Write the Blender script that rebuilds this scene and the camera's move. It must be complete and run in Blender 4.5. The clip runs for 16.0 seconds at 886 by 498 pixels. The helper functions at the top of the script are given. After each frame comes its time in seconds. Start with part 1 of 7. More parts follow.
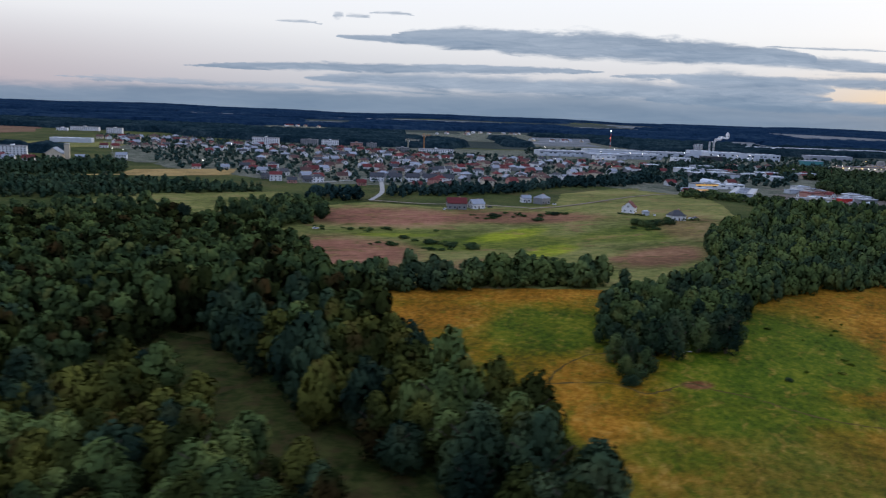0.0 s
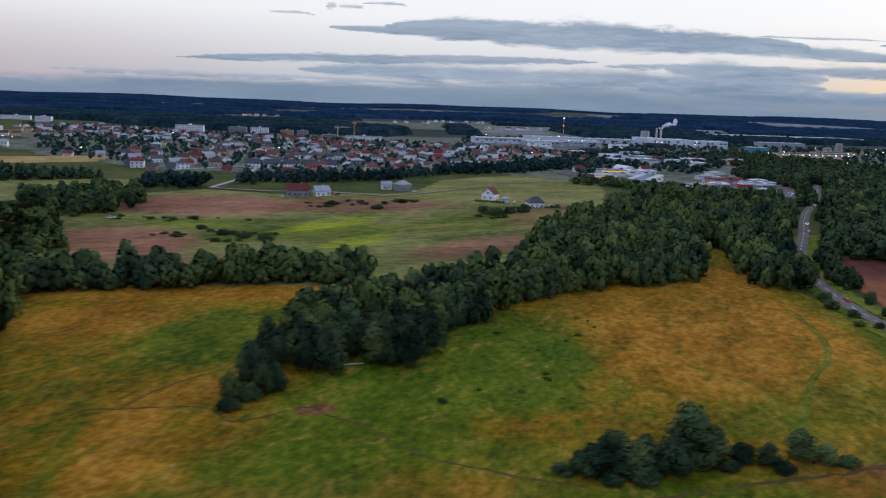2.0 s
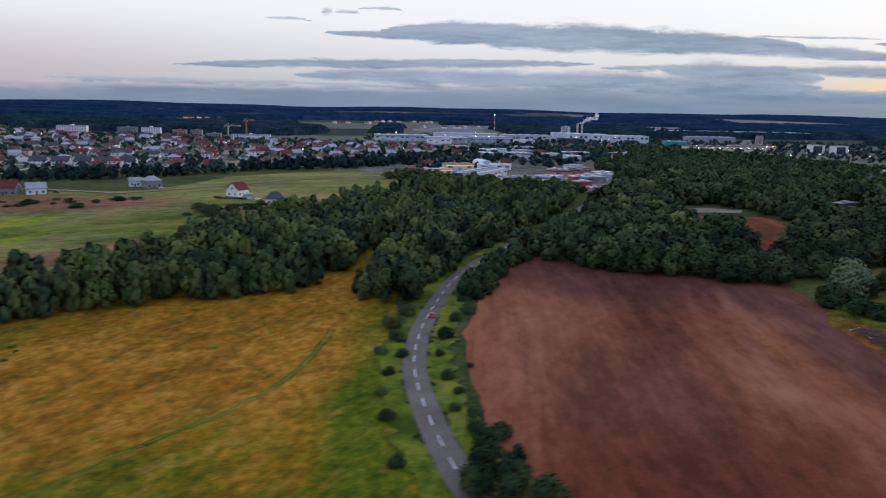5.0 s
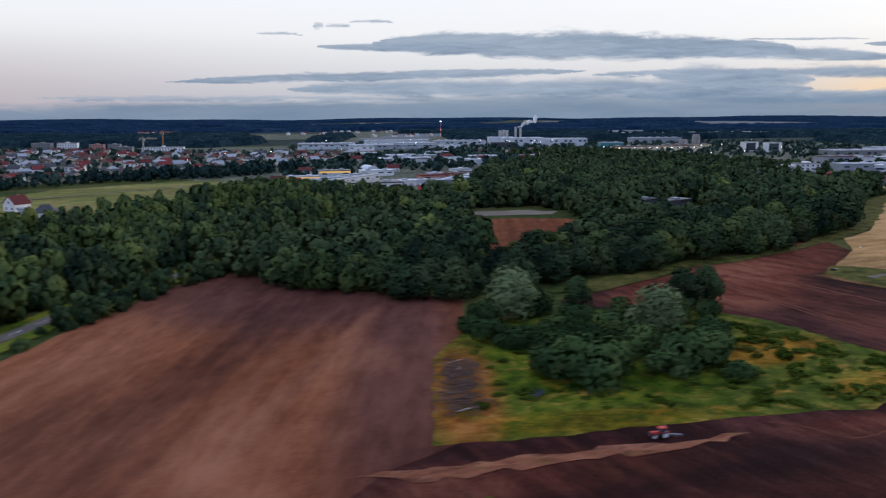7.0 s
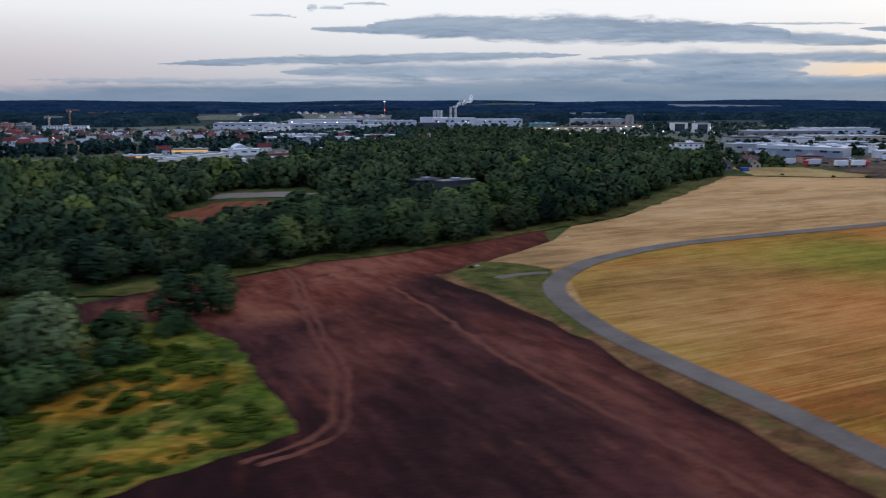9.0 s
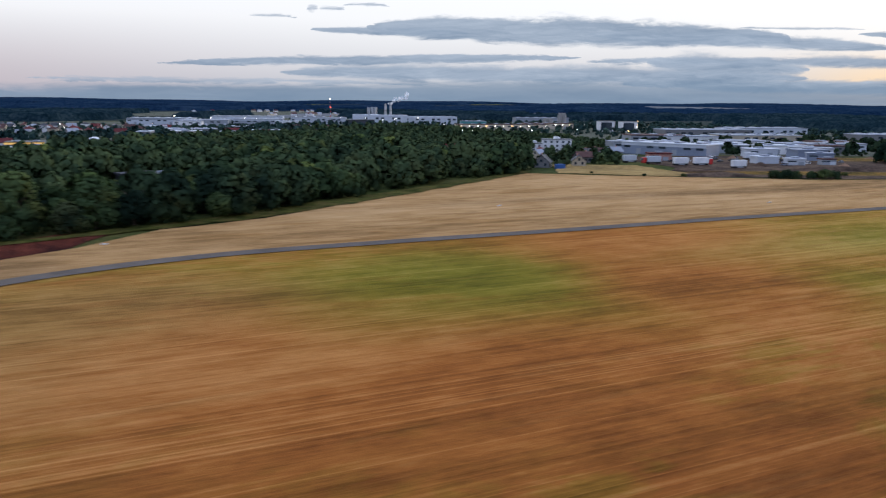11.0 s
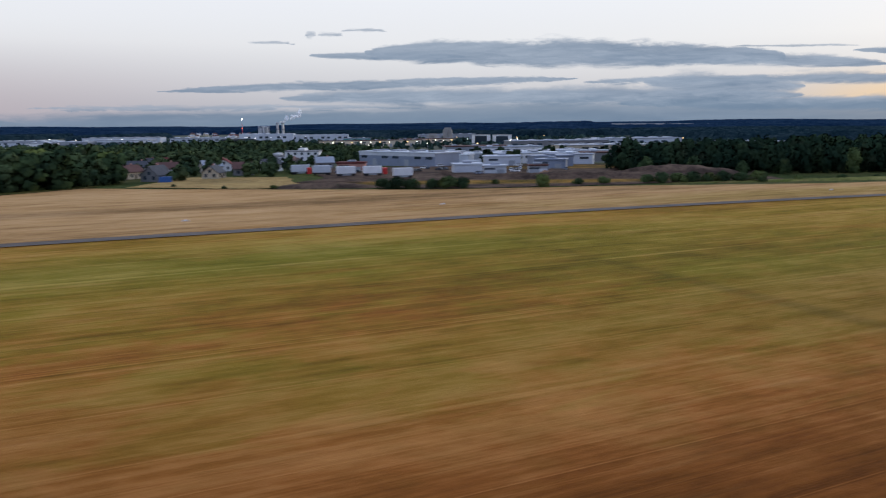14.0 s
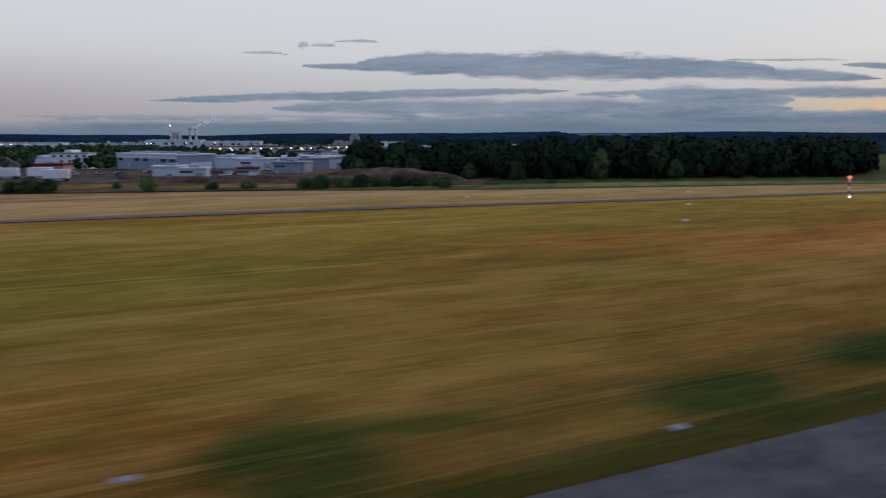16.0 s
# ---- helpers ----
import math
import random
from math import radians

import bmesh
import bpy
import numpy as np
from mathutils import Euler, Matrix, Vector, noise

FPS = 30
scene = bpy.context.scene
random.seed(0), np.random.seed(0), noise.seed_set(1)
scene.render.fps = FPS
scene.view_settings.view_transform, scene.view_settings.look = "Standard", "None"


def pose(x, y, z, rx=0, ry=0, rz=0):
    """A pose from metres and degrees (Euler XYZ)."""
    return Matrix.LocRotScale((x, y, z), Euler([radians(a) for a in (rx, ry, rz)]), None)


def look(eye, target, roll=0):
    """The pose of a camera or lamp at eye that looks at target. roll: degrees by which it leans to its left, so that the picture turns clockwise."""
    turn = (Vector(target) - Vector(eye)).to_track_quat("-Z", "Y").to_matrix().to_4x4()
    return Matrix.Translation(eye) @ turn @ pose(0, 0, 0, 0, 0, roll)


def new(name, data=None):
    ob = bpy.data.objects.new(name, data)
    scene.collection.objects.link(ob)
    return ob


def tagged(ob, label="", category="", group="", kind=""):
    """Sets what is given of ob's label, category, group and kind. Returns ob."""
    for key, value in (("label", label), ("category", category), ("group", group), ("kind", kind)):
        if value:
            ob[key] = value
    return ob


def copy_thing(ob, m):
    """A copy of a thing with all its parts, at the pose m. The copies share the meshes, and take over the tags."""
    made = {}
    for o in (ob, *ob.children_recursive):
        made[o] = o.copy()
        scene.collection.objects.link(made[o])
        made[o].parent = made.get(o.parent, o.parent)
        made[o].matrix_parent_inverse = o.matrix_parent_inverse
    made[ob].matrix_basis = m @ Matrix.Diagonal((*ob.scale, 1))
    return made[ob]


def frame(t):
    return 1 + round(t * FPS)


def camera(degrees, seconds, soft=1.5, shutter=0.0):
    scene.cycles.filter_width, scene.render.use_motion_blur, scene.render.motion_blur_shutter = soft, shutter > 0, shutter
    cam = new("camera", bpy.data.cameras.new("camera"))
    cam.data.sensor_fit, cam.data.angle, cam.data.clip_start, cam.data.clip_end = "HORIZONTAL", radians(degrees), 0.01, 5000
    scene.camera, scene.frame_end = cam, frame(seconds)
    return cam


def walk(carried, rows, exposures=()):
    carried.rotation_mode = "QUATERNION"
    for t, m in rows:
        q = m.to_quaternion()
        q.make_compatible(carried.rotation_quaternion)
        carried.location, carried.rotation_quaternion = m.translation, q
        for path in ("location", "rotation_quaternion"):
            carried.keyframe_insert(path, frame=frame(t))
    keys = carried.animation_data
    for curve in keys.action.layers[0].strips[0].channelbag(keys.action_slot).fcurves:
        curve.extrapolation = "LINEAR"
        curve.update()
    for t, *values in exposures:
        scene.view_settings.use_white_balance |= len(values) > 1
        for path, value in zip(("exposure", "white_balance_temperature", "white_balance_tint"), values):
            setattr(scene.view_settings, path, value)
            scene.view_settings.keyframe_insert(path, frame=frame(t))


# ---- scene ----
HEADING = radians(21.2)          # the flight line and the runway
PATH = [
    (0.0, 0.00, 0.00, 46.42, -2.61, -10.18, 2.21),
    (0.5, 17.75, 6.88, 45.73, -2.73, -10.44, 2.44),
    (1.0, 35.50, 13.77, 44.96, -2.86, -10.63, 2.42),
    (1.5, 53.25, 20.66, 44.13, -3.00, -10.75, 2.37),
    (2.0, 71.01, 27.55, 43.24, -3.04, -10.82, 2.03),
    (2.5, 88.78, 34.44, 42.30, -3.11, -10.87, 1.67),
    (3.0, 106.56, 41.33, 41.31, -3.10, -10.91, 1.46),
    (3.5, 124.34, 48.23, 40.29, -3.06, -10.89, 1.45),
    (4.0, 142.12, 55.13, 39.22, -3.07, -10.86, 1.57),
    (6.5, 231.16, 89.66, 33.55, -3.26, -9.87, 0.06),
    (7.0, 248.99, 96.58, 32.37, -3.33, -9.78, -0.30),
    (7.5, 266.82, 103.50, 31.19, -3.43, -10.17, -0.39),
    (8.0, 284.66, 110.42, 30.00, -3.46, -10.58, -0.50),
    (8.5, 302.52, 117.34, 28.82, -3.55, -10.80, -0.49),
    (9.0, 320.38, 124.27, 27.64, -3.77, -10.97, -0.05),
    (11.5, 409.80, 158.96, 21.83, -3.91, -10.76, 0.48),
    (12.0, 427.71, 165.90, 20.70, -3.82, -10.63, 0.23),
    (12.5, 445.62, 172.85, 19.58, -3.75, -10.56, -0.12),
    (13.0, 463.55, 179.81, 18.48, -3.66, -10.36, -0.38),
    (13.5, 481.49, 186.77, 17.38, -3.76, -9.73, -0.43),
    (14.0, 499.44, 193.73, 16.29, -3.82, -9.20, -0.62),
    (14.5, 517.39, 200.69, 15.22, -4.02, -8.84, -0.30),
    (15.0, 535.36, 207.66, 14.15, -4.31, -8.66, -0.15),
    (15.5, 553.34, 214.64, 13.09, -4.31, -8.46, -0.18),
    (16.0, 571.32, 221.61, 12.30, -4.47, -8.40, -0.21),
]
cam = camera(60.0, 16.0, soft=1.2, shutter=0.5)
walk(cam, [(t, pose(x, y, z, 90 + pitch, 0, yaw) @ pose(0, 0, 0, 0, 0, roll)) for t, x, y, z, yaw, pitch, roll in PATH],
     exposures=[(0.0, 0.0), (9.5, 0.0), (11.5, 0.14), (12.0, 0.12), (12.5, -0.06), (13.0, -0.25), (13.5, -0.2), (14.0, -0.12), (14.5, -0.10), (15.0, -0.26), (15.5, -0.42), (16.0, -0.52)])


# ---------------------------------------------------------------- node helper
class Nodes:
    """A short hand for node trees: every call makes a node and gives back its output."""

    def __init__(self, tree):
        self.tree, self.nodes, self.links = tree, tree.nodes, tree.links
        self.nodes.clear()

    def put(self, socket, value):
        if value is None:
            return
        if isinstance(value, bpy.types.NodeSocket):
            self.links.new(value, socket)
        elif isinstance(value, (tuple, list)) and socket.type == "RGBA" and len(value) == 3:
            socket.default_value = (*value, 1.0)
        else:
            socket.default_value = value

    def math(self, op, a, b=None, c=None, clamp=False):
        n = self.nodes.new("ShaderNodeMath")
        n.operation, n.use_clamp = op, clamp
        for i, v in enumerate((a, b, c)):
            self.put(n.inputs[i], v)
        return n.outputs[0]

    def add(self, a, b):
        return self.math("ADD", a, b)

    def sub(self, a, b):
        return self.math("SUBTRACT", a, b)

    def mul(self, a, b):
        return self.math("MULTIPLY", a, b)

    def div(self, a, b):
        return self.math("DIVIDE", a, b)

    def step(self, value, low, high, to_low=0.0, to_high=1.0):
        n = self.nodes.new("ShaderNodeMapRange")
        n.interpolation_type = "SMOOTHSTEP"
        for i, v in enumerate((value, low, high, to_low, to_high)):
            self.put(n.inputs[i], v)
        return n.outputs[0]

    def mix(self, fac, a, b, kind="MIX"):
        n = self.nodes.new("ShaderNodeMix")
        n.data_type, n.blend_type = "RGBA", kind
        self.put(n.inputs[0], fac)
        self.put(n.inputs[6], a)
        self.put(n.inputs[7], b)
        return n.outputs[2]

    def generated(self):
        return self.nodes.new("ShaderNodeTexCoord").outputs["Generated"]

    def world_place(self):
        return self.nodes.new("ShaderNodeNewGeometry").outputs["Position"]

    def island(self):
        return self.nodes.new("ShaderNodeNewGeometry").outputs["Random Per Island"]

    def own_random(self):
        return self.nodes.new("ShaderNodeObjectInfo").outputs["Random"]

    def mapped(self, vec, scale=(1, 1, 1), turn=0.0, shift=(0, 0, 0)):
        n = self.nodes.new("ShaderNodeMapping")
        n.vector_type = "POINT"
        r = self.nodes.new("ShaderNodeVectorRotate")
        r.rotation_type = "Z_AXIS"
        self.put(r.inputs["Vector"], vec)
        r.inputs["Angle"].default_value = -turn
        self.links.new(r.outputs[0], n.inputs["Vector"])
        n.inputs["Scale"].default_value = scale
        n.inputs["Location"].default_value = shift
        return n.outputs[0]

    def noise(self, vec, scale=1.0, detail=4.0, rough=0.55, warp=0.0):
        n = self.nodes.new("ShaderNodeTexNoise")
        self.put(n.inputs["Vector"], vec)
        n.inputs["Scale"].default_value, n.inputs["Detail"].default_value = scale, detail
        n.inputs["Roughness"].default_value, n.inputs["Distortion"].default_value = rough, warp
        return n.outputs[0]

    def ramp(self, fac, stops):
        n = self.nodes.new("ShaderNodeValToRGB")
        while len(n.color_ramp.elements) < len(stops):
            n.color_ramp.elements.new(0.5)
        for e, (at, colour) in zip(n.color_ramp.elements, stops):
            e.position, e.color = at, (*colour, 1.0)
        self.put(n.inputs[0], fac)
        return n.outputs[0]

    def split(self, vec):
        n = self.nodes.new("ShaderNodeSeparateXYZ")
        self.put(n.inputs[0], vec)
        return n.outputs[0], n.outputs[1], n.outputs[2]

    def join(self, x, y, z):
        n = self.nodes.new("ShaderNodeCombineXYZ")
        for i, v in enumerate((x, y, z)):
            self.put(n.inputs[i], v)
        return n.outputs[0]

    def bump(self, height, distance, strength=0.6):
        n = self.nodes.new("ShaderNodeBump")
        self.put(n.inputs["Height"], height)
        n.inputs["Distance"].default_value, n.inputs["Strength"].default_value = distance, strength
        return n.outputs[0]

    def surface(self, colour, rough=0.9, normal=None, metal=0.0, emit=None, power=0.0, alpha=None, specular=0.3, sheer=0.0):
        n = self.nodes.new("ShaderNodeBsdfPrincipled")
        self.put(n.inputs["Base Color"], colour)
        self.put(n.inputs["Roughness"], rough)
        self.put(n.inputs["Metallic"], metal)
        self.put(n.inputs["Specular IOR Level"], specular)
        self.put(n.inputs["Normal"], normal)
        self.put(n.inputs["Alpha"], alpha)
        self.put(n.inputs["Transmission Weight"], sheer)
        if emit is not None:
            self.put(n.inputs["Emission Color"], emit)
            self.put(n.inputs["Emission Strength"], power)
        out = self.nodes.new("ShaderNodeOutputMaterial")
        self.links.new(n.outputs[0], out.inputs[0])


def material(name):
    m = bpy.data.materials.new(name)
    m.use_nodes = True
    return m, Nodes(m.node_tree)


# ---------------------------------------------------------------- sky and sun
SUN_AZ, SUN_EL = radians(62), radians(9)      # to the right of the view's middle, low
world = bpy.data.worlds.new("dusk")
scene.world = world
world.use_nodes = True
w = Nodes(world.node_tree)
sky = w.nodes.new("ShaderNodeTexSky")
sky.sky_type, sky.sun_disc = "NISHITA", False
sky.sun_elevation, sky.sun_rotation = SUN_EL, SUN_AZ
sky.air_density, sky.dust_density, sky.ozone_density = 1.0, 2.0, 1.5
way = w.generated()
dx, dy, dz = w.split(way)
flat = w.math("MAXIMUM", dy, 0.12)
su, sv = w.div(dx, flat), w.div(dz, flat)
swirl = w.sub(w.noise(w.join(w.mul(su, 9.0), w.mul(sv, 40.0), 1.3), 1.0, 3.0), 0.5)
drift = w.join(w.add(w.mul(su, 6.0), w.mul(swirl, 0.8)), w.add(w.mul(sv, 46.0), swirl), 3.7)
puff = w.sub(w.noise(drift, 1.0, 6.0, 0.58), 0.5)
lump = w.sub(w.noise(w.join(w.mul(su, 11.0), w.mul(sv, 36.0), 5.1), 1.0, 6.0, 0.66), 0.45)
fine = w.sub(w.noise(drift, 3.2, 6.0, 0.66), 0.5)


def streak(u0, u1, v0, v1, up, down, amount, round_off=0.5, soft=0.35):
    """A flat bank of cloud from u0 to u1 at the heights v0 to v1 over the horizon."""
    t = w.div(w.sub(su, u0), u1 - u0)
    tip = w.math("POWER", w.math("MAXIMUM", w.mul(w.mul(t, w.sub(1.0, t)), 4.0), 0.0), round_off)
    mid = w.add(w.add(v0, w.mul(t, v1 - v0)), w.add(w.mul(puff, amount), w.mul(fine, amount * 1.5)))
    off = w.sub(sv, mid)
    above = w.math("GREATER_THAN", off, 0.0)
    half = w.add(down, w.mul(above, w.sub(w.mul(w.add(w.mul(lump, 1.7), 0.9), up), down)))
    reach = w.math("ABSOLUTE", off)
    thick = w.math("MAXIMUM", w.mul(half, tip), 0.00005)
    return w.mul(w.sub(1.0, w.step(w.div(reach, thick), 1.0 - soft, 1.0 + soft * 0.4)), w.step(tip, 0.0, 0.15))


front = w.step(dy, 0.15, 0.3)
# a thin veil of high cloud over the clear sky, paler towards the top
veil = w.ramp(w.math("ABSOLUTE", dz), [(0.0, (0.48, 0.53, 0.63)), (0.05, (0.79, 0.80, 0.87)), (0.10, (1.02, 1.03, 1.08)), (0.3, (1.22, 1.28, 1.42)), (1.0, (1.05, 1.26, 1.80))])
rosy = w.step(su, 0.05, -0.75)
veil = w.mix(w.mul(w.mul(rosy, front), w.step(sv, 0.14, 0.0)), veil, (0.62, 0.53, 0.59))
glow = w.mul(w.mul(w.step(su, 0.42, 0.75), front), w.step(sv, 0.085, 0.03))
veil = w.mix(w.mul(glow, 0.85), veil, (1.02, 0.72, 0.42))
# dusk: the sky away from the sunset is much dimmer
veil = w.mix(w.step(dy, -0.15, 0.35), w.mix(1.0, veil, (0.60, 0.66, 0.82), "MULTIPLY"), veil)
clear = w.nodes.new("ShaderNodeMix")
clear.data_type = "RGBA"
clear.inputs[0].default_value = 0.86
scaled = w.nodes.new("ShaderNodeVectorMath")
scaled.operation = "SCALE"
w.links.new(sky.outputs[0], scaled.inputs[0])
scaled.inputs["Scale"].default_value = 0.12
w.links.new(scaled.outputs[0], clear.inputs[6])
w.links.new(veil, clear.inputs[7])
colour = clear.outputs[2]
grey = w.ramp(w.add(w.add(w.mul(puff, 0.9), w.mul(fine, 0.9)), 0.46), [(0.2, (0.22, 0.30, 0.42)), (0.8, (0.44, 0.52, 0.64))])
low_grey = w.ramp(w.add(w.mul(puff, 0.9), 0.5), [(0.2, (0.115, 0.205, 0.325)), (0.8, (0.26, 0.345, 0.465))])
for bank in ((-0.03, 0.52, 0.0905, 0.084, 0.019, 0.016, 0.010, 0.42, 0.35),
             (0.25, 0.67, 0.086, 0.074, 0.010, 0.009, 0.006, 0.6, 0.5),
             (-0.10, 0.10, 0.087, 0.086, 0.005, 0.005, 0.006, 0.6, 0.5),
             (-0.29, 0.245, 0.046, 0.057, 0.0065, 0.006, 0.008, 0.5, 0.45),
             (-0.14, 0.55, 0.035, 0.034, 0.014, 0.012, 0.008, 0.55, 0.6),
             (0.33, 0.55, 0.050, 0.044, 0.016, 0.016, 0.010, 0.6, 0.8),
             (0.25, 1.30, 0.052, 0.062, 0.010, 0.008, 0.010, 0.55, 0.7),
             (0.61, 1.10, 0.091, 0.086, 0.007, 0.006, 0.006, 0.5, 0.4),
             (0.30, 1.40, 0.025, 0.018, 0.010, 0.012, 0.008, 0.4, 0.5)):
    colour = w.mix(w.mul(w.mul(streak(*bank), front), 0.95), colour, grey)
for bank in ((-0.45, 0.05, 0.024, 0.022, 0.004, 0.003, 0.010, 0.5, 0.9), (0.45, 0.62, 0.098, 0.097, 0.0016, 0.0014, 0.004, 0.5, 0.9), (-0.175, -0.115, 0.1026, 0.1028, 0.0026, 0.002, 0.012, 0.6, 1.0),
             (-0.104, -0.089, 0.112, 0.112, 0.004, 0.003, 0.014, 0.6, 1.0), (-0.089, -0.056, 0.112, 0.112, 0.004, 0.003, 0.014, 0.6, 1.0), (-0.060, 0.0, 0.119, 0.118, 0.0022, 0.0018, 0.010, 0.6, 1.0)):
    colour = w.mix(w.mul(w.mul(streak(*bank), front), 0.75), colour, grey)
# the low stratus along the horizon
deck = w.step(su, -0.30, 0.35, 0.0, 0.012)
floor_cloud = w.step(w.sub(w.add(sv, w.add(w.mul(puff, 0.024), w.mul(fine, 0.010))), deck), 0.024, 0.010)
colour = w.mix(w.mul(floor_cloud, w.step(dz, 0.06, 0.0, 0.4, 0.9)), colour, low_grey)
back = w.nodes.new("ShaderNodeBackground")
w.links.new(colour, back.inputs[0])
back.inputs[1].default_value = 0.95
out = w.nodes.new("ShaderNodeOutputWorld")
w.links.new(back.outputs[0], out.inputs[0])

lamp = bpy.data.lights.new("sun", "SUN")
lamp.energy, lamp.angle, lamp.color = 0.7, radians(14), (1.0, 0.88, 0.74)
sun = new("sun", lamp)
sun.matrix_world = look((0, 0, 0), (-math.sin(SUN_AZ) * math.cos(SUN_EL), -math.cos(SUN_AZ) * math.cos(SUN_EL), -math.sin(SUN_EL)))


# ---------------------------------------------------------------- materials
def grassland(name, dark, mid, pale, accent, patch, turn=0.0, stretch=1.0, mow=0.0, spots=0.5, spread=0.03):
    """Grass of several ages: broad patches, tufts and blades, with mown lines where mow is set."""
    m, n = material(name)
    at = n.world_place()
    broad = n.noise(n.mapped(at, (1 / stretch, 1, 1), turn), 1 / patch, 3.0, 0.5, 0.3)
    tuft = n.noise(n.mapped(at, (1 / stretch, 1, 1), turn), 0.5, 6.0, 0.7)
    blade = n.noise(at, 3.0, 4.0, 0.7)
    f = n.add(n.mul(n.sub(broad, 0.5), 1.5), n.add(n.mul(n.sub(tuft, 0.5), 1.9), n.add(n.mul(n.sub(blade, 0.5), 0.8), 0.5)))
    col = n.ramp(f, [(0.12, dark), (0.45, mid), (0.85, pale)])
    other = n.noise(n.mapped(at, (1 / stretch, 1, 1), turn, (31, 17, 5)), 1 / (patch * 0.6), 4.0, 0.6)
    col = n.mix(n.mul(n.step(n.add(other, n.mul(n.sub(tuft, 0.5), 0.35)), 0.5 - spread, 0.69 - spread), spots), col, accent)
    if mow:
        lines = n.noise(n.mapped(at, (0.006, 1.0, 1.0), turn), 1.3, 6.0, 0.8)
        col = n.mix(n.mul(n.step(lines, 0.52, 0.72), mow), col, pale)
        col = n.mix(n.mul(n.step(lines, 0.46, 0.30), mow), col, dark)
        h = n.add(blade, n.mul(lines, 2.0))
    else:
        h = n.add(n.mul(blade, 0.5), tuft)
    n.surface(col, 0.95, n.bump(h, 0.25, 0.7), specular=0.04)
    return m


def soil(name, dark, mid, pale, turn, furrow):
    """Ploughed earth: furrows along one way, dry pale crests and damp patches."""
    m, n = material(name)
    at = n.world_place()
    broad = n.noise(n.mapped(at, (0.35, 1, 1), turn), 0.035, 4.0, 0.55, 0.4)
    rows = n.noise(n.mapped(at, (0.03, 1, 1), turn), furrow, 3.0, 0.6)
    clod = n.noise(at, 1.6, 6.0, 0.7)
    f = n.add(n.mul(n.sub(broad, 0.5), 1.9), n.add(n.mul(n.sub(rows, 0.5), 0.45), n.add(n.mul(n.sub(clod, 0.5), 0.8), 0.45)))
    col = n.ramp(f, [(0.1, dark), (0.5, mid), (0.9, pale)])
    n.surface(col, 0.95, n.bump(n.add(clod, n.mul(rows, 1.5)), 0.3, 0.8), specular=0.04)
    return m


def plain(name, colour, rough=0.8, vary=0.18, grain=1.2, metal=0.0, bump=0.02, own=0.0, specular=0.3):
    """Paint, plaster, metal or stone with stains at two scales."""
    m, n = material(name)
    at = n.world_place()
    big, small = n.noise(at, 0.35 * grain, 4.0), n.noise(at, 3.0 * grain, 5.0, 0.65)
    f = n.add(n.mul(n.sub(big, 0.5), 1.6), n.mul(n.sub(small, 0.5), 1.0))
    worn = tuple(max(c * (1 - 2 * vary), 0.0) for c in colour)
    bright = tuple(min(c * (1 + vary), 0.95) for c in colour)
    col = n.ramp(n.add(f, 0.55), [(0.0, worn), (0.6, colour), (1.0, bright)])
    if own:
        col = n.mix(n.mul(n.own_random(), own), col, tuple(c * 0.45 for c in colour))
    n.surface(col, rough, n.bump(small, bump, 0.4), metal, specular=specular)
    return m


def foliage(name, deep, mid, bright, tint, scale=0.14, share=0.65):
    """Leaves: each clump its own green, each tree its own tint."""
    m, n = material(name)
    at = n.world_place()
    tree = n.noise(at, scale, 2.0, 0.4)
    f = n.add(n.mul(n.island(), 0.10), n.add(n.mul(n.sub(tree, 0.5), 1.7), n.mul(n.sub(n.own_random(), 0.5), 0.55)))
    f = n.add(f, n.mul(n.sub(n.noise(at, 2.6, 3.0, 0.7), 0.5), 0.32))
    col = n.ramp(n.add(f, 0.36), [(0.05, deep), (0.5, mid), (0.95, bright)])
    patch = n.noise(n.mapped(at, (1, 1, 1), 0.0, (7, 3, 1)), scale * 1.3, 2.0, 0.4)
    col = n.mix(n.mul(n.step(patch, 0.55, 0.72), share), col, tint)
    n.surface(col, 0.95, specular=0.0)
    return m


def canopy(name, deep, mid, bright, size):
    """A wood seen from far off: crowns and gaps as spots of light and dark."""
    m, n = material(name)
    at = n.world_place()
    crowns, groups = n.noise(at, 1 / size, 5.0, 0.7), n.noise(at, 0.12 / size, 3.0, 0.5)
    f = n.add(n.mul(n.sub(crowns, 0.5), 2.2), n.add(n.mul(n.sub(groups, 0.5), 1.6), 0.45))
    n.surface(n.ramp(f, [(0.1, deep), (0.5, mid), (0.95, bright)]), 0.95, n.bump(crowns, size * 0.5, 0.9), specular=0.0)
    return m


def glowing(name, colour, power):
    m, n = material(name)
    n.surface(colour, 0.4, emit=colour, power=power)
    return m


def glass_dark(name, colour=(0.02, 0.03, 0.04)):
    m, n = material(name)
    n.surface(n.mix(n.own_random(), colour, tuple(c * 2.2 for c in colour)), 0.08, specular=0.6)
    return m


def zone_mask(n, at, shake, x, y, rx, ry, turn=0.0, warp=1.0, soft=0.35):
    """One inside an uneven oval patch on the ground, falling softly to nought."""
    a = radians(turn)
    c, s = math.cos(a), math.sin(a)
    local = n.mapped(at, (1 / rx, 1 / ry, 0), a, (-(x * c + y * s) / rx, -(y * c - x * s) / ry, 0))
    far = n.nodes.new("ShaderNodeVectorMath")
    far.operation = "LENGTH"
    n.links.new(local, far.inputs[0])
    return n.step(n.add(far.outputs[1], n.mul(shake, warp)), 1 + soft, 1 - soft)


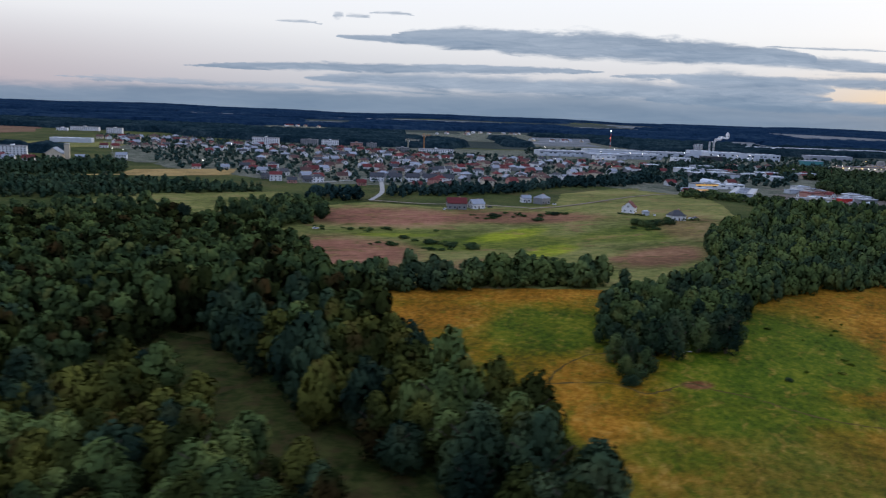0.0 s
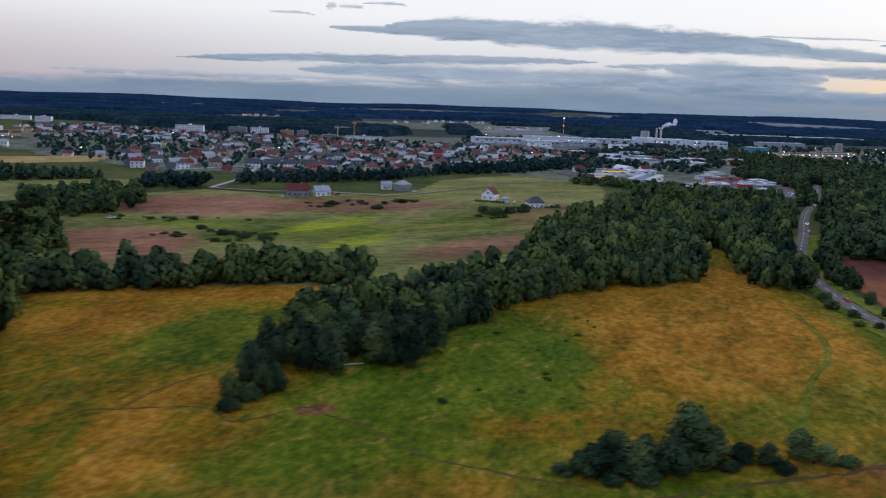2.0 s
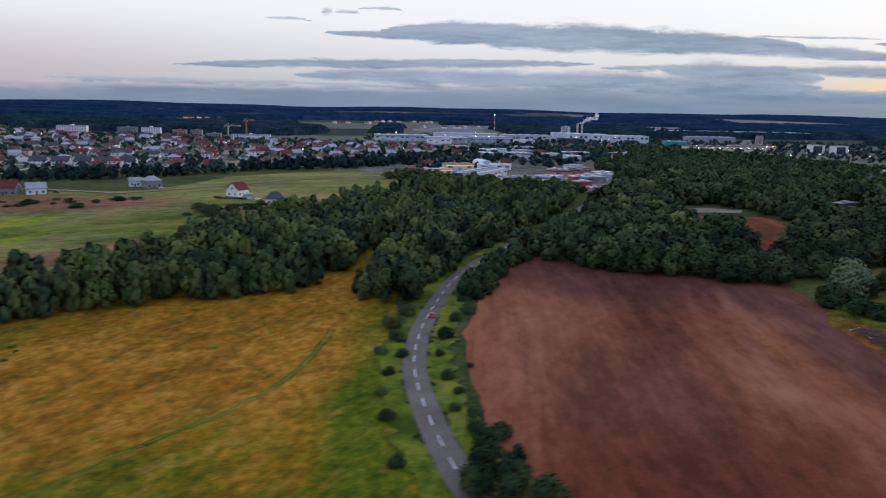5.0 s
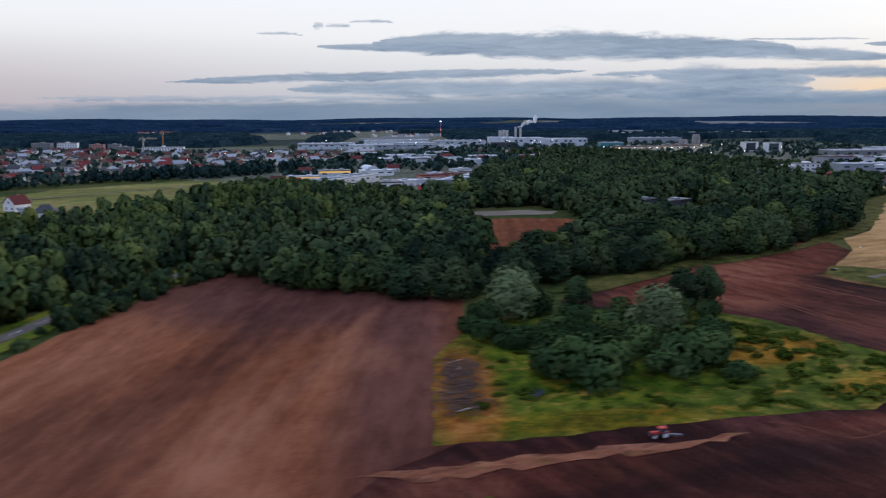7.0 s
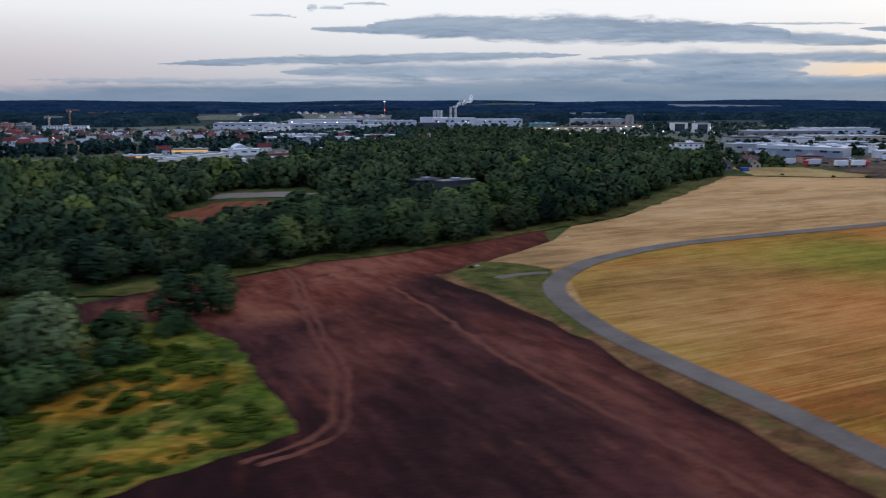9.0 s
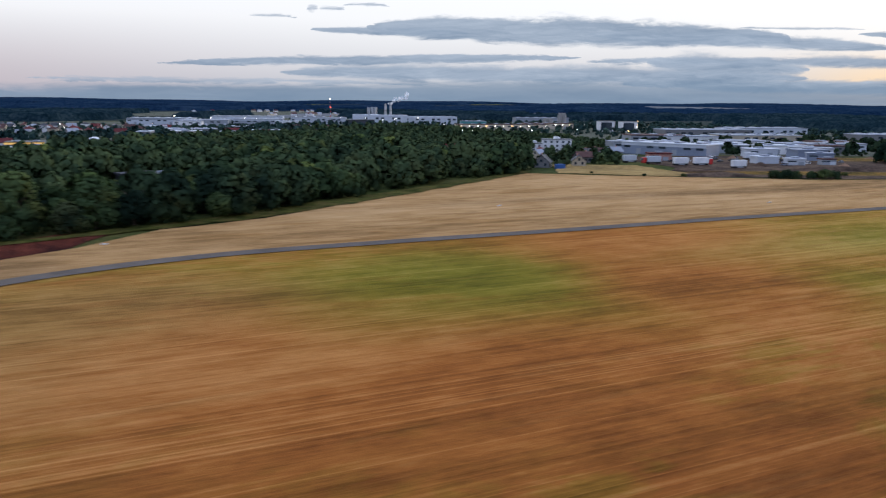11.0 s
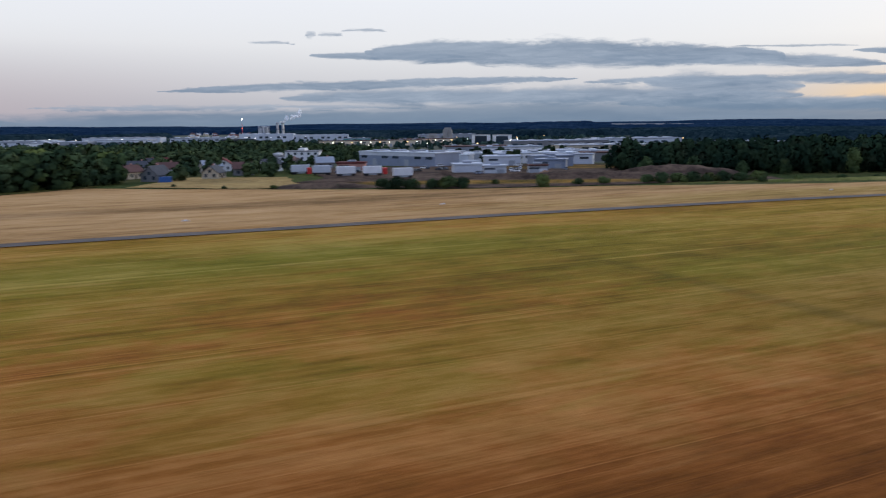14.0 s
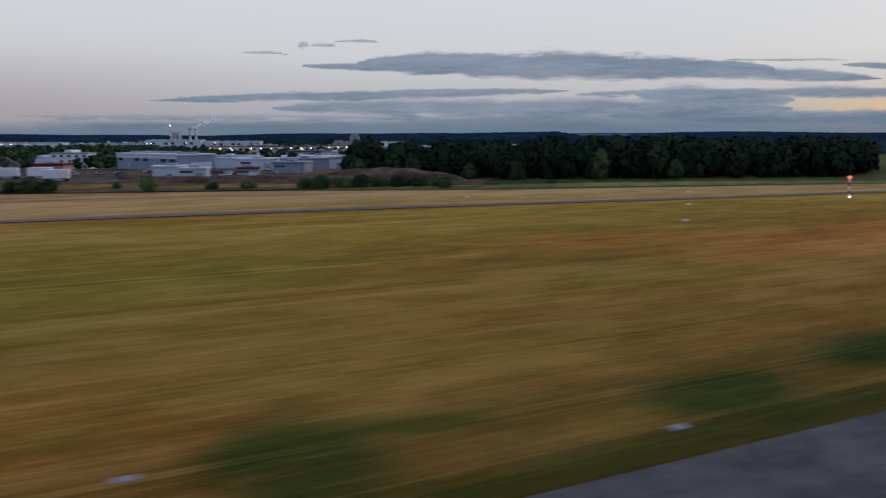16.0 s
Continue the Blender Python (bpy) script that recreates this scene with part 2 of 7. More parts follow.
def mosaic(name, base, zones, patch, turn=0.0, stretch=1.0, mow=0.0, amount=1.0, furrow=None, rough=0.25, grain=2.0, fine=0.42, dapples=(), flecks=()):
    """Ground of many growths or soils: a base and softly bounded patches, all with tufts, clods and lines."""
    m, n = material(name)
    at = n.world_place()
    drawn = n.mapped(at, (1 / stretch, 1, 1), turn)
    broad = n.noise(drawn, 1 / patch, 4.0, 0.55, 0.4)
    tuft = n.noise(drawn, fine, 7.0, 0.72)
    blade = n.noise(at, 3.0, 4.0, 0.7)
    f = n.add(n.mul(n.sub(broad, 0.5), 1.6 * amount), n.add(n.mul(n.sub(tuft, 0.5), grain), n.add(n.mul(n.sub(blade, 0.5), 0.4 * grain), 0.48)))
    h = n.add(n.mul(blade, 0.5), tuft)
    if furrow:
        rows = n.noise(n.mapped(at, (0.03, 1, 1), furrow[0]), furrow[1], 3.0, 0.6)
        f = n.add(f, n.mul(n.sub(rows, 0.5), 0.5))
        h = n.add(h, n.mul(rows, 1.2))
    if mow:
        lines = n.noise(n.mapped(at, (0.004, 1.0, 1.0), turn), 1.35, 7.0, 0.85)
        f = n.add(f, n.mul(n.sub(lines, 0.5), mow))
        ridge = n.math("ABSOLUTE", n.sub(n.noise(n.mapped(at, (0.0025, 1.0, 1.0), turn), 0.3, 2.0, 0.6), 0.5))
        f = n.add(f, n.mul(n.step(ridge, 0.010, 0.0), 0.24 * mow))
        h = n.add(h, n.mul(lines, 1.5))
    shake = n.sub(n.add(n.mul(n.noise(drawn, 0.07, 5.0, 0.62), 0.6), n.mul(n.noise(at, 0.35, 4.0, 0.7), 0.4)), 0.5)
    stops = (0.12, 0.48, 0.88)
    col = n.ramp(f, list(zip(stops, base)))
    def dapple(under, k, colours, share, size, long, low):
        spots = n.noise(n.mapped(at, (1 / long, 1, 1), turn, (13.0 * k, 7.0 * k, 3.0)), 1 / size, 5.0, 0.68, 0.5)
        return n.mix(n.mul(n.step(spots, low, low + 0.10), share), under, n.ramp(f, list(zip(stops, colours))))

    for k, spec in enumerate(dapples):
        col = dapple(col, k, *spec)
    for colours, share, spot in zones:
        col = n.mix(n.mul(zone_mask(n, at, shake, *spot), share), col, n.ramp(f, list(zip(stops, colours))))
    for k, spec in enumerate(flecks):
        col = dapple(col, k + 20, *spec)
    n.surface(col, 0.95, n.bump(h, rough, 0.7), specular=0.04)
    return m


ORANGE = ((0.105, 0.050, 0.004), (0.245, 0.098, 0.008), (0.43, 0.195, 0.026))
OLIVE = ((0.056, 0.043, 0.003), (0.148, 0.088, 0.004), (0.32, 0.162, 0.015))
GREEN = ((0.019, 0.041, 0.002), (0.050, 0.083, 0.004), (0.135, 0.140, 0.010))
STRAW = ((0.13, 0.072, 0.012), (0.27, 0.150, 0.028), (0.44, 0.27, 0.065))
SEDGE = ((0.030, 0.042, 0.006), (0.070, 0.078, 0.012), (0.15, 0.135, 0.030))
RED_SOIL = ((0.056, 0.015, 0.010), (0.122, 0.031, 0.018), (0.21, 0.074, 0.042))
DUSKY_SOIL = ((0.030, 0.012, 0.011), (0.060, 0.023, 0.020), (0.105, 0.043, 0.036))
BLACK_SOIL = ((0.010, 0.004, 0.005), (0.020, 0.0075, 0.008), (0.040, 0.016, 0.014))
PALE_SOIL = ((0.110, 0.040, 0.022), (0.195, 0.074, 0.041), (0.29, 0.126, 0.074))
RUST = ((0.100, 0.033, 0.008), (0.21, 0.068, 0.014), (0.33, 0.13, 0.035))
HEATH = ((0.125, 0.048, 0.032), (0.220, 0.086, 0.058), (0.31, 0.135, 0.090))
RAPE = ((0.085, 0.115, 0.008), (0.175, 0.205, 0.011), (0.30, 0.31, 0.022))
FALLOW = ((0.070, 0.076, 0.020), (0.142, 0.144, 0.040), (0.24, 0.205, 0.074))
FALLOW_ZONES = [(GREEN, 0.75, (36, 302, 40, 15, 20)), (GREEN, 0.5, (0, 318, 34, 8, 5)), (GREEN, 0.6, (100, 330, 30, 14, 30)), (HEATH, 0.9, (-12, 350, 36, 22, 5)), (HEATH, 0.9, (-24, 276, 26, 30, 30)), (HEATH, 0.75, (96, 284, 28, 12, 45)), (HEATH, 0.8, (50, 358, 44, 14, 10)), (HEATH, 0.4, (130, 350, 14, 30, -20)), (HEATH, 0.5, (30, 250, 30, 10)), (RAPE, 0.95, (43, 320, 22, 7, 42, 1.2, 0.4)), (RAPE, 0.9, (55, 289, 18, 6, 55, 1.2, 0.4)), (RAPE, 0.5, (-4, 312, 18, 4, 5))]
HAY_ZONES = [
    # SEDGE (84, 98), GREEN (108, 104): olive growth plus painted vignette darkening
    (SEDGE, 0.4, (84, 98, 46, 22, 10)), (GREEN, 0.85, (38, 180, 24, 20, 20)), (ORANGE, 0.95, (28, 216, 44, 9, 10)), (ORANGE, 0.75, (32, 128, 6, 22, 6)), (ORANGE, 0.85, (8, 192, 14, 12, 30)), (ORANGE, 0.5, (55, 129, 14, 5)), (RUST, 0.55, (133, 118, 9, 7)), (ORANGE, 0.75, (36, 150, 6, 6)), (ORANGE, 0.6, (4, 185, 12, 16, 50)),
    (GREEN, 0.9, (66, 140, 17, 30, -10)), (GREEN, 0.95, (86, 172, 18, 36, -38)), (GREEN, 0.7, (110, 190, 9, 30, -14)), (GREEN, 0.5, (140, 144, 18, 10, 30)), (GREEN, 0.85, (174, 172, 7, 46, 2)),
    (ORANGE, 0.78, (138, 202, 32, 32, -30)), (ORANGE, 0.8, (130, 170, 20, 20, 20)), (ORANGE, 0.9, (160, 236, 14, 16)), (ORANGE, 0.8, (158, 190, 12, 24)), (ORANGE, 0.35, (76, 112, 10, 12)), (ORANGE, 0.3, (42, 112, 10, 26, -10)), (SEDGE, 0.35, (54, 104, 24, 18)), (GREEN, 0.7, (52, 124, 9, 7)), (GREEN, 0.65, (42, 110, 9, 6)), (GREEN, 0.5, (26.5, 120, 2.0, 20, 10)), (GREEN, 0.9, (84, 150, 18, 9)), (GREEN, 0.8, (98, 164, 9, 16, -20)), (GREEN, 0.6, (86, 126, 14, 6)),
    (GREEN, 0.75, (160, 110, 24, 24)), (GREEN, 0.85, (108, 104, 24, 18)), (RED_SOIL, 0.8, (146, 123, 11, 3.2, 5)), (RED_SOIL, 0.8, (58, 142.5, 3.4, 2.2, 20)),
]
PLOUGH_ZONES = [(DUSKY_SOIL, 0.85, (226, 236, 34, 20, -38, 1.2, 0.5)), (DUSKY_SOIL, 0.8, (249, 186, 7.5, 46, -1, 0.8, 0.5)), (RED_SOIL, 0.6, (214, 150, 24, 30, 10, 1.4, 0.6)), (PALE_SOIL, 0.55, (206, 190, 10, 34, 6, 1.6, 0.6)),
                (PALE_SOIL, 0.75, (236.5, 190, 1.6, 34, -14, 1.0, 0.6)), (PALE_SOIL, 0.6, (229, 184, 1.3, 30, -12, 1.0, 0.6)), (PALE_SOIL, 0.5, (243, 200, 4, 9, 20, 1.2, 0.6)), (DUSKY_SOIL, 0.4, (222, 196, 5, 30, -10, 1.6, 0.6)), (PALE_SOIL, 0.55, (217, 171, 20, 14, 0, 1.8, 0.8))]
DARK_ZONES = [(RED_SOIL, 0.95, (304, 227, 18, 15, 30)), (RED_SOIL, 0.95, (320, 240, 16, 9, 25)), (RED_SOIL, 0.9, (338, 256, 8, 18, -30)), (RED_SOIL, 0.35, (318, 205, 6, 16, -10)), (RED_SOIL, 0.55, (308, 165, 22, 4)), (BLACK_SOIL, 0.75, (278, 157, 30, 7)),
              (BLACK_SOIL, 0.8, (327, 176, 8, 16, -14)), (RED_SOIL, 0.4, (336, 196, 4, 20, 20)), (RED_SOIL, 0.5, (262, 160, 16, 4, 6)), (BLACK_SOIL, 0.3, (300, 142, 40, 14)), (RED_SOIL, 0.3, (290, 150, 40, 8, 4)), (RED_SOIL, 0.6, (290, 221, 8, 5)), (RED_SOIL, 0.35, (346, 166, 6, 14, 20))]
WEED_GREEN = ((0.018, 0.032, 0.004), (0.050, 0.068, 0.008), (0.140, 0.132, 0.020))
WEED_ZONES = [(ORANGE, 0.8, (297, 190, 9, 4.5, 25)), (ORANGE, 0.6, (302, 177, 6, 2.6, 30)), (GREEN, 0.8, (272, 190, 16, 16)), (ORANGE, 0.4, (290, 203, 6, 4)), (OLIVE, 0.6, (268, 171, 12, 3)), (RUST, 0.95, (256.2, 182, 4.2, 17, -3, 0.8, 0.4))]
AIR_BASE = ((0.180, 0.056, 0.013), (0.360, 0.120, 0.026), (0.53, 0.222, 0.066))
AIR_GREEN = ((0.110, 0.090, 0.008), (0.235, 0.172, 0.018), (0.42, 0.280, 0.064))
AIR_LUSH = ((0.076, 0.080, 0.008), (0.155, 0.152, 0.016), (0.31, 0.26, 0.052))
AIR_DARK = ((0.095, 0.032, 0.007), (0.195, 0.064, 0.012), (0.33, 0.130, 0.036))
AIR_TRACK = ((0.055, 0.045, 0.008), (0.105, 0.075, 0.014), (0.19, 0.125, 0.035))
AIR_TAN = ((0.19, 0.092, 0.026), (0.35, 0.178, 0.056), (0.49, 0.28, 0.105))
AIR_OLIVE = ((0.082, 0.050, 0.007), (0.175, 0.102, 0.014), (0.31, 0.175, 0.042))
VERGE_GREEN = ((0.009, 0.021, 0.002), (0.022, 0.040, 0.004), (0.052, 0.062, 0.008))
# AIR_DARK at (452, 198): redder grass, with vignette darkening painted in
AIR_ZONES = [(AIR_GREEN, 0.76, (552, 296, 900, 24, 21.2, 2.6, 0.7)), (AIR_BASE, 0.85, (428, 258, 26, 20, 21.2, 1.6, 0.7)), (AIR_GREEN, 0.6, (396, 238, 14, 14, 21.2, 1.4, 0.6)), (AIR_GREEN, 0.7, (456, 232, 18, 12, 21.2, 1.6, 0.7)), (AIR_DARK, 0.75, (508, 214, 60, 9, 21.2, 2.4, 0.8)), (AIR_GREEN, 0.3, (490, 230, 70, 8, 21.2, 3.6, 0.9)), (AIR_TAN, 0.8, (364, 216, 22, 24, 0, 1.2, 0.5)), (AIR_GREEN, 0.8, (402, 238, 13, 11, 21.2, 1.2, 0.5)), (AIR_DARK, 0.75, (452, 198, 50, 9, 21.2, 1.8, 0.8)),
             (AIR_GREEN, 0.6, (540, 256, 40, 12, 21.2, 1.8, 0.7)), (AIR_BASE, 0.8, (384, 208, 24, 18, 30, 1.5, 0.6)), (AIR_OLIVE, 0.75, (580, 262, 60, 15, 21.2, 1.6, 0.6)), (AIR_BASE, 0.7, (640, 296, 34, 7, 21.2, 1.8, 0.7)),
             (VERGE_GREEN, 0.62, (584, 248, 24, 4.6, 21.2, 1.6, 0.5)), (VERGE_GREEN, 0.95, (556.5, 237.2, 7.6, 2.7, 14, 1.2, 0.45)), (AIR_OLIVE, 0.5, (578, 244.8, 4.4, 1.0, 21.2, 1.2, 0.6)), (VERGE_GREEN, 0.9, (568.8, 243, 2.6, 4.0, 8, 1.6, 0.5)), (VERGE_GREEN, 0.8, (572.4, 245.4, 2.4, 0.8, 10, 0.9, 0.5)), (VERGE_GREEN, 0.95, (583.6, 247.6, 3.8, 2.3, 28, 1.6, 0.45)), (VERGE_GREEN, 0.95, (594, 252.8, 5, 2.2, 24, 0.9, 0.45)), (VERGE_GREEN, 0.85, (580.4, 243.0, 18, 1.5, 21.2, 1.0, 0.6)), (VERGE_GREEN, 0.9, (634, 265, 30, 3.4, 21.2, 1.4, 0.6)), (AIR_OLIVE, 0.7, (544, 240, 12, 5, 10, 1.2, 0.6)), (AIR_OLIVE, 0.6, (552, 252, 16, 3, 21.2, 1.6, 0.7)), (AIR_OLIVE, 0.7, (580, 256, 16, 5, 21.2, 1.4, 0.7)), (AIR_LUSH, 0.55, (398, 237, 15, 19, -20, 1.6, 0.7)), (AIR_BASE, 0.75, (428, 232, 13, 16, 10, 1.0, 0.5)), (AIR_DARK, 0.6, (462, 214, 30, 9, 21.2, 1.4, 0.7)), (AIR_LUSH, 0.6, (484, 270, 46, 8, 21.2, 1.6, 0.7)), (AIR_LUSH, 0.45, (459, 225, 9, 3, 10, 1.2, 0.6)), (AIR_LUSH, 0.45, (534, 268, 44, 11, 10, 2.0, 0.8)), (AIR_BASE, 0.8, (404, 206, 16, 12, 20, 1.4, 0.6)), (AIR_TRACK, 0.4, (531, 241, 34, 1.0, -66.5, 0.9, 0.8))]
DRY_BASE = ((0.25, 0.138, 0.052), (0.43, 0.246, 0.100), (0.54, 0.335, 0.155))
PALE_DRY = ((0.27, 0.155, 0.062), (0.44, 0.265, 0.115), (0.55, 0.37, 0.18))
DRY_DARK = ((0.085, 0.050, 0.020), (0.19, 0.105, 0.043), (0.34, 0.20, 0.09))
DRY_ZONES = [(DRY_DARK, 0.5, (470, 328, 70, 3.5, 21.2, 4.0, 0.9)), (DRY_DARK, 0.5, (520, 338, 90, 3, 16, 4.0, 0.9)), (DRY_DARK, 0.6, (340, 240, 14, 12)), (AIR_GREEN, 0.45, (600, 338, 70, 8, 14, 2.0, 0.7))]


M = {
    "meadow": grassland("meadow_grass", (0.018, 0.030, 0.008), (0.036, 0.052, 0.013), (0.080, 0.085, 0.022), (0.10, 0.08, 0.03), 45),
    "village": grassland("village_green", (0.034, 0.046, 0.032), (0.070, 0.082, 0.056), (0.15, 0.145, 0.110), (0.20, 0.185, 0.150), 14, spots=0.4),
    "hayfield": mosaic("dry_hay_meadow", OLIVE, HAY_ZONES, 11, radians(70), 1.4, amount=0.7, grain=1.9, fine=0.6, dapples=((SEDGE, 0.35, 9.0, 1.4, 0.52), (GREEN, 0.6, 5.0, 1.5, 0.52), (ORANGE, 0.5, 7.0, 1.5, 0.54)), flecks=((STRAW, 0.42, 3.0, 1.8, 0.55), (GREEN, 0.42, 1.8, 1.4, 0.55), (GREEN, 0.5, 4.5, 1.3, 0.55), (RAPE, 0.16, 2.4, 1.5, 0.60))),
    "lush": grassland("lush_grass", (0.034, 0.056, 0.005), (0.080, 0.108, 0.010), (0.17, 0.165, 0.020), (0.034, 0.054, 0.004), 11),
    "dry_strip": grassland("dry_brown_strip", (0.060, 0.030, 0.013), (0.125, 0.060, 0.024), (0.22, 0.115, 0.05), (0.050, 0.058, 0.010), 5, spots=0.6),
    "fallow": mosaic("fallow_field", FALLOW, FALLOW_ZONES, 22, radians(20), 2.2, grain=2.0, flecks=((GREEN, 0.5, 6.0, 2.0, 0.55), (HEATH, 0.45, 8.0, 2.5, 0.55), (RAPE, 0.22, 3.5, 3.0, 0.58), (SEDGE, 0.4, 2.5, 1.5, 0.57))),
    "heath": grassland("reddish_fallow", (0.085, 0.052, 0.030), (0.155, 0.080, 0.052), (0.21, 0.115, 0.072), (0.075, 0.085, 0.022), 18, radians(20), 3.0, spots=0.45),
    "airfield": mosaic("mown_airfield_grass", AIR_BASE, AIR_ZONES, 24, HEADING, 2.5, mow=1.25, amount=0.7, grain=1.2, dapples=((AIR_BASE, 0.4, 13.0, 1.8, 0.52), (AIR_GREEN, 0.5, 9.0, 2.0, 0.52), (AIR_LUSH, 0.3, 6.0, 2.5, 0.56)), flecks=((AIR_TAN, 0.22, 3.0, 8.0, 0.57), (AIR_DARK, 0.25, 4.0, 7.0, 0.55), (AIR_BASE, 0.2, 7.0, 2.5, 0.55))),
    "airfield_dry": mosaic("dry_airfield_grass", DRY_BASE, DRY_ZONES, 24, HEADING, 4.0, mow=0.5, amount=0.8, grain=1.8, dapples=((DRY_DARK, 0.5, 3.0, 7.0, 0.58), (AIR_TAN, 0.5, 7.0, 3.0, 0.54), (PALE_DRY, 0.5, 4.0, 4.0, 0.56))),
    "margin": grassland("dull_margin_grass", (0.024, 0.030, 0.006), (0.056, 0.060, 0.012), (0.115, 0.098, 0.026), (0.085, 0.062, 0.022), 5, spots=0.6),
    # grass of the forest ride: tree shade is put into its dark olive
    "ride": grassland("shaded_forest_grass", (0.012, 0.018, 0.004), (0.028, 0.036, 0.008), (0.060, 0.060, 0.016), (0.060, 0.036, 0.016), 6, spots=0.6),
    "verge": grassland("green_verge", (0.036, 0.060, 0.005), (0.086, 0.118, 0.012), (0.165, 0.165, 0.022), (0.10, 0.070, 0.016), 5, spots=0.5),
    "weeds": mosaic("weedy_ground", WEED_GREEN, WEED_ZONES, 6, flecks=((GREEN, 0.6, 2.6, 1.5, 0.52), (STRAW, 0.55, 2.4, 1.6, 0.55), (SEDGE, 0.4, 1.2, 1.2, 0.55), (ORANGE, 0.45, 3.2, 1.6, 0.57))),
    "stubble": grassland("stubble_field", (0.17, 0.115, 0.045), (0.29, 0.19, 0.070), (0.38, 0.26, 0.10), (0.20, 0.14, 0.06), 14, spots=0.5),
    # grain greyed and blued: distance haze mixed into the field's colour
    "grain_far": grassland("hazed_grain_field", (0.075, 0.085, 0.095), (0.125, 0.135, 0.145), (0.20, 0.205, 0.21), (0.06, 0.075, 0.085), 60, spots=0.6),
    "soil": mosaic("dry_ploughed_soil", ((0.088, 0.026, 0.012), (0.172, 0.055, 0.024), (0.27, 0.100, 0.048)), PLOUGH_ZONES, 26, radians(84), 2.6, amount=1.0, furrow=(radians(84), 0.4), rough=0.3, grain=1.2, dapples=((PALE_SOIL, 0.25, 4.0, 6.0, 0.56), (DUSKY_SOIL, 0.25, 3.5, 6.0, 0.56))),
    "strip_soil": mosaic("stubble_soil", PALE_SOIL, [], 4, radians(6), 3.0, grain=2.0, flecks=((DUSKY_SOIL, 0.6, 2.0, 2.0, 0.52), (SEDGE, 0.5, 1.5, 2.0, 0.57), (RED_SOIL, 0.5, 1.2, 2.0, 0.54))),
    "soil_dark": mosaic("damp_ploughed_soil", ((0.015, 0.0052, 0.0054), (0.032, 0.0100, 0.0100), (0.070, 0.023, 0.020)), DARK_ZONES, 18, radians(-65), 2.6, amount=1.1, furrow=(radians(-65), 0.6), rough=0.35, grain=1.9, flecks=((RED_SOIL, 0.4, 3.0, 4.0, 0.57), (BLACK_SOIL, 0.55, 2.2, 2.5, 0.56))),
    "soil_path": soil("packed_soil", (0.15, 0.09, 0.055), (0.22, 0.13, 0.085), (0.30, 0.20, 0.13), 0.0, 1.2),
    "gravel": soil("pale_gravel", (0.16, 0.130, 0.105), (0.25, 0.205, 0.165), (0.34, 0.285, 0.235), 0.0, 1.0),
    "earth_bank": mosaic("brown_earth", ((0.036, 0.025, 0.019), (0.078, 0.052, 0.038), (0.14, 0.095, 0.065)), [(OLIVE, 0.7, (520, 372, 50, 6, -3)), (OLIVE, 0.6, (560, 430, 40, 10)), (BLACK_SOIL, 0.6, (482, 377, 12, 6))], 9),
    "soil_trail": soil("packed_ploughed_soil", (0.070, 0.022, 0.014), (0.120, 0.042, 0.027), (0.170, 0.068, 0.045), radians(-65), 1.2),
    "path_earth": soil("trodden_earth", (0.045, 0.032, 0.009), (0.080, 0.056, 0.018), (0.14, 0.095, 0.036), 0.0, 1.2),
    "weed": foliage("weed_leaves", (0.034, 0.054, 0.008), (0.078, 0.105, 0.016), (0.150, 0.170, 0.030), (0.140, 0.125, 0.028)),
    "needle_town": foliage("young_spruce_needles", (0.013, 0.029, 0.020), (0.029, 0.056, 0.034), (0.062, 0.096, 0.050), (0.053, 0.062, 0.036)),
    # far grass carries the bluish air of the distance in its colour
    "far_grass": grassland("hazed_far_grassland", (0.010, 0.020, 0.019), (0.020, 0.033, 0.030), (0.042, 0.054, 0.046), (0.032, 0.044, 0.038), 80),
    # woods behind the town: bluish distance haze is painted into the green
    "canopy": canopy("hazed_woodland_canopy", (0.005, 0.014, 0.019), (0.013, 0.028, 0.036), (0.036, 0.055, 0.058), 5.0),
    "asphalt": plain("worn_asphalt", (0.128, 0.107, 0.090), 0.92, 0.2, 0.6, specular=0.06),
    "asphalt_new": plain("runway_asphalt", (0.078, 0.071, 0.072), 0.85, 0.42, 0.8, specular=0.10),
    "marking": plain("road_paint", (0.62, 0.62, 0.62), 0.7, 0.15),
    "concrete": plain("pale_concrete", (0.30, 0.29, 0.27), 0.85, 0.2, 0.8),
    "white": plain("white_plaster", (0.76, 0.76, 0.77), 0.8, 0.08, own=0.25),
    "cream": plain("cream_plaster", (0.58, 0.50, 0.38), 0.8, 0.1, own=0.5),
    "greywall": plain("grey_plaster", (0.24, 0.24, 0.245), 0.8, 0.12, own=0.5),
    "brickwall": plain("pink_brick", (0.42, 0.21, 0.17), 0.85, 0.15),
    "roof_red": plain("red_roof_tiles", (0.15, 0.020, 0.020), 0.8, 0.2, 2.0, own=0.7),
    "roof_brown": plain("brown_roof_tiles", (0.10, 0.045, 0.038), 0.8, 0.2, 2.0, own=0.6),
    "roof_dark": plain("dark_roof_tiles", (0.045, 0.048, 0.058), 0.65, 0.2, 2.0, own=0.4),
    "roof_pale": plain("pale_sheet_roof", (0.30, 0.33, 0.38), 0.6, 0.14, 1.0, own=0.5),
    "sheet_white": plain("white_sheet_metal", (0.56, 0.60, 0.66), 0.5, 0.1, 0.5, own=0.35),
    "sheet_grey": plain("grey_sheet_metal", (0.33, 0.36, 0.40), 0.45, 0.1, 0.5, own=0.4),
    "sheet_blue": plain("blue_grey_sheet_metal", (0.21, 0.25, 0.33), 0.45, 0.1, 0.5),
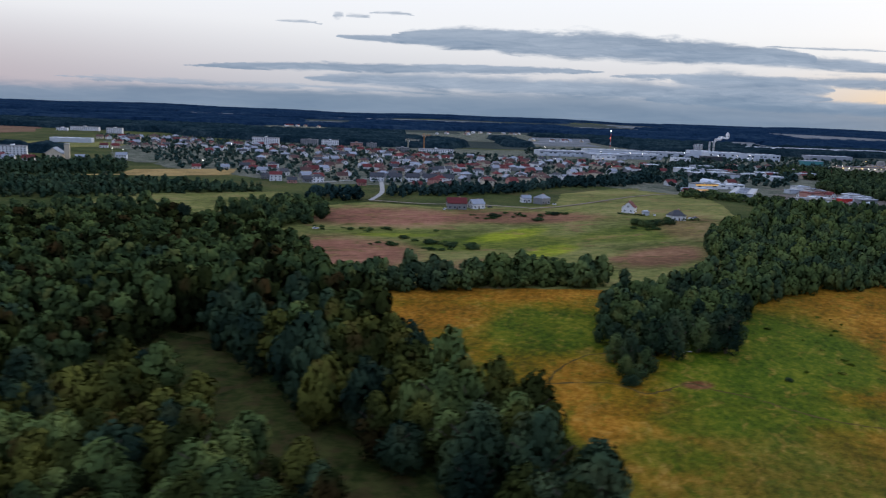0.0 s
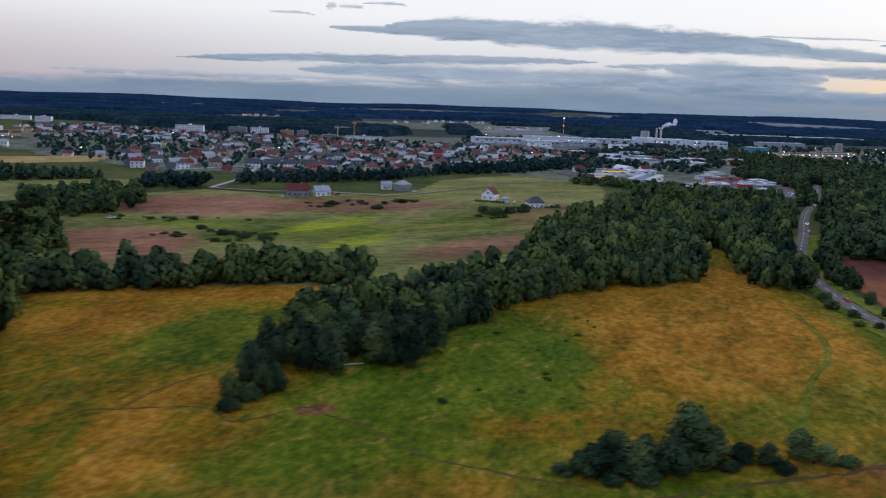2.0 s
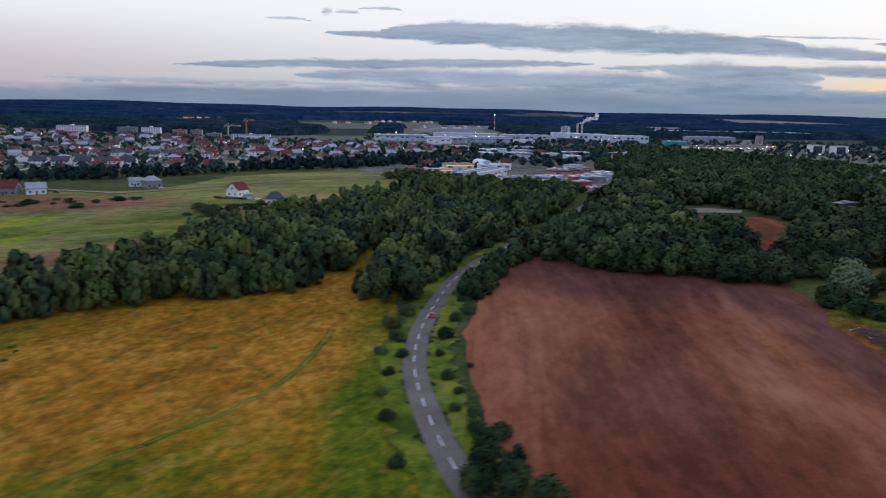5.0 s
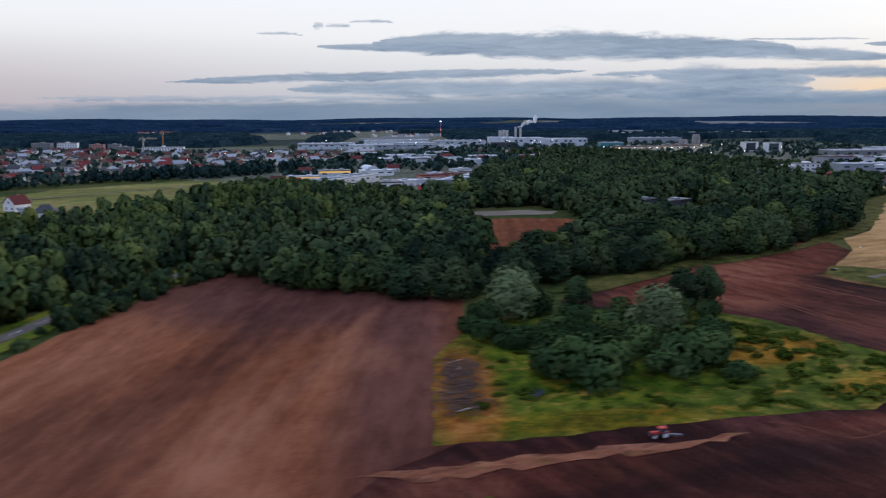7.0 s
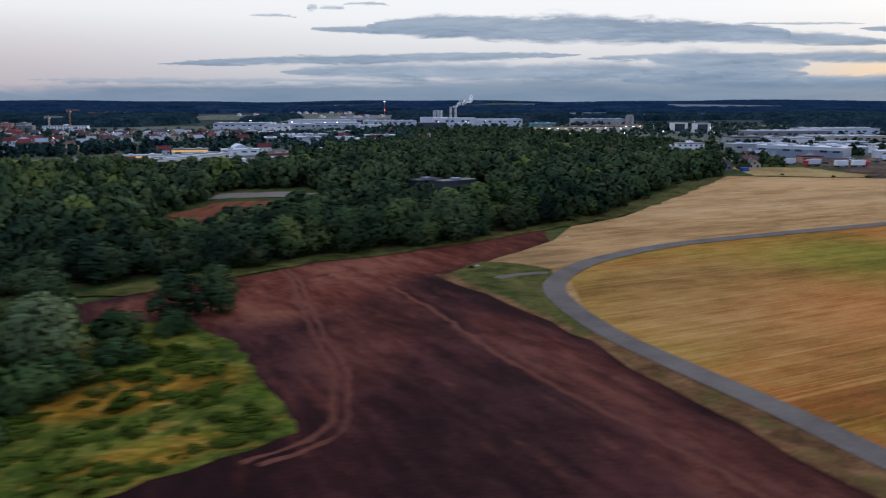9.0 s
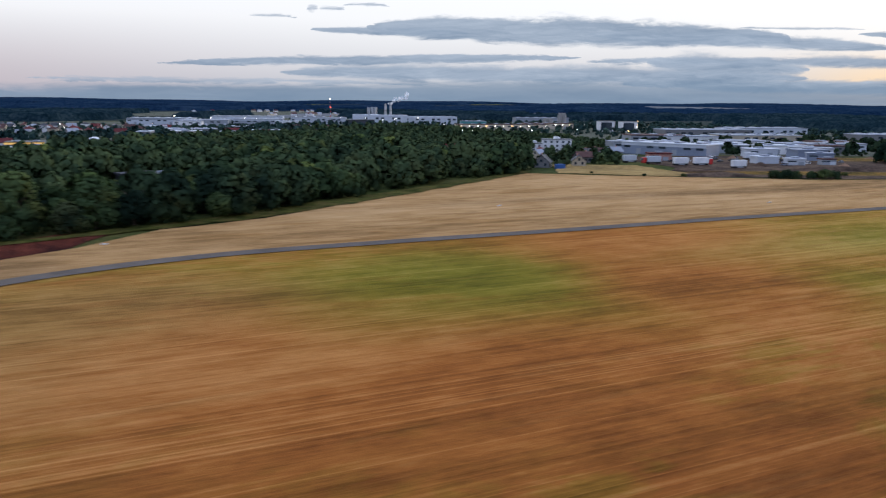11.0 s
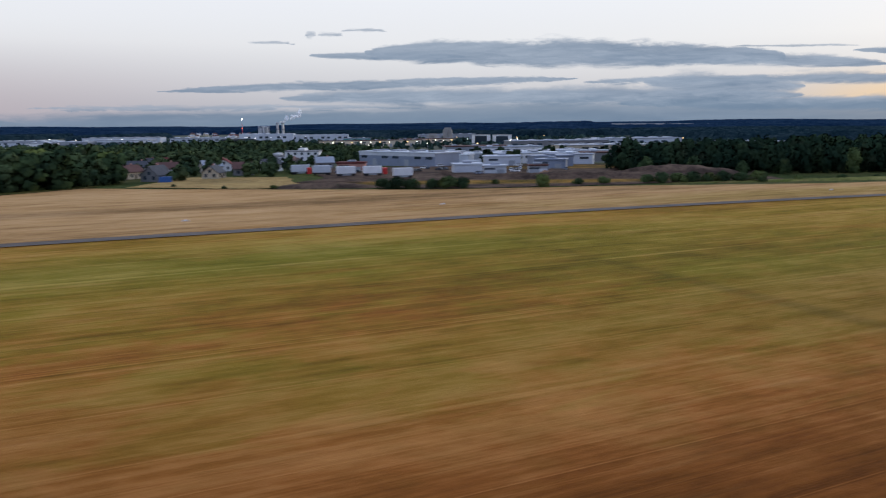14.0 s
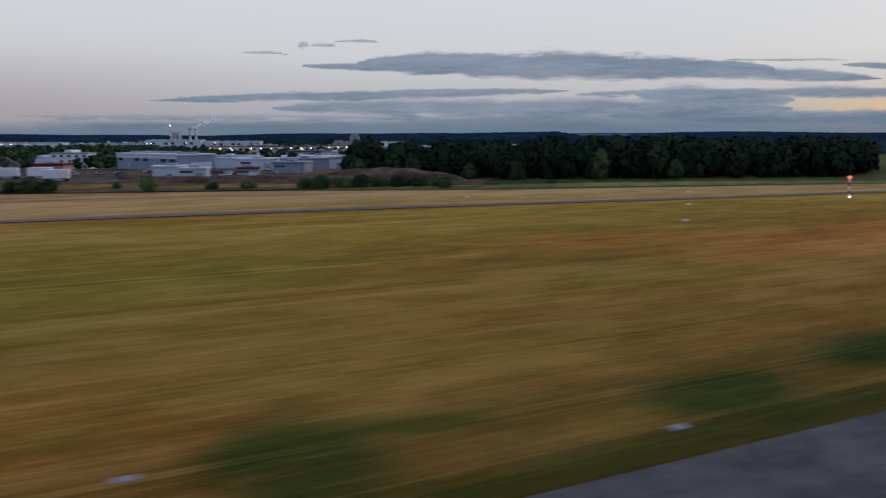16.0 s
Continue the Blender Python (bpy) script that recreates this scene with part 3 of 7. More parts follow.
    "paint_blue": plain("blue_paint", (0.03, 0.10, 0.30), 0.5, 0.1),
    "sheet_dark": plain("dark_sheet_metal", (0.05, 0.055, 0.065), 0.45, 0.15, 0.5),
    "sheet_red": plain("red_paint", (0.52, 0.035, 0.03), 0.45, 0.1),
    "sheet_green": plain("teal_sheet_metal", (0.06, 0.24, 0.25), 0.5, 0.1),
    "steel": plain("galvanised_steel", (0.45, 0.46, 0.48), 0.4, 0.1, metal=0.6),
    "crane": plain("crane_paint", (0.50, 0.22, 0.06), 0.5, 0.1),
    "crane_pale": plain("pale_crane_paint", (0.55, 0.48, 0.34), 0.5, 0.1),
    "rubber": plain("tyre_rubber", (0.018, 0.018, 0.02), 0.9, 0.2),
    "bark": plain("bark", (0.085, 0.06, 0.045), 0.95, 0.25, 2.0),
    "deadwood": plain("bleached_wood", (0.42, 0.38, 0.33), 0.9, 0.2, 2.0),
    "brush": plain("dead_brush", (0.115, 0.072, 0.058), 0.95, 0.3, 2.0),
    "glass": glass_dark("window_glass"),
    "leaf": foliage("green_leaves", (0.016, 0.030, 0.017), (0.047, 0.076, 0.032), (0.120, 0.155, 0.050), (0.110, 0.124, 0.036)),
    "leaf_light": foliage("light_green_leaves", (0.032, 0.052, 0.020), (0.080, 0.112, 0.034), (0.160, 0.192, 0.054), (0.140, 0.142, 0.040)),
    "leaf_dark": foliage("dark_green_leaves", (0.012, 0.023, 0.015), (0.033, 0.055, 0.028), (0.080, 0.110, 0.046), (0.066, 0.076, 0.032)),
    "leaf_mixed": foliage("mixed_forest_leaves", (0.010, 0.014, 0.005), (0.034, 0.042, 0.011), (0.104, 0.104, 0.022), (0.062, 0.034, 0.013), 0.11, 0.6),
    "needle": foliage("pine_needles", (0.007, 0.016, 0.011), (0.015, 0.031, 0.018), (0.034, 0.056, 0.027), (0.032, 0.038, 0.020)),
    "willow": foliage("grey_green_willow_leaves", (0.046, 0.066, 0.032), (0.100, 0.134, 0.062), (0.180, 0.220, 0.108), (0.110, 0.142, 0.058)),
    "shrub": foliage("shrub_leaves", (0.018, 0.036, 0.015), (0.042, 0.074, 0.027), (0.092, 0.132, 0.044), (0.076, 0.100, 0.030)),
    # town trees' leaves made bluer, with distance haze painted in
    "hazed_leaf": foliage("hazed_distant_woodland", (0.015, 0.035, 0.034), (0.031, 0.061, 0.054), (0.064, 0.102, 0.080), (0.048, 0.075, 0.061), 0.03),
    # pine green turned navy: the air's blue haze put into the colour
    "hazed_pine": canopy("hazed_pine_forest", (0.005, 0.016, 0.036), (0.011, 0.028, 0.056), (0.025, 0.047, 0.076), 14.0),
    "lamp_white": glowing("white_lamp", (1.0, 0.93, 0.80), 7.0),
    "lamp_warm": glowing("warm_lamp", (1.0, 0.62, 0.25), 6.0),
    "lamp_red": glowing("red_lamp", (1.0, 0.10, 0.04), 4.0),
    "lamp_green": glowing("green_lamp", (0.25, 1.0, 0.10), 1.1),
    "lit_yellow": glowing("lit_yellow_facade", (1.0, 0.56, 0.16), 0.4),
    "lit_window": glowing("lit_window", (1.0, 0.70, 0.36), 1.6),
}


def make_steam():
    m, n = material("steam")
    thick = n.step(n.noise(n.world_place(), 0.30, 6.0, 0.65), 0.36, 0.70, 0.0, 0.75)
    lit, through_it, clear_air = n.nodes.new("ShaderNodeBsdfDiffuse"), n.nodes.new("ShaderNodeBsdfTranslucent"), n.nodes.new("ShaderNodeBsdfTransparent")
    for b in (lit, through_it):
        b.inputs["Color"].default_value = (0.95, 0.96, 0.98, 1.0)
    half, veil_mix = n.nodes.new("ShaderNodeMixShader"), n.nodes.new("ShaderNodeMixShader")
    half.inputs[0].default_value = 0.6
    n.links.new(lit.outputs[0], half.inputs[1])
    n.links.new(through_it.outputs[0], half.inputs[2])
    n.put(veil_mix.inputs[0], thick)
    n.links.new(clear_air.outputs[0], veil_mix.inputs[1])
    n.links.new(half.outputs[0], veil_mix.inputs[2])
    n.links.new(veil_mix.outputs[0], n.nodes.new("ShaderNodeOutputMaterial").inputs[0])
    return m


def make_water():
    m, n = material("pond_water")
    n.surface((0.02, 0.028, 0.035), 0.25, n.bump(n.noise(n.world_place(), 2.0, 3.0), 0.02, 0.3), specular=0.05)
    return m


M["steam"], M["water"] = make_steam(), make_water()


# ---------------------------------------------------------------- shared builders
def smooth(a, b, x):
    t = np.clip((np.asarray(x, float) - a) / (b - a), 0, 1)
    return t * t * (3 - 2 * t)


def land(x, y):
    """The height of the ground: low hay meadows, a raised airfield, level town, hills far off."""
    low = -5.0 * (1 - smooth(290, 400, y))
    high = 2.9 * (1 - smooth(430, 560, y))
    z = low + (high - low) * smooth(100, 345, x)
    r2 = ((np.asarray(x, float) - 1150) / 580) ** 2 + ((np.asarray(y, float) - 2500) / 420) ** 2
    swell = 14.0 + 4.5 * np.sin(np.asarray(x, float) / 310) + 2.5 * np.sin(np.asarray(x, float) / 131 + 1.0)
    dip = 3.2 * np.exp(-((np.asarray(x, float) - 225) / 70) ** 2 - ((np.asarray(y, float) - 515) / 85) ** 2)      # the shops lie low
    return z - dip + swell * smooth(2600, 4500, y) + 14.0 * np.exp(-r2)


def ground_z(x, y):
    return float(land(x, y))


def link_mesh(name, verts, faces, mat, smooth_faces=False):
    """All-quad or mixed faces from plain lists."""
    me = bpy.data.meshes.new(name)
    me.from_pydata([tuple(v) for v in verts], [], [tuple(f) for f in faces])
    me.materials.append(mat)
    if smooth_faces:
        me.shade_smooth()
    return me


def quad_mesh(name, verts, quads, mat, normals=None):
    """A mesh of many quads from arrays, quickly; leaves take the normals of the bough that they cover."""
    me = bpy.data.meshes.new(name)
    nv, nq = len(verts), len(quads)
    me.vertices.add(nv)
    me.vertices.foreach_set("co", np.asarray(verts, np.float32).ravel())
    me.loops.add(nq * 4)
    me.loops.foreach_set("vertex_index", np.asarray(quads, np.int32).ravel())
    me.polygons.add(nq)
    me.polygons.foreach_set("loop_start", np.arange(0, nq * 4, 4, dtype=np.int32))
    me.update(calc_edges=True)
    me.materials.append(mat)
    if normals is not None:
        me.shade_smooth()
        me.normals_split_custom_set_from_vertices(np.asarray(normals, np.float32))
    return me


def part(name, bm, mat, parent=None, label=""):
    """Links a bmesh as one mesh object under a thing or part."""
    me = bpy.data.meshes.new(name)
    bm.to_mesh(me)
    bm.free()
    me.materials.append(mat)
    ob = new(name, me)
    if parent is not None:
        ob.parent = parent
    if label:
        ob["label"] = label
    return ob


def box(bm, x0, x1, y0, y1, z0, z1, bevel=0.0):
    made = bmesh.ops.create_cube(bm, size=1.0)["verts"]
    for v in made:
        v.co = ((x0 + x1) / 2 + v.co.x * (x1 - x0), (y0 + y1) / 2 + v.co.y * (y1 - y0), (z0 + z1) / 2 + v.co.z * (z1 - z0))
    if bevel:
        edges = list({e for v in made for e in v.link_edges})
        bmesh.ops.bevel(bm, geom=edges, offset=bevel, segments=1, affect="EDGES")
    return made


def block(x0, x1, y0, y1, z0, z1, bevel=0.0):
    bm = bmesh.new()
    box(bm, x0, x1, y0, y1, z0, z1, bevel)
    return bm


def tube(bm, a, b, r0, r1=None, seg=6):
    a, b = Vector(a), Vector(b)
    r1 = r0 if r1 is None else r1
    d = b - a
    m = Matrix.Translation((a + b) / 2) @ d.to_track_quat("Z", "Y").to_matrix().to_4x4()
    bmesh.ops.create_cone(bm, cap_ends=True, segments=seg, radius1=r0, radius2=r1, depth=d.length, matrix=m)


def prism(bm, outline, y0, y1):
    """An outline in x and z, drawn out along y."""
    a = [bm.verts.new((x, y0, z)) for x, z in outline]
    b = [bm.verts.new((x, y1, z)) for x, z in outline]
    bm.faces.new(a)
    bm.faces.new(list(reversed(b)))
    for i in range(len(a)):
        j = (i + 1) % len(a)
        bm.faces.new((a[j], a[i], b[i], b[j]))
    bmesh.ops.recalc_face_normals(bm, faces=bm.faces)


def thing(name, x, y, z=None, turn=0.0, label="", category="", group=""):
    ob = new(name)
    ob.matrix_world = pose(x, y, ground_z(x, y) if z is None else z, 0, 0, turn)
    return tagged(ob, label, category, group)


def inside(poly, x, y):
    """Which of the points lie inside the polygon."""
    x, y = np.asarray(x, float), np.asarray(y, float)
    hit = np.zeros(x.shape, bool)
    for (x0, y0), (x1, y1) in zip(poly, poly[1:] + poly[:1]):
        if y0 != y1:
            hit ^= ((y0 > y) != (y1 > y)) & (x < (x1 - x0) * (y - y0) / (y1 - y0) + x0)
    return hit


def rough_edge(poly, wobble, step, seed):
    """The polygon with its sides cut into short, uneven pieces."""
    rng, out_pts = random.Random(seed), []
    for (x0, y0), (x1, y1) in zip(poly, poly[1:] + poly[:1]):
        length = math.hypot(x1 - x0, y1 - y0)
        count = max(1, int(length / step))
        for i in range(count):
            t = i / count
            s = wobble if i else wobble * 0.4
            out_pts.append((x0 + (x1 - x0) * t + rng.uniform(-s, s), y0 + (y1 - y0) * t + rng.uniform(-s, s)))
    return out_pts


SHEETS = []


def drape(name, poly, mat, lift, label="", category="", wobble=0.8, step=5.0, seed=1, kind="structure", cut=16.0):
    """A sheet of that outline laid over the ground."""
    SHEETS.append(name)
    lift = lift + 0.0035 * len(SHEETS)        # no two sheets in one plane
    from_edge = rough_edge(poly, wobble, step, seed) if wobble else list(poly)
    bm = bmesh.new()
    vs = [bm.verts.new((x, y, 0)) for x, y in from_edge]
    face = bm.faces.new(vs)
    bmesh.ops.triangulate(bm, faces=[face])
    xs, ys = [p[0] for p in from_edge], [p[1] for p in from_edge]
    for axis, lo, hi in ((0, min(xs), max(xs)), (1, min(ys), max(ys))):
        c = math.ceil(lo / cut) * cut
        while c < hi:
            co, no = ((c, 0, 0), (1, 0, 0)) if axis == 0 else ((0, c, 0), (0, 1, 0))
            bmesh.ops.bisect_plane(bm, geom=bm.verts[:] + bm.edges[:] + bm.faces[:], plane_co=co, plane_no=no)
            c += cut
    for v in bm.verts:
        v.co.z = ground_z(v.co.x, v.co.y) + lift
    bmesh.ops.recalc_face_normals(bm, faces=bm.faces)
    if sum(f.normal.z for f in bm.faces) < 0:
        bmesh.ops.reverse_faces(bm, faces=bm.faces)
    ob = part(name, bm, mat)
    return tagged(ob, label, category, kind=kind)


def ribbon(line, half, cut=3.0):
    """The outline of a strip of that half width along a smoothed line."""
    pts = [Vector((x, y, 0)) for x, y in line]
    fine = []
    for i in range(len(pts) - 1):
        p0, p1, p2, p3 = pts[max(i - 1, 0)], pts[i], pts[i + 1], pts[min(i + 2, len(pts) - 1)]
        count = max(2, int((p2 - p1).length / cut))
        for k in range(count):
            t = k / count
            fine.append(0.5 * (2 * p1 + (p2 - p0) * t + (2 * p0 - 5 * p1 + 4 * p2 - p3) * t * t + (3 * p1 - p0 - 3 * p2 + p3) * t ** 3))
    fine.append(pts[-1])
    left, right = [], []
    for i, p in enumerate(fine):
        d = (fine[min(i + 1, len(fine) - 1)] - fine[max(i - 1, 0)]).normalized()
        n = Vector((-d.y, d.x, 0))
        left.append(p + n * half)
        right.append(p - n * half)
    return fine, left, right


def strip(name, line, half, mat, lift, label="", category="", kind="structure", parent=None, dash=0, base=0.17, ragged=0.0):
    """A road, path or painted line along a smoothed line; dash leaves gaps, ragged frays the edges."""
    fine, left, right = ribbon(line, half, 1.2 if ragged else 3.0)
    if ragged:
        for i, c in enumerate(fine):
            sway = Vector((noise.noise((c.x * 0.3, c.y * 0.3, 1.0)), noise.noise((c.x * 0.3, c.y * 0.3, 9.0)), 0)) * ragged * half * 2.5
            for side, z in ((left, 4.0), (right, 7.0)):
                wide = max(0.05, 1 + ragged * 2.4 * noise.noise((c.x * 0.7, c.y * 0.7, z)))
                side[i] = c + sway + (side[i] - c) * wide
    verts, faces = [], []
    for a, b in zip(left, right):
        for p in (a, b):
            verts.append((p.x, p.y, ground_z(p.x, p.y) + lift + base))
    for i in range(len(left) - 1):
        if not dash or i % (2 * dash) < dash:
            faces.append((2 * i, 2 * i + 1, 2 * i + 3, 2 * i + 2))
    ob = new(name, link_mesh(name, verts, faces, mat))
    if parent is not None:
        ob.parent = parent
        return ob
    return tagged(ob, label, category, kind=kind)


# ---------------------------------------------------------------- the ground
def lines(lo, hi, near_lo, near_hi, fine, coarse):
    return sorted({*np.arange(near_lo, near_hi + 1, fine).tolist(), *np.arange(lo, near_lo, coarse).tolist(), *np.arange(near_hi, hi + 1, coarse).tolist()})


gx, gy = lines(-4200, 5200, -400, 900, 16, 160), lines(-900, 4940, -100, 640, 16, 140)
GX, GY = np.meshgrid(gx, gy)
gv = np.stack([GX.ravel(), GY.ravel(), land(GX, GY).ravel()], 1)
nx = len(gx)
gi = np.arange(len(gy) - 1)[:, None] * nx + np.arange(nx - 1)[None]
gq = np.stack([gi, gi + 1, gi + nx + 1, gi + nx], -1).reshape(-1, 4)
tagged(new("ground", quad_mesh("ground", gv, gq, M["meadow"])), "green meadow ground reaching the horizon", "ground", kind="structure")

# fields, from the lowest sheet to the highest
drape("field_hay", [(-32, 204), (-20, 213), (20, 224), (58, 233), (80, 242), (112, 256), (140, 262), (166, 288), (183, 278), (176, 246), (177, 218), (176, 190), (178, 165), (182, 140), (191, 110), (206, 60), (130, 20), (8, 20), (17, 100), (9, 138), (-6, 158), (-34, 186)],
      M["hayfield"], 0.05, "orange, yellow and green dry hay meadow between tree belts", "field", 1.0, cut=6.0)
drape("field_fallow", [(-58, 318), (-30, 262), (-21, 225), (20, 222), (57, 224), (75, 218), (92, 236), (112, 252), (122, 290), (147, 308), (152, 335), (166, 388), (178, 430), (182, 464), (195, 520), (178, 540), (150, 522), (90, 456), (78, 408), (70, 392), (18, 378), (-20, 386), (-45, 372)],
      M["fallow"], 0.05, "green and brown fallow field with scattered houses", "field", 1.5, 7.0)
drape("field_upper_strip", [(78, 402), (92, 455), (150, 520), (180, 535), (196, 520), (182, 464), (160, 452), (134, 430), (108, 420)], M["fallow"], 0.09, "grazed green field below the town", "field", 1.5, 6.0, 13)
drape("field_meadow_far", [(-150, 356), (-150, 386), (-104, 404), (-69, 420), (-50, 385), (-56, 366), (-95, 345)], M["fallow"], 0.06, "green meadow among woods", "field", 1.5, 6.0, 14)
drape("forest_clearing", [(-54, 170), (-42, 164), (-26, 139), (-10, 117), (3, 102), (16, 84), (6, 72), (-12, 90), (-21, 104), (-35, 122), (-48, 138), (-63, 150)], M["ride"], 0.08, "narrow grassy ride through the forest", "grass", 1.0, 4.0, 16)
# ploughed fields east of the road
drape("field_ploughed", [(188.5, 200), (195, 226), (203, 256), (213, 266), (230, 246), (243, 238), (260, 228), (258, 192), (257, 168), (252, 160), (250, 156), (251, 140), (255, 120), (264, 60), (215, 60), (198, 120), (188.5, 160)],
      M["soil"], 0.06, "dry brown ploughed field", "field", 0.5, 5.0, 17)
drape("field_dark", [(248, 163), (256, 169), (264, 171), (276, 172), (296, 173), (303, 176.5), (308.5, 181), (305, 190), (299, 203), (293, 211), (286, 210), (276, 222), (295, 234), (302, 238), (308, 245), (321, 249), (334, 257.5), (342, 269), (350, 270), (348, 257), (329, 233), (340, 208), (346, 187), (352, 167), (366, 130), (390, 60), (258, 60), (250, 120), (245, 150), (244, 158)],
      M["soil_dark"], 0.07, "dark freshly ploughed field", "field", 0.6, 5.0, 18, cut=5.0)
DARK_LIFT = 0.07 + 0.0035 * len(SHEETS)
drape("field_weeds", [(253.5, 196), (258, 206), (262, 214), (284, 214), (296, 213), (304, 203), (310, 188), (313, 180), (306, 174.5), (298, 169.5), (284, 169.5), (270, 168.5), (258, 167.5), (252, 167.5)],
      M["weeds"], 0.085, "weedy green hollow in the ploughland", "grass", 0.45, 2.0, 19, cut=6.0)
drape("field_pale_furrow", [(244, 162), (256, 163.6), (270, 164.6), (283, 165.5), (276, 163.2), (262, 161.6), (250, 160)], M["strip_soil"], 0.12, "unploughed pale strip of stubble soil", "field", 0.7, 1.6, 21)
drape("grass_tuft_patch", [(250.5, 156.6), (256.5, 156.8), (257, 155), (251.5, 154.6)], M["lush"], 0.125, "small green grass patch left in the ploughland", "grass", 0.5, 1.2, 34)
drape("field_small_brown", [(266, 300), (274, 324), (284, 326), (299, 320), (301, 308), (286, 281), (276, 264), (269, 262), (267, 280)], M["soil"], 0.08, "small brown field among the trees", "field", 1.0, 4.0, 22)
drape("gravel_yard", [(269, 332), (272, 344), (288, 344), (300, 338), (296, 331), (282, 333)], M["gravel"], 0.08, "pale gravel yard", "yard", 1.6, 4.0, 23)
drape("shed_yard", [(320, 308), (326, 348), (348, 348), (344, 312)], M["gravel"], 0.08, "pale gravel yard beside the sheds", "yard", 0.6, 4.0, 24)
# airfield
drape("airfield_dry_grass", [(343, 212), (330, 234), (349, 258), (356, 273), (370, 285), (397, 323), (431, 371), (447, 366), (470, 361), (507, 353), (545, 355), (592, 353), (680, 362), (900, 440), (900, 380), (600, 320), (360, 226)],
      M["airfield_dry"], 0.05, "dry beige airfield grass", "grass", 0.35, 6.0, 25)
drape("airfield_grass", [(353, 172), (343, 210), (345, 228), (356, 244), (372, 254), (398, 263), (454, 285), (526, 309.5), (575, 323), (622, 333.5), (700, 354), (900, 411), (900, 60), (390, 60), (366, 132)],
      M["airfield"], 0.08, "mown airfield grass, tan and olive", "grass", 0.0, 6.0, 26)
drape("airfield_margin", [(329, 233), (337, 221), (342, 209), (347, 190), (354, 170), (368, 130), (392, 60), (384, 60), (362, 130), (350, 168), (344, 187), (338, 207), (326, 232)], M["dry_strip"], 0.11, "rough brown margin along the ploughland", "grass", 0.7, 4.0, 27)
drape("airfield_corner", [(328.5, 233), (334, 240), (340, 238), (343.5, 234), (341, 226), (339.8, 214), (343.5, 203), (340.5, 202), (336, 214), (332, 224)], M["margin"], 0.118, "rough olive grass at the taxiway bend", "grass", 0.6, 2.5, 35)
drape("airfield_orange_patch", [(440, 371), (446, 404), (472, 400), (480, 366), (470, 362)], M["stubble"], 0.10, "golden dry grass patch", "grass", 0.8, 4.0, 28)
drape("wood_margin", [(276, 228), (284, 236), (295, 240), (308, 250), (321, 253), (335, 261), (345, 269), (358, 282), (396, 330), (431, 377), (433, 374), (399, 324), (372, 288), (357, 274), (346, 266), (335, 257), (321, 248.3), (308, 244), (295, 233.5), (284, 227)], M["margin"], 0.13, "dull green grass margin of the wood", "grass", 0.7, 4.0, 29)
drape("yards_ground", [(474, 366), (482, 398), (470, 440), (560, 455), (600, 400), (590, 366), (545, 358), (507, 356)], M["earth_bank"], 0.06, "bare grey earth yard", "yard", 1.5, 5.0, 30)
drape("town_ground", [(-340, 870), (-172, 547), (-106, 500), (-61, 468), (51, 484), (120, 530), (205, 470), (262, 395), (285, 420), (330, 520), (470, 470), (620, 440), (760, 700), (760, 960), (400, 1080), (100, 980), (-150, 980)],
      M["village"], 0.04, "gardens and yards of the town", "ground", 4.0, 12.0, 31, cut=40.0)


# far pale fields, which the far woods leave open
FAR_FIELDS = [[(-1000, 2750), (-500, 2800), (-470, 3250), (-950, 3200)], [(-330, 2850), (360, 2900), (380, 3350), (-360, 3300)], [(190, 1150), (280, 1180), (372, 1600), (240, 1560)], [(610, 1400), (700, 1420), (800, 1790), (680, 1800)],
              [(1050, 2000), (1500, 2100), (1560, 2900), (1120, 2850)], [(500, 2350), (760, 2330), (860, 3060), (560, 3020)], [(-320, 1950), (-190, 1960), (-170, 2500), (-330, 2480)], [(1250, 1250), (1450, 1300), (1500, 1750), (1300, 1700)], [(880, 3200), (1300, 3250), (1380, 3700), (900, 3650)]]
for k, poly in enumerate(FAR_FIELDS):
    drape("field_far_" + "abcdefghi"[k], poly, M["grain_far"], 0.8, "grain field far off, pale with haze in its colour", "field", 14.0, 40.0, 40 + k, cut=80.0)
for k, (x, y) in enumerate(((60, 1560), (180, 1700), (-240, 1720), (250, 1360))):
    drape("village_ground_" + "abcd"[k], [(x - 86, y - 330), (x + 86, y - 330), (x + 76, y + 48), (x - 76, y + 48)], M["village"], 0.7, "gardens and yards of a far village", "ground", 5.0, 20.0, 70 + k, cut=60.0)
drape("far_ground", [(-3200, 1040), (-720, 1040), (-500, 1210), (-330, 1180), (-120, 1000), (120, 1010), (420, 1090), (760, 970), (1000, 700), (4200, 700), (4200, 4900), (-3200, 4900)], M["far_grass"], 0.02, "green grassland far off, dulled by haze in its colour", "ground", 0.0, 100.0, 80, cut=140.0)
drape("field_far_brown", [(-640, 940), (-500, 945), (-490, 1030), (-560, 1190), (-700, 1180)], M["heath"], 0.15, "reddish brown field beside the town", "field", 4.0, 12.0, 60, cut=40.0)
drape("field_church", [(-262, 685), (-225, 728), (-155, 682), (-146, 613), (-205, 582), (-235, 619)], M["village"], 0.12, "green field inside the town", "field", 2.0, 8.0, 61)
drape("field_gold", [(-214, 466), (-181, 488), (-186, 525), (-155, 541), (-124, 556), (-118, 508), (-150, 484), (-180, 480)], M["stubble"], 0.14, "golden stubble field below the town", "field", 1.5, 6.0, 62)
drape("field_hall", [(-420, 760), (-380, 840), (-300, 840), (-290, 780), (-330, 700), (-400, 690)], M["fallow"], 0.10, "olive grass round a long white hall", "field", 2.0, 8.0, 63)

# roads, paths, taxiway, runway
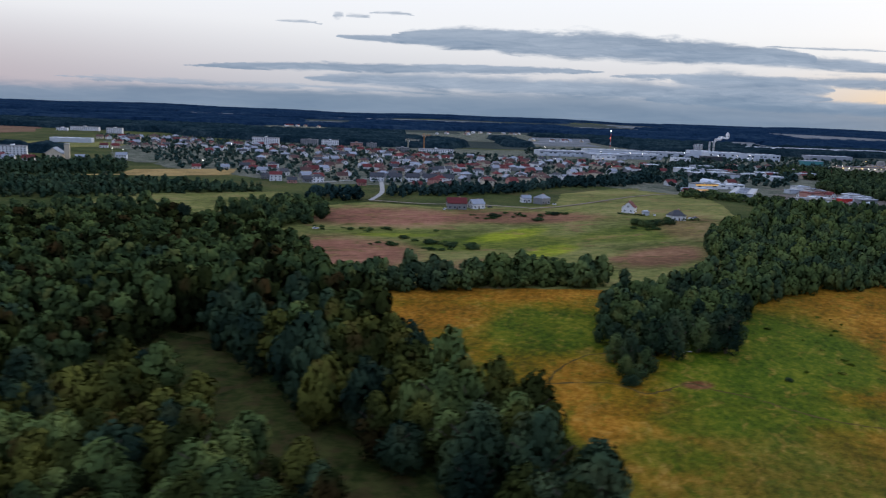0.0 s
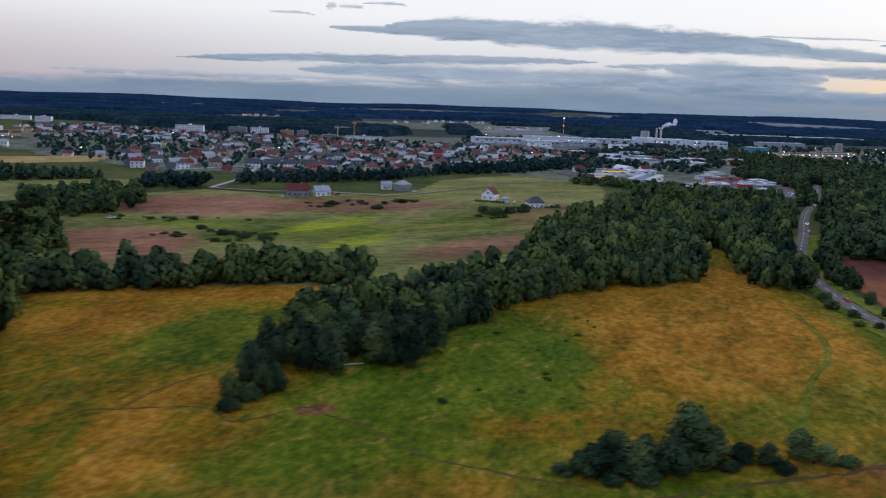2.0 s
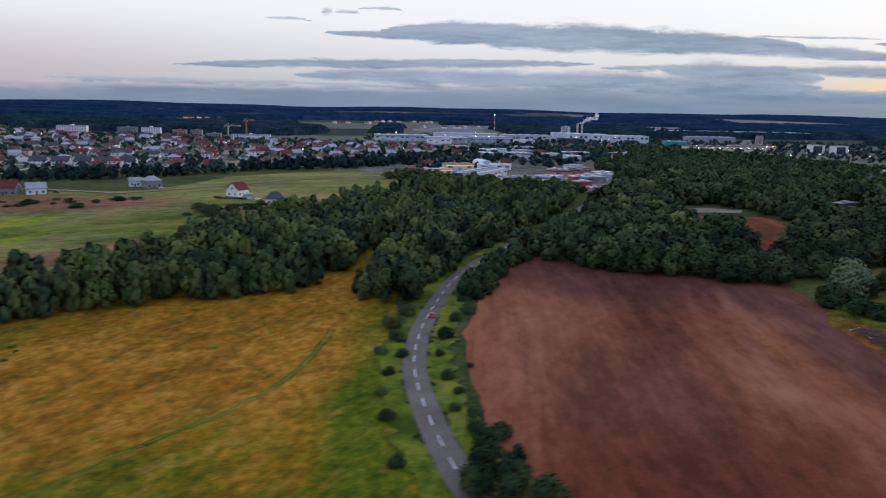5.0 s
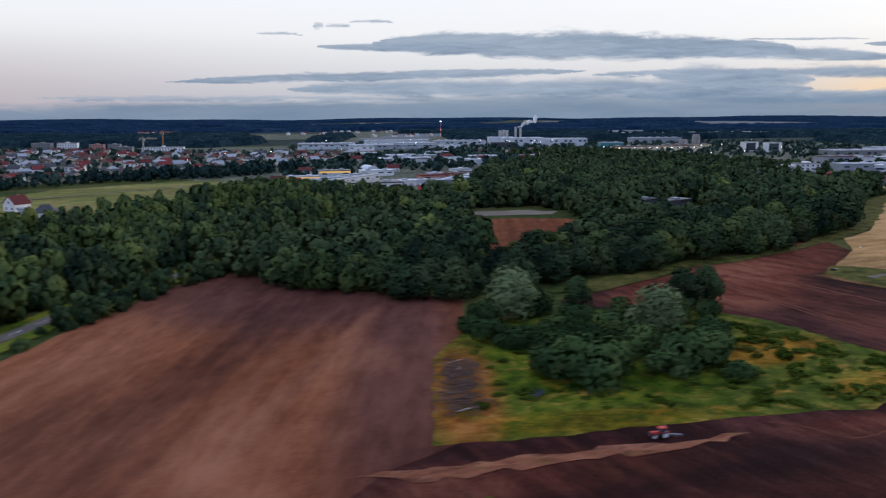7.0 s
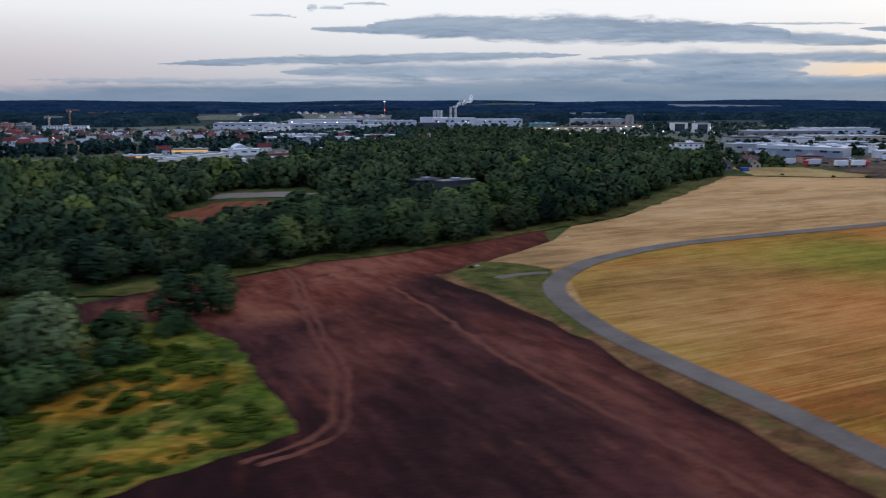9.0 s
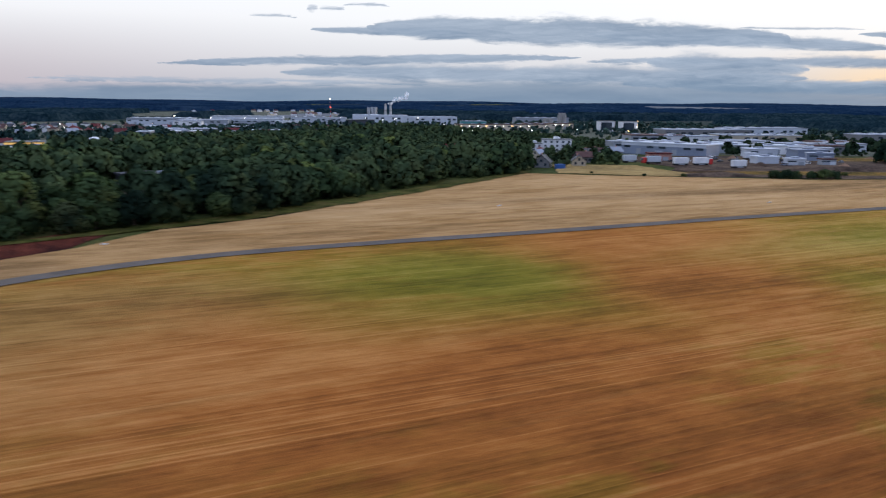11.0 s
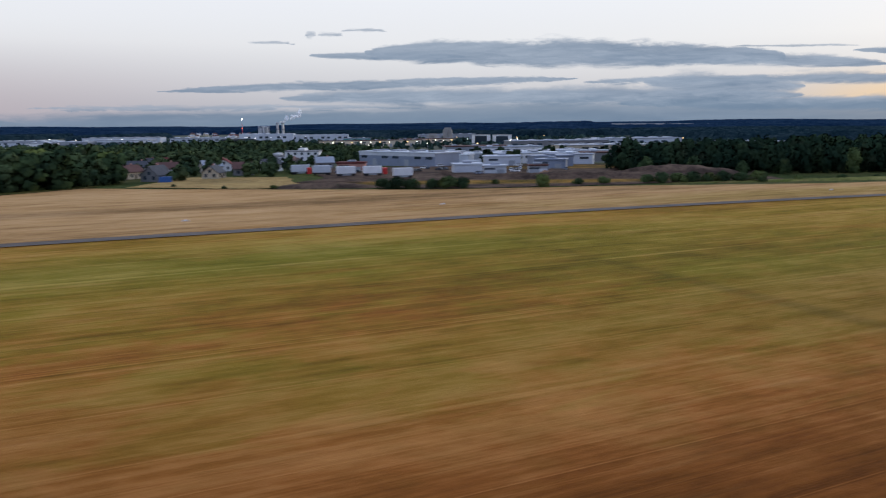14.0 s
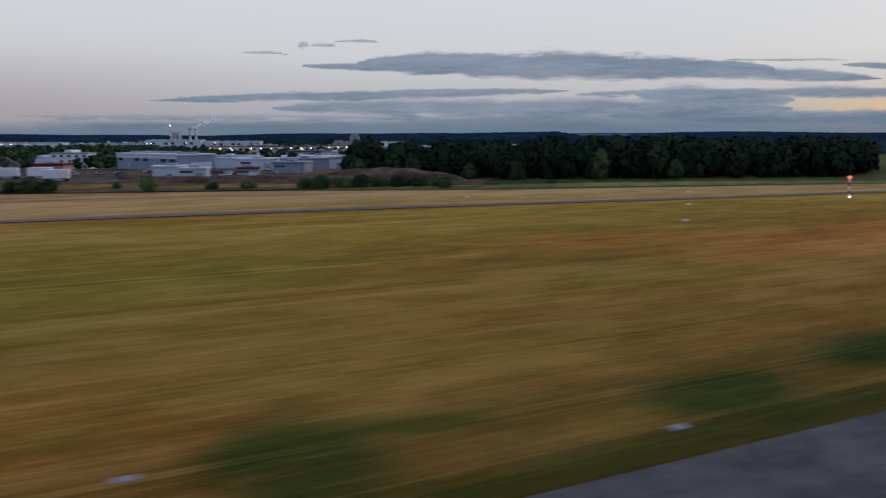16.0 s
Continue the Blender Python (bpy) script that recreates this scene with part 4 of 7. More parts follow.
ROAD = [(222, 20), (204, 80), (192, 120), (184, 148), (180, 178), (181, 200), (185, 222), (191, 245), (203, 272), (220, 303), (243, 346), (275, 397), (322, 484), (366, 574), (420, 680)]
strip("road", ROAD, 1.9, M["asphalt"], 0.16, "grey asphalt country road with a white centre line", "road", base=0.08)
road_ob = bpy.data.objects["road"]
strip("centre_line", ROAD, 0.07, M["marking"], 0.19, parent=road_ob, dash=1, base=0.08)
strip("verge_west", [(x - 3.6, y) for x, y in ROAD[2:10]], 1.6, M["lush"], 0.13, "green roadside grass", "grass", base=0.06, ragged=0.3)
strip("verge_east", [(x + 3.9, y) for x, y in ROAD[2:10]], 2.0, M["verge"], 0.135, "green roadside grass", "grass", base=0.06, ragged=0.3)
strip("track_field", [(60, 381), (80, 394), (102, 418), (141, 464), (172, 492), (200, 505)], 0.9, M["gravel"], 0.16, "pale gravel track to the houses", "track")
strip("track_town", [(-20, 392), (8, 386), (30, 389), (60, 383)], 0.9, M["gravel"], 0.16, "pale gravel track to the houses", "track")
for k, (line, half) in enumerate((([(20, 141), (28, 141), (36, 142.5), (41, 142), (47, 137), (56, 143), (60, 140), (66, 136), (74, 127), (84, 122), (95, 118)], 0.26), ([(28, 141), (30, 147), (33, 152), (40, 160), (47, 162)], 0.2),
                              ([(92, 112), (104, 115), (116, 118.5), (132, 122), (146, 125), (160, 122), (175, 112)], 0.36))):
    strip("path_" + "abc"[k], line, half, M["path_earth"], 0.066, "trodden earth path in the hay meadow", "path", base=0.004 * k, ragged=0.8)
for k in (0, 1):
    strip("wheel_path_" + "ab"[k], [(127 + 0.9 * k, 126), (135 + 0.9 * k, 140), (140.5 + 0.9 * k, 149), (147 + 0.9 * k, 159), (154 + 0.9 * k, 167), (161 + 0.9 * k, 182), (165 + 0.9 * k, 205)], 0.26, M["lush"], 0.072 + 0.004 * k, "green wheel track in the hay meadow", "path", base=0.0, ragged=0.7)
TAXI = [(392, 82), (378, 112), (365, 142), (355, 170), (351.5, 180.5), (347, 192), (343.5, 202), (341.5, 214), (342, 224), (347, 234), (355, 242.5), (370, 252.5), (394, 262), (418, 270.5), (454, 284), (489, 296), (526, 308.5), (575, 322), (622, 332.5), (700, 353), (800, 381), (900, 410)]
strip("taxiway", TAXI, 1.5, M["asphalt"], 0.17, "grey asphalt taxiway curving through the grass", "taxiway", base=0.05)
strip("taxiway_stub", [(342.5, 231.5), (340, 231.2), (337.2, 230.4), (335.2, 228.8)], 0.75, M["asphalt"], 0.15, "short worn asphalt turn-off beside the taxiway", "track", base=0.06, ragged=0.25)
RW = Vector((math.cos(HEADING), math.sin(HEADING), 0))
RN = Vector((-RW.y, RW.x, 0))
rw_edge = Vector((574.14, 239.63, 0))


def on_runway(along, across):
    p = rw_edge + RW * along + RN * across
    return p.x, p.y


strip("runway", [on_runway(-22, -13.5), on_runway(60, -13.5), on_runway(330, -13.5)], 13.5, M["asphalt_new"], 0.18, "dark grey asphalt runway", "runway", base=0.05)
strip("runway_stripe", [on_runway(14, -3.9), on_runway(120, -3.9), on_runway(320, -3.9)], 0.25, M["marking"], 0.21, parent=bpy.data.objects["runway"], base=0.05)
S_BEND = [(303, 240), (306, 231.5), (308.7, 218.3), (312, 203), (314.4, 195.6), (315.0, 188), (315.2, 181), (312.8, 177.6), (309.5, 175.2)]
TRAILS = (S_BEND, [(x + 1.3, y - 0.5) for x, y in S_BEND], [(320, 226), (321.2, 223.4), (326.9, 207.8), (330.6, 196.3), (334.4, 187.5), (337.5, 181), (340.2, 175.2), (345, 164)],
          [(286, 168), (289, 166), (292, 163), (297, 164.6), (302, 166), (308, 165), (313, 162), (322, 155)],
          [(299, 230), (312, 236), (326, 240), (338, 256)], [(303, 226), (309, 228), (316, 231)])
for k, line in enumerate(TRAILS):
    strip("wheel_trail_" + "abcdef"[k], line, (0.30, 0.26, 0.34, 0.14, 0.2, 0.2)[k], M["soil_trail"], DARK_LIFT + 0.016 + 0.003 * k, "paler wheel trail in the ploughed field", "track", base=0.0, ragged=0.5)
strip("town_street", [(-61, 470), (-20, 520), (30, 560), (90, 590), (150, 640)], 1.6, M["concrete"], 0.12, "pale town street", "road")
strip("town_street_b", [(-20, 392), (-16, 430), (-18, 480), (-20, 520)], 1.3, M["concrete"], 0.12, "pale town street", "road")
drape("mall_car_park", [(232, 418), (262, 398), (284, 420), (300, 466), (302, 560), (262, 560), (246, 500), (225, 440)], M["asphalt"], 0.10, "asphalt car park at the shops", "car park", 0.0)
drape("pond", [(263.2, 178.6), (263.8, 180.4), (264.9, 181.2), (265.4, 179.8), (264.6, 178.4)], M["water"], 0.13, "small dark pond under the bushes", "pond", 0.3, 1.5, 33)


# ---------------------------------------------------------------- trees
CUBE = np.array([(x, y, z) for x in (-1, 0, 1) for y in (-1, 0, 1) for z in (-1, 0, 1) if (x, y, z) != (0, 0, 0)], float)
CUBE_AT = {tuple(int(c) for c in v): i for i, v in enumerate(CUBE)}
CUBE_Q = []
for axis in range(3):
    for side in (-1, 1):
        for a in (-1, 0):
            for b in (-1, 0):
                ring = []
                for da, db in ((0, 0), (1, 0), (1, 1), (0, 1)):
                    p = [0, 0, 0]
                    p[axis], p[(axis + 1) % 3], p[(axis + 2) % 3] = side, a + da, b + db
                    ring.append(CUBE_AT[tuple(p)])
                CUBE_Q.append(ring if side > 0 else ring[::-1])
CUBE_Q = np.array(CUBE_Q)
BALL = CUBE / np.linalg.norm(CUBE, axis=1, keepdims=True)


def crown_arrays(seed, lumps, leaves, leaf, tall=1.25, spread=1.0, shape="round", inner=0.16):
    """A crown one metre in radius, its foot at z = 0: boughs of many leaf clumps, with gaps that show the clumps deeper in."""
    rng = np.random.default_rng(seed)
    centres, radii = [], []
    for i in range(lumps):
        if shape == "cone":
            h = (i + 0.5) / lumps
            r = (1 - h) * 0.62 + 0.10
            a = rng.uniform(0, 6.28)
            c = np.array([math.cos(a) * r * 0.55, math.sin(a) * r * 0.55, h * tall * 2.0])
            s = 0.20 + 0.34 * (1 - h)
        else:
            up = ((i + rng.uniform(0.1, 0.9)) / lumps) ** 0.85
            a = i * 2.4 + rng.uniform(-0.7, 0.7)
            reach = math.sqrt(max(0.0, 1 - (2 * up - 0.80) ** 2 * 0.72)) * rng.uniform(0.34, 0.74) * spread
            c = np.array([math.cos(a) * reach, math.sin(a) * reach, 0.26 + up * tall * 1.25])
            s = rng.uniform(0.36, 0.56) * (1.12 - 0.38 * up)
        centres.append(c)
        radii.append(s)
    weight = np.array(radii) ** 2
    share = np.maximum(2, (leaves * weight / weight.sum()).astype(int))
    verts, normals = [], []
    heart = np.array([0, 0, 0.45 * tall + 0.2])
    for c, s, k in zip(centres, radii, share):
        n = rng.normal(size=(k, 3))
        n[:, 2] = n[:, 2] * 0.9 + 0.28
        n /= np.linalg.norm(n, axis=1, keepdims=True)
        deep = rng.random((k, 1)) < inner
        at = c + n * s * np.where(deep, rng.uniform(0.35, 0.75, (k, 1)), rng.uniform(0.88, 1.07, (k, 1))) * np.array([1, 1, 0.92])
        tilt = n + rng.normal(scale=0.19, size=(k, 3))
        tilt /= np.linalg.norm(tilt, axis=1, keepdims=True)
        side = np.cross(tilt, rng.normal(size=(k, 3)))
        side /= np.linalg.norm(side, axis=1, keepdims=True)
        other = np.cross(tilt, side)
        size = leaf * rng.uniform(0.8, 1.65, (k, 1)) * np.where(deep, 1.4, 1.0)
        bend = tilt * size * 0.22
        q = np.stack([at - side * size - other * size * 0.5 - bend, at + side * size * 0.5 - other * size * 0.9, at + side * size * 1.0 + other * size * 0.6 - bend, at - side * size * 0.4 + other * size * 0.9], 1)
        verts.append(q.reshape(-1, 3))
        out_way = at - heart
        out_way /= np.linalg.norm(out_way, axis=1, keepdims=True)
        lit = n * 0.85 + out_way * 0.7 + tilt * 0.12
        normals.append(np.repeat(lit / np.linalg.norm(lit, axis=1, keepdims=True), 4, axis=0))
    verts = np.concatenate(verts)
    return verts, np.arange(len(verts)).reshape(-1, 4), np.concatenate(normals)


def leafy(name, arrays, mat):
    return quad_mesh(name, arrays[0], arrays[1], mat, arrays[2])


def trunk_bmesh(seed, height, radius):
    rng = random.Random(seed)
    bm = bmesh.new()
    tube(bm, (0, 0, -0.3), (rng.uniform(-.1, .1), rng.uniform(-.1, .1), height), radius, radius * 0.45, 7)
    for i in range(4):
        a, h = i * 1.6 + rng.uniform(0, 1), height * rng.uniform(0.5, 0.95)
        tube(bm, (0, 0, h), (math.cos(a) * height * 0.35, math.sin(a) * height * 0.35, h + height * 0.35), radius * 0.4, radius * 0.12, 5)
    return bm


def scatter(poly, gap, seed, holes=()):
    """Points at about that gap inside the polygon, outside the holes."""
    rng = np.random.default_rng(seed)
    xs, ys = [p[0] for p in poly], [p[1] for p in poly]
    X, Y = np.meshgrid(np.arange(min(xs), max(xs), gap), np.arange(min(ys), max(ys), gap))
    X[::2] += gap / 2
    X, Y = X.ravel() + rng.uniform(-.38, .38, X.size) * gap, Y.ravel() + rng.uniform(-.38, .38, X.size) * gap
    keep = inside(poly, X, Y)
    for h in holes:
        keep &= ~inside(h, X, Y)
    return X[keep], Y[keep], rng


def near_line(x, y):
    """The distance from the flight line, on its north side."""
    return abs(-math.sin(HEADING) * x + math.cos(HEADING) * y)


RIDE = [(-52, 168), (-43, 162), (-27, 137), (-12, 116), (1, 101), (14, 84), (6, 74), (-10, 91), (-19, 104), (-33, 122), (-46, 138), (-60, 150)]
GLADE = [(-76, 140), (-60, 140), (-50, 138), (-48, 128), (-70, 124)]
BROWN = [(269, 256), (268, 280), (265, 300), (271, 324), (271, 348), (298, 350), (303, 318), (305, 306), (288, 278), (279, 268), (275, 256)]
SHEDS = [(318, 306), (325, 350), (350, 350), (346, 311)]
ROADWAY = [(174, 140), (176, 205), (180.5, 222), (186, 245), (198, 273), (215, 304.5), (238, 348), (270, 400), (318, 487), (327, 482), (280, 394), (248, 343), (225.5, 300), (208, 268), (196, 242), (188, 212), (186, 140)]
YARD = [(258, 405), (268, 398), (292, 446), (296, 500), (300, 566), (262, 562), (243, 476)]
WOODS = [
    # name, outline, gap, crown radius, height, kind of leaves, holes
    ("forest_west", [(-18, 203), (-8, 176), (1, 152), (6, 139), (14, 126), (20, 112), (24, 97), (25, 82), (26, 66), (-60, 40), (-130, 180), (-205, 330), (-170, 323), (-128, 318), (-100, 330), (-58, 310), (-34, 262), (-24, 225)], 5.2, 3.4, 8.8, "leaf_mixed", (RIDE, GLADE)),
    ("belt_north", [(-20, 210), (20, 218), (45, 228), (58, 225), (64, 236), (46, 239), (18, 229), (-22, 222)], 3.6, 3.0, 7.6, "leaf_dark", ()),
    ("belt_middle", [(43, 143), (48, 142), (52, 157), (60, 160), (74, 164), (81, 182), (90, 193), (103, 211), (113, 221), (131, 229), (152, 232), (164, 256), (168, 282), (180, 286), (176, 262), (168, 246), (167, 226), (178, 221), (185, 238), (198, 268), (215, 300), (235, 340), (246, 362), (228, 376), (208, 384), (190, 384), (172, 370), (158, 346), (146, 336), (131, 324), (120, 300), (112, 270), (108, 252), (92, 234), (76, 215), (60, 212), (50, 185), (45, 168)], 4.4, 2.7, 8.6, "leaf", (ROADWAY, [(176, 350), (186, 366), (206, 362), (200, 346)])),
    ("wood_east", [(208, 263), (229, 243), (242, 235), (256, 227), (268, 230), (284, 237), (296, 241), (308, 250.5), (321, 253), (335, 261), (345, 269), (358, 281), (369, 292), (396, 330), (430, 377), (437, 394), (418, 398), (398, 392), (386, 405), (392, 440), (398, 520), (388, 565), (345, 592), (302, 560), (276, 474), (272, 396), (262, 376), (246, 346), (234, 318), (221, 292)], 5.3, 3.6, 7.8, "leaf", (BROWN, SHEDS, ROADWAY, YARD)),
    ("wood_airfield", [(560, 404), (572, 394), (588, 388), (640, 383), (672, 385), (690, 400), (716, 440), (660, 436), (600, 430), (566, 416)], 4.3, 2.9, 7.8, "needle", ()),
    ("wood_town", [(-245, 440), (-176, 446), (-122, 434), (-84, 426), (-80, 416), (-102, 404), (-143, 378), (-195, 364), (-260, 360)], 4.6, 2.4, 5.6, "needle", ()),
    ("belt_town", [(-172, 326), (-128, 326), (-107, 348), (-80, 340), (-56, 318), (-42, 330), (-34, 346), (-46, 372), (-60, 366), (-96, 344), (-112, 356), (-150, 345)], 5.0, 2.7, 7.0, "leaf", ()),
    ("belt_road", [(191, 214), (196.5, 228), (203, 250), (210, 262), (203, 264), (195, 246), (190, 230)], 3.4, 2.0, 4.6, "leaf", ()),
    ("trees_mall", [(236, 372), (262, 372), (280, 410), (284, 440), (270, 424), (256, 400), (240, 432), (214, 452), (196, 440), (190, 420), (214, 400)], 5.2, 2.5, 4.2, "leaf", ([(232, 352), (238, 350), (282, 425), (276, 430)], YARD)),
    ("trees_shops", [(168, 470), (186, 500), (206, 486), (228, 450), (214, 432), (196, 446)], 5.4, 2.6, 4.4, "leaf", ()),
    ("wood_behind", [(345, 602), (388, 572), (424, 590), (446, 690), (400, 780), (330, 700)], 6.5, 3.0, 7.0, "leaf_dark", ()),
    ("belt_houses", [(-56, 384), (-19, 392), (2, 418), (30, 428), (61, 446), (84, 480), (120, 510), (150, 534), (196, 590), (186, 606), (140, 560), (100, 522), (60, 470), (0, 440), (-50, 412)], 5.6, 2.7, 6.5, "hazed_leaf", ([(-24, 380), (-12, 380), (-10, 450), (-26, 450)],)),
    ("trees_behind_shops", [(185, 520), (215, 545), (245, 600), (276, 560), (330, 640), (420, 740), (400, 800), (300, 830), (230, 760), (190, 640)], 8.6, 2.8, 5.2, "hazed_leaf", ()),
    ("garden_trees", [(-330, 880), (-172, 556), (-106, 510), (-61, 478), (51, 490), (120, 545), (190, 610), (240, 740), (190, 800), (45, 860), (-20, 890), (-152, 930), (-300, 1010), (-400, 1000)], 10.4, 2.0, 4.0, "hazed_leaf", ()),
    ("trees_industry", [(130, 900), (340, 860), (430, 800), (560, 640), (700, 600), (780, 720), (700, 1000), (420, 1080), (160, 1050)], 14.0, 2.6, 4.6, "hazed_leaf", ()),
    ("trees_yards", [(398, 415), (424, 392), (434, 384), (446, 390), (466, 400), (474, 424), (470, 470), (486, 520), (520, 560), (500, 640), (440, 760), (400, 640), (394, 500)], 6.6, 2.6, 5.0, "leaf_dark", ([(440, 440), (478, 440), (484, 486), (444, 492)],)),
    ("trees_halls", [(530, 440), (620, 450), (700, 520), (720, 640), (600, 700), (520, 560)], 10.5, 2.6, 4.6, "leaf_dark", ()),
    ("trees_church", [(-360, 548), (-285, 532), (-262, 534), (-238, 540), (-228, 562), (-206, 556), (-190, 525), (-184, 497), (-215, 472), (-260, 462), (-360, 440)], 5.4, 2.8, 7.0, "needle", ()),
]
HIGH = [leafy("crown", crown_arrays(100 + s, 18, 2100, 0.052, tall), M["leaf"]) for s, tall in enumerate((1.2, 1.35, 1.05, 1.5, 1.25))]


def in_other_leaves(meshes, key):
    out_list = []
    for me in meshes:
        other = me.copy()
        other.materials[0] = M[key]
        out_list.append(other)
    return out_list


HIGH_OF = {"leaf": HIGH, **{k: in_other_leaves(HIGH, k) for k in ("leaf_light", "leaf_dark", "leaf_mixed")}}
TRUNKS = []
for s in range(3):
    me = bpy.data.meshes.new("trunk")
    bm = trunk_bmesh(s, 1.0, 0.055)
    bm.to_mesh(me)
    bm.free()
    me.materials.append(M["bark"])
    TRUNKS.append(me)
MID = [crown_arrays(200 + s, 13, 900, 0.076, tall) for s, tall in enumerate((1.2, 1.35, 1.05, 1.5, 1.25, 1.1))]
LOW = [crown_arrays(300 + s, 10, 420, 0.118, tall) for s, tall in enumerate((1.2, 1.35, 1.05, 1.4, 1.15, 1.5))]
SMALL = [crown_arrays(360 + s, 6, 90, 0.22, tall) for s, tall in enumerate((1.2, 1.35, 1.05, 1.4))]
TINY = [crown_arrays(330 + s, 3, 34, 0.34, tall) for s, tall in enumerate((1.2, 1.4, 1.05, 1.3))]
CONE = [crown_arrays(400 + s, 8, 120, 0.15, 1.35, shape="cone") for s in range(3)]
SPRUCE = CONE + SMALL


def stand(trees, name, models, mat, label, category):
    """Many trees in one mesh: trees past counting."""
    vs, qs, ns, count = [], [], [], 0
    for i, (x, y, r, h, a) in enumerate(trees):
        v, q, n = models[(i * 7 + int(a * 10)) % len(models)]
        top = v[:, 2].max()
        c, s = math.cos(a), math.sin(a)
        p = np.stack([(v[:, 0] * c - v[:, 1] * s) * r + x, (v[:, 0] * s + v[:, 1] * c) * r + y, v[:, 2] * (h * 0.96 / top) - h * 0.02 + ground_z(x, y)], 1)
        vs.append(p)
        qs.append(q + count)
        ns.append(np.stack([n[:, 0] * c - n[:, 1] * s, n[:, 0] * s + n[:, 1] * c, n[:, 2]], 1))
        count += len(v)
    if vs:
        tagged(new(name, quad_mesh(name, np.concatenate(vs), np.concatenate(qs), mat, np.concatenate(ns))), label, category, kind="stuff")


WOOD_TEXT = {
    "forest_west": "dense mixed green forest with brownish crowns", "belt_north": "dark green tree belt between two fields", "belt_middle": "dense green tree belt along the hay meadow",
    "wood_east": "dense green wood beside the ploughland", "wood_airfield": "dark tall pine and spruce wood beside the airfield", "wood_town": "dark young spruce wood below the town",
    "belt_town": "green tree belt at a meadow", "belt_houses": "green trees below the town's houses", "trees_behind_shops": "scattered trees behind the shops",
    "garden_trees": "small garden trees between the town's houses", "trees_industry": "scattered trees between industrial halls", "trees_yards": "dark leafy trees round yards and houses", "wood_behind": "dark trees between the wood and the works", "belt_road": "green trees between the road and the ploughed field", "trees_mall": "green trees before the shops", "trees_halls": "scattered dark trees between halls", "trees_shops": "green trees between the meadow and the shops", "trees_church": "dark tall trees before the church"}
def past_ride(x, y):
    return (x + 52) * 80 + (y - 160) * 62 > 0


def sort_of(x, y, name):
    """Light, dark and common trees stand in groups."""
    v = noise.noise((x * 0.06, y * 0.06, 3.1)) + 0.55 * noise.noise((x * 0.31, y * 0.31, 8.0))
    common = "leaf_mixed" if name == "forest_west" else "leaf"
    if name == "wood_east":
        v -= 0.38 if y > 285 else 0.24
    # haze lift put into leaf choice: paler trees beyond y 165, darker near
    if name == "forest_west":
        v += 0.34 if y > 165 else (-0.12 if past_ride(x, y) else 0.08)
    return "leaf_dark" if v < -0.14 else ("leaf_light" if v > 0.24 else common)


LATE = ("garden_trees", "trees_industry", "trees_yards", "trees_behind_shops", "belt_houses", "trees_church", "trees_halls", "wood_behind", "trees_mall", "trees_shops")
single, masses = [], {}
for k, (name, poly, gap, r, h, leafs, holes) in enumerate(WOODS):
    X, Y, rng = scatter(poly, gap, 500 + k, holes)
    for x, y in zip(X, Y):
        s = rng.uniform(0.66, 1.26)
        tree = (x, y, r * s * rng.uniform(0.9, 1.1), h * s * rng.uniform(0.88, 1.1), rng.uniform(0, 6.28))
        if name == "wood_east" and (262 < x < 284 and y < 262 or 286 < x < 312 and 258 < y < 325 or 318 < x < 346 and 285 < y < 312):      # lower growth before the small field and yards
            tree = (tree[0], tree[1], tree[2] * 0.9, tree[3] * (0.84 if x < 286 else 0.7), tree[4])
        if name == "forest_west" and y > 235:
            tree = (tree[0], tree[1], tree[2], tree[3] * 0.84, tree[4])
        elif name == "belt_north":
            tree = (tree[0], tree[1], tree[2], tree[3] * rng.uniform(0.85, 1.25), tree[4])
        elif name == "forest_west" and past_ride(x, y):      # tall old trees
            tall = 1.45 if y < 190 else 1.15
            tree = (tree[0], tree[1], tree[2] * 1.15, tree[3] * tall, tree[4])
        masses.setdefault(name, []).append(tree)
        if name in ("forest_west", "belt_middle", "wood_east", "belt_north"):
            single.append((near_line(x, y) + (0 if name != "forest_west" else 30), name, tree))
single.sort(key=lambda s: s[0])
chosen = {"forest_west": [], "belt_middle": [], "wood_east": [], "belt_north": []}
for d, name, tree in single[:220]:
    chosen[name].append(tree)
for name, trees in chosen.items():
    for i, (x, y, r, h, a) in enumerate(trees):
        tree = thing("tree", x, y, label=("leafy forest tree with a rounded crown, part of the forest" if name == "forest_west" else "green broad-leaved tree at the edge of a field"), category="tree", group="trees of " + name.replace("_", " "))
        crown = new("crown", HIGH_OF[sort_of(x, y, name)][i % 5])
        crown.parent = tree
        top = 1.25 * 1.35 + 0.6
        crown.matrix_basis = Matrix.LocRotScale((0, 0, 0), Euler((0, 0, a)), (r, r, h * 0.95 / top))
        stem = new("trunk", TRUNKS[i % 3])
        stem.parent = tree
        stem.matrix_basis = Matrix.LocRotScale((0, 0, 0), Euler((0, 0, a)), (h * 0.7, h * 0.7, h * 0.62))
    left = set(trees)
    masses[name] = [t for t in masses[name] if t not in left]
for name, poly, gap, r, h, leafs, holes in WOODS:
    if leafs == "needle" and name not in LATE:
        stand(masses[name], name, LOW + MID[:3] + CONE[:1] if name == "wood_airfield" else SPRUCE, M["needle" if name == "wood_airfield" else "needle_town"], WOOD_TEXT[name], "trees")
    elif name in chosen:
        sorts = {}
        for t in masses[name]:
            sorts.setdefault(sort_of(t[0], t[1], name), []).append(t)
        for key, trees in sorted(sorts.items()):
            for far in (False, True):
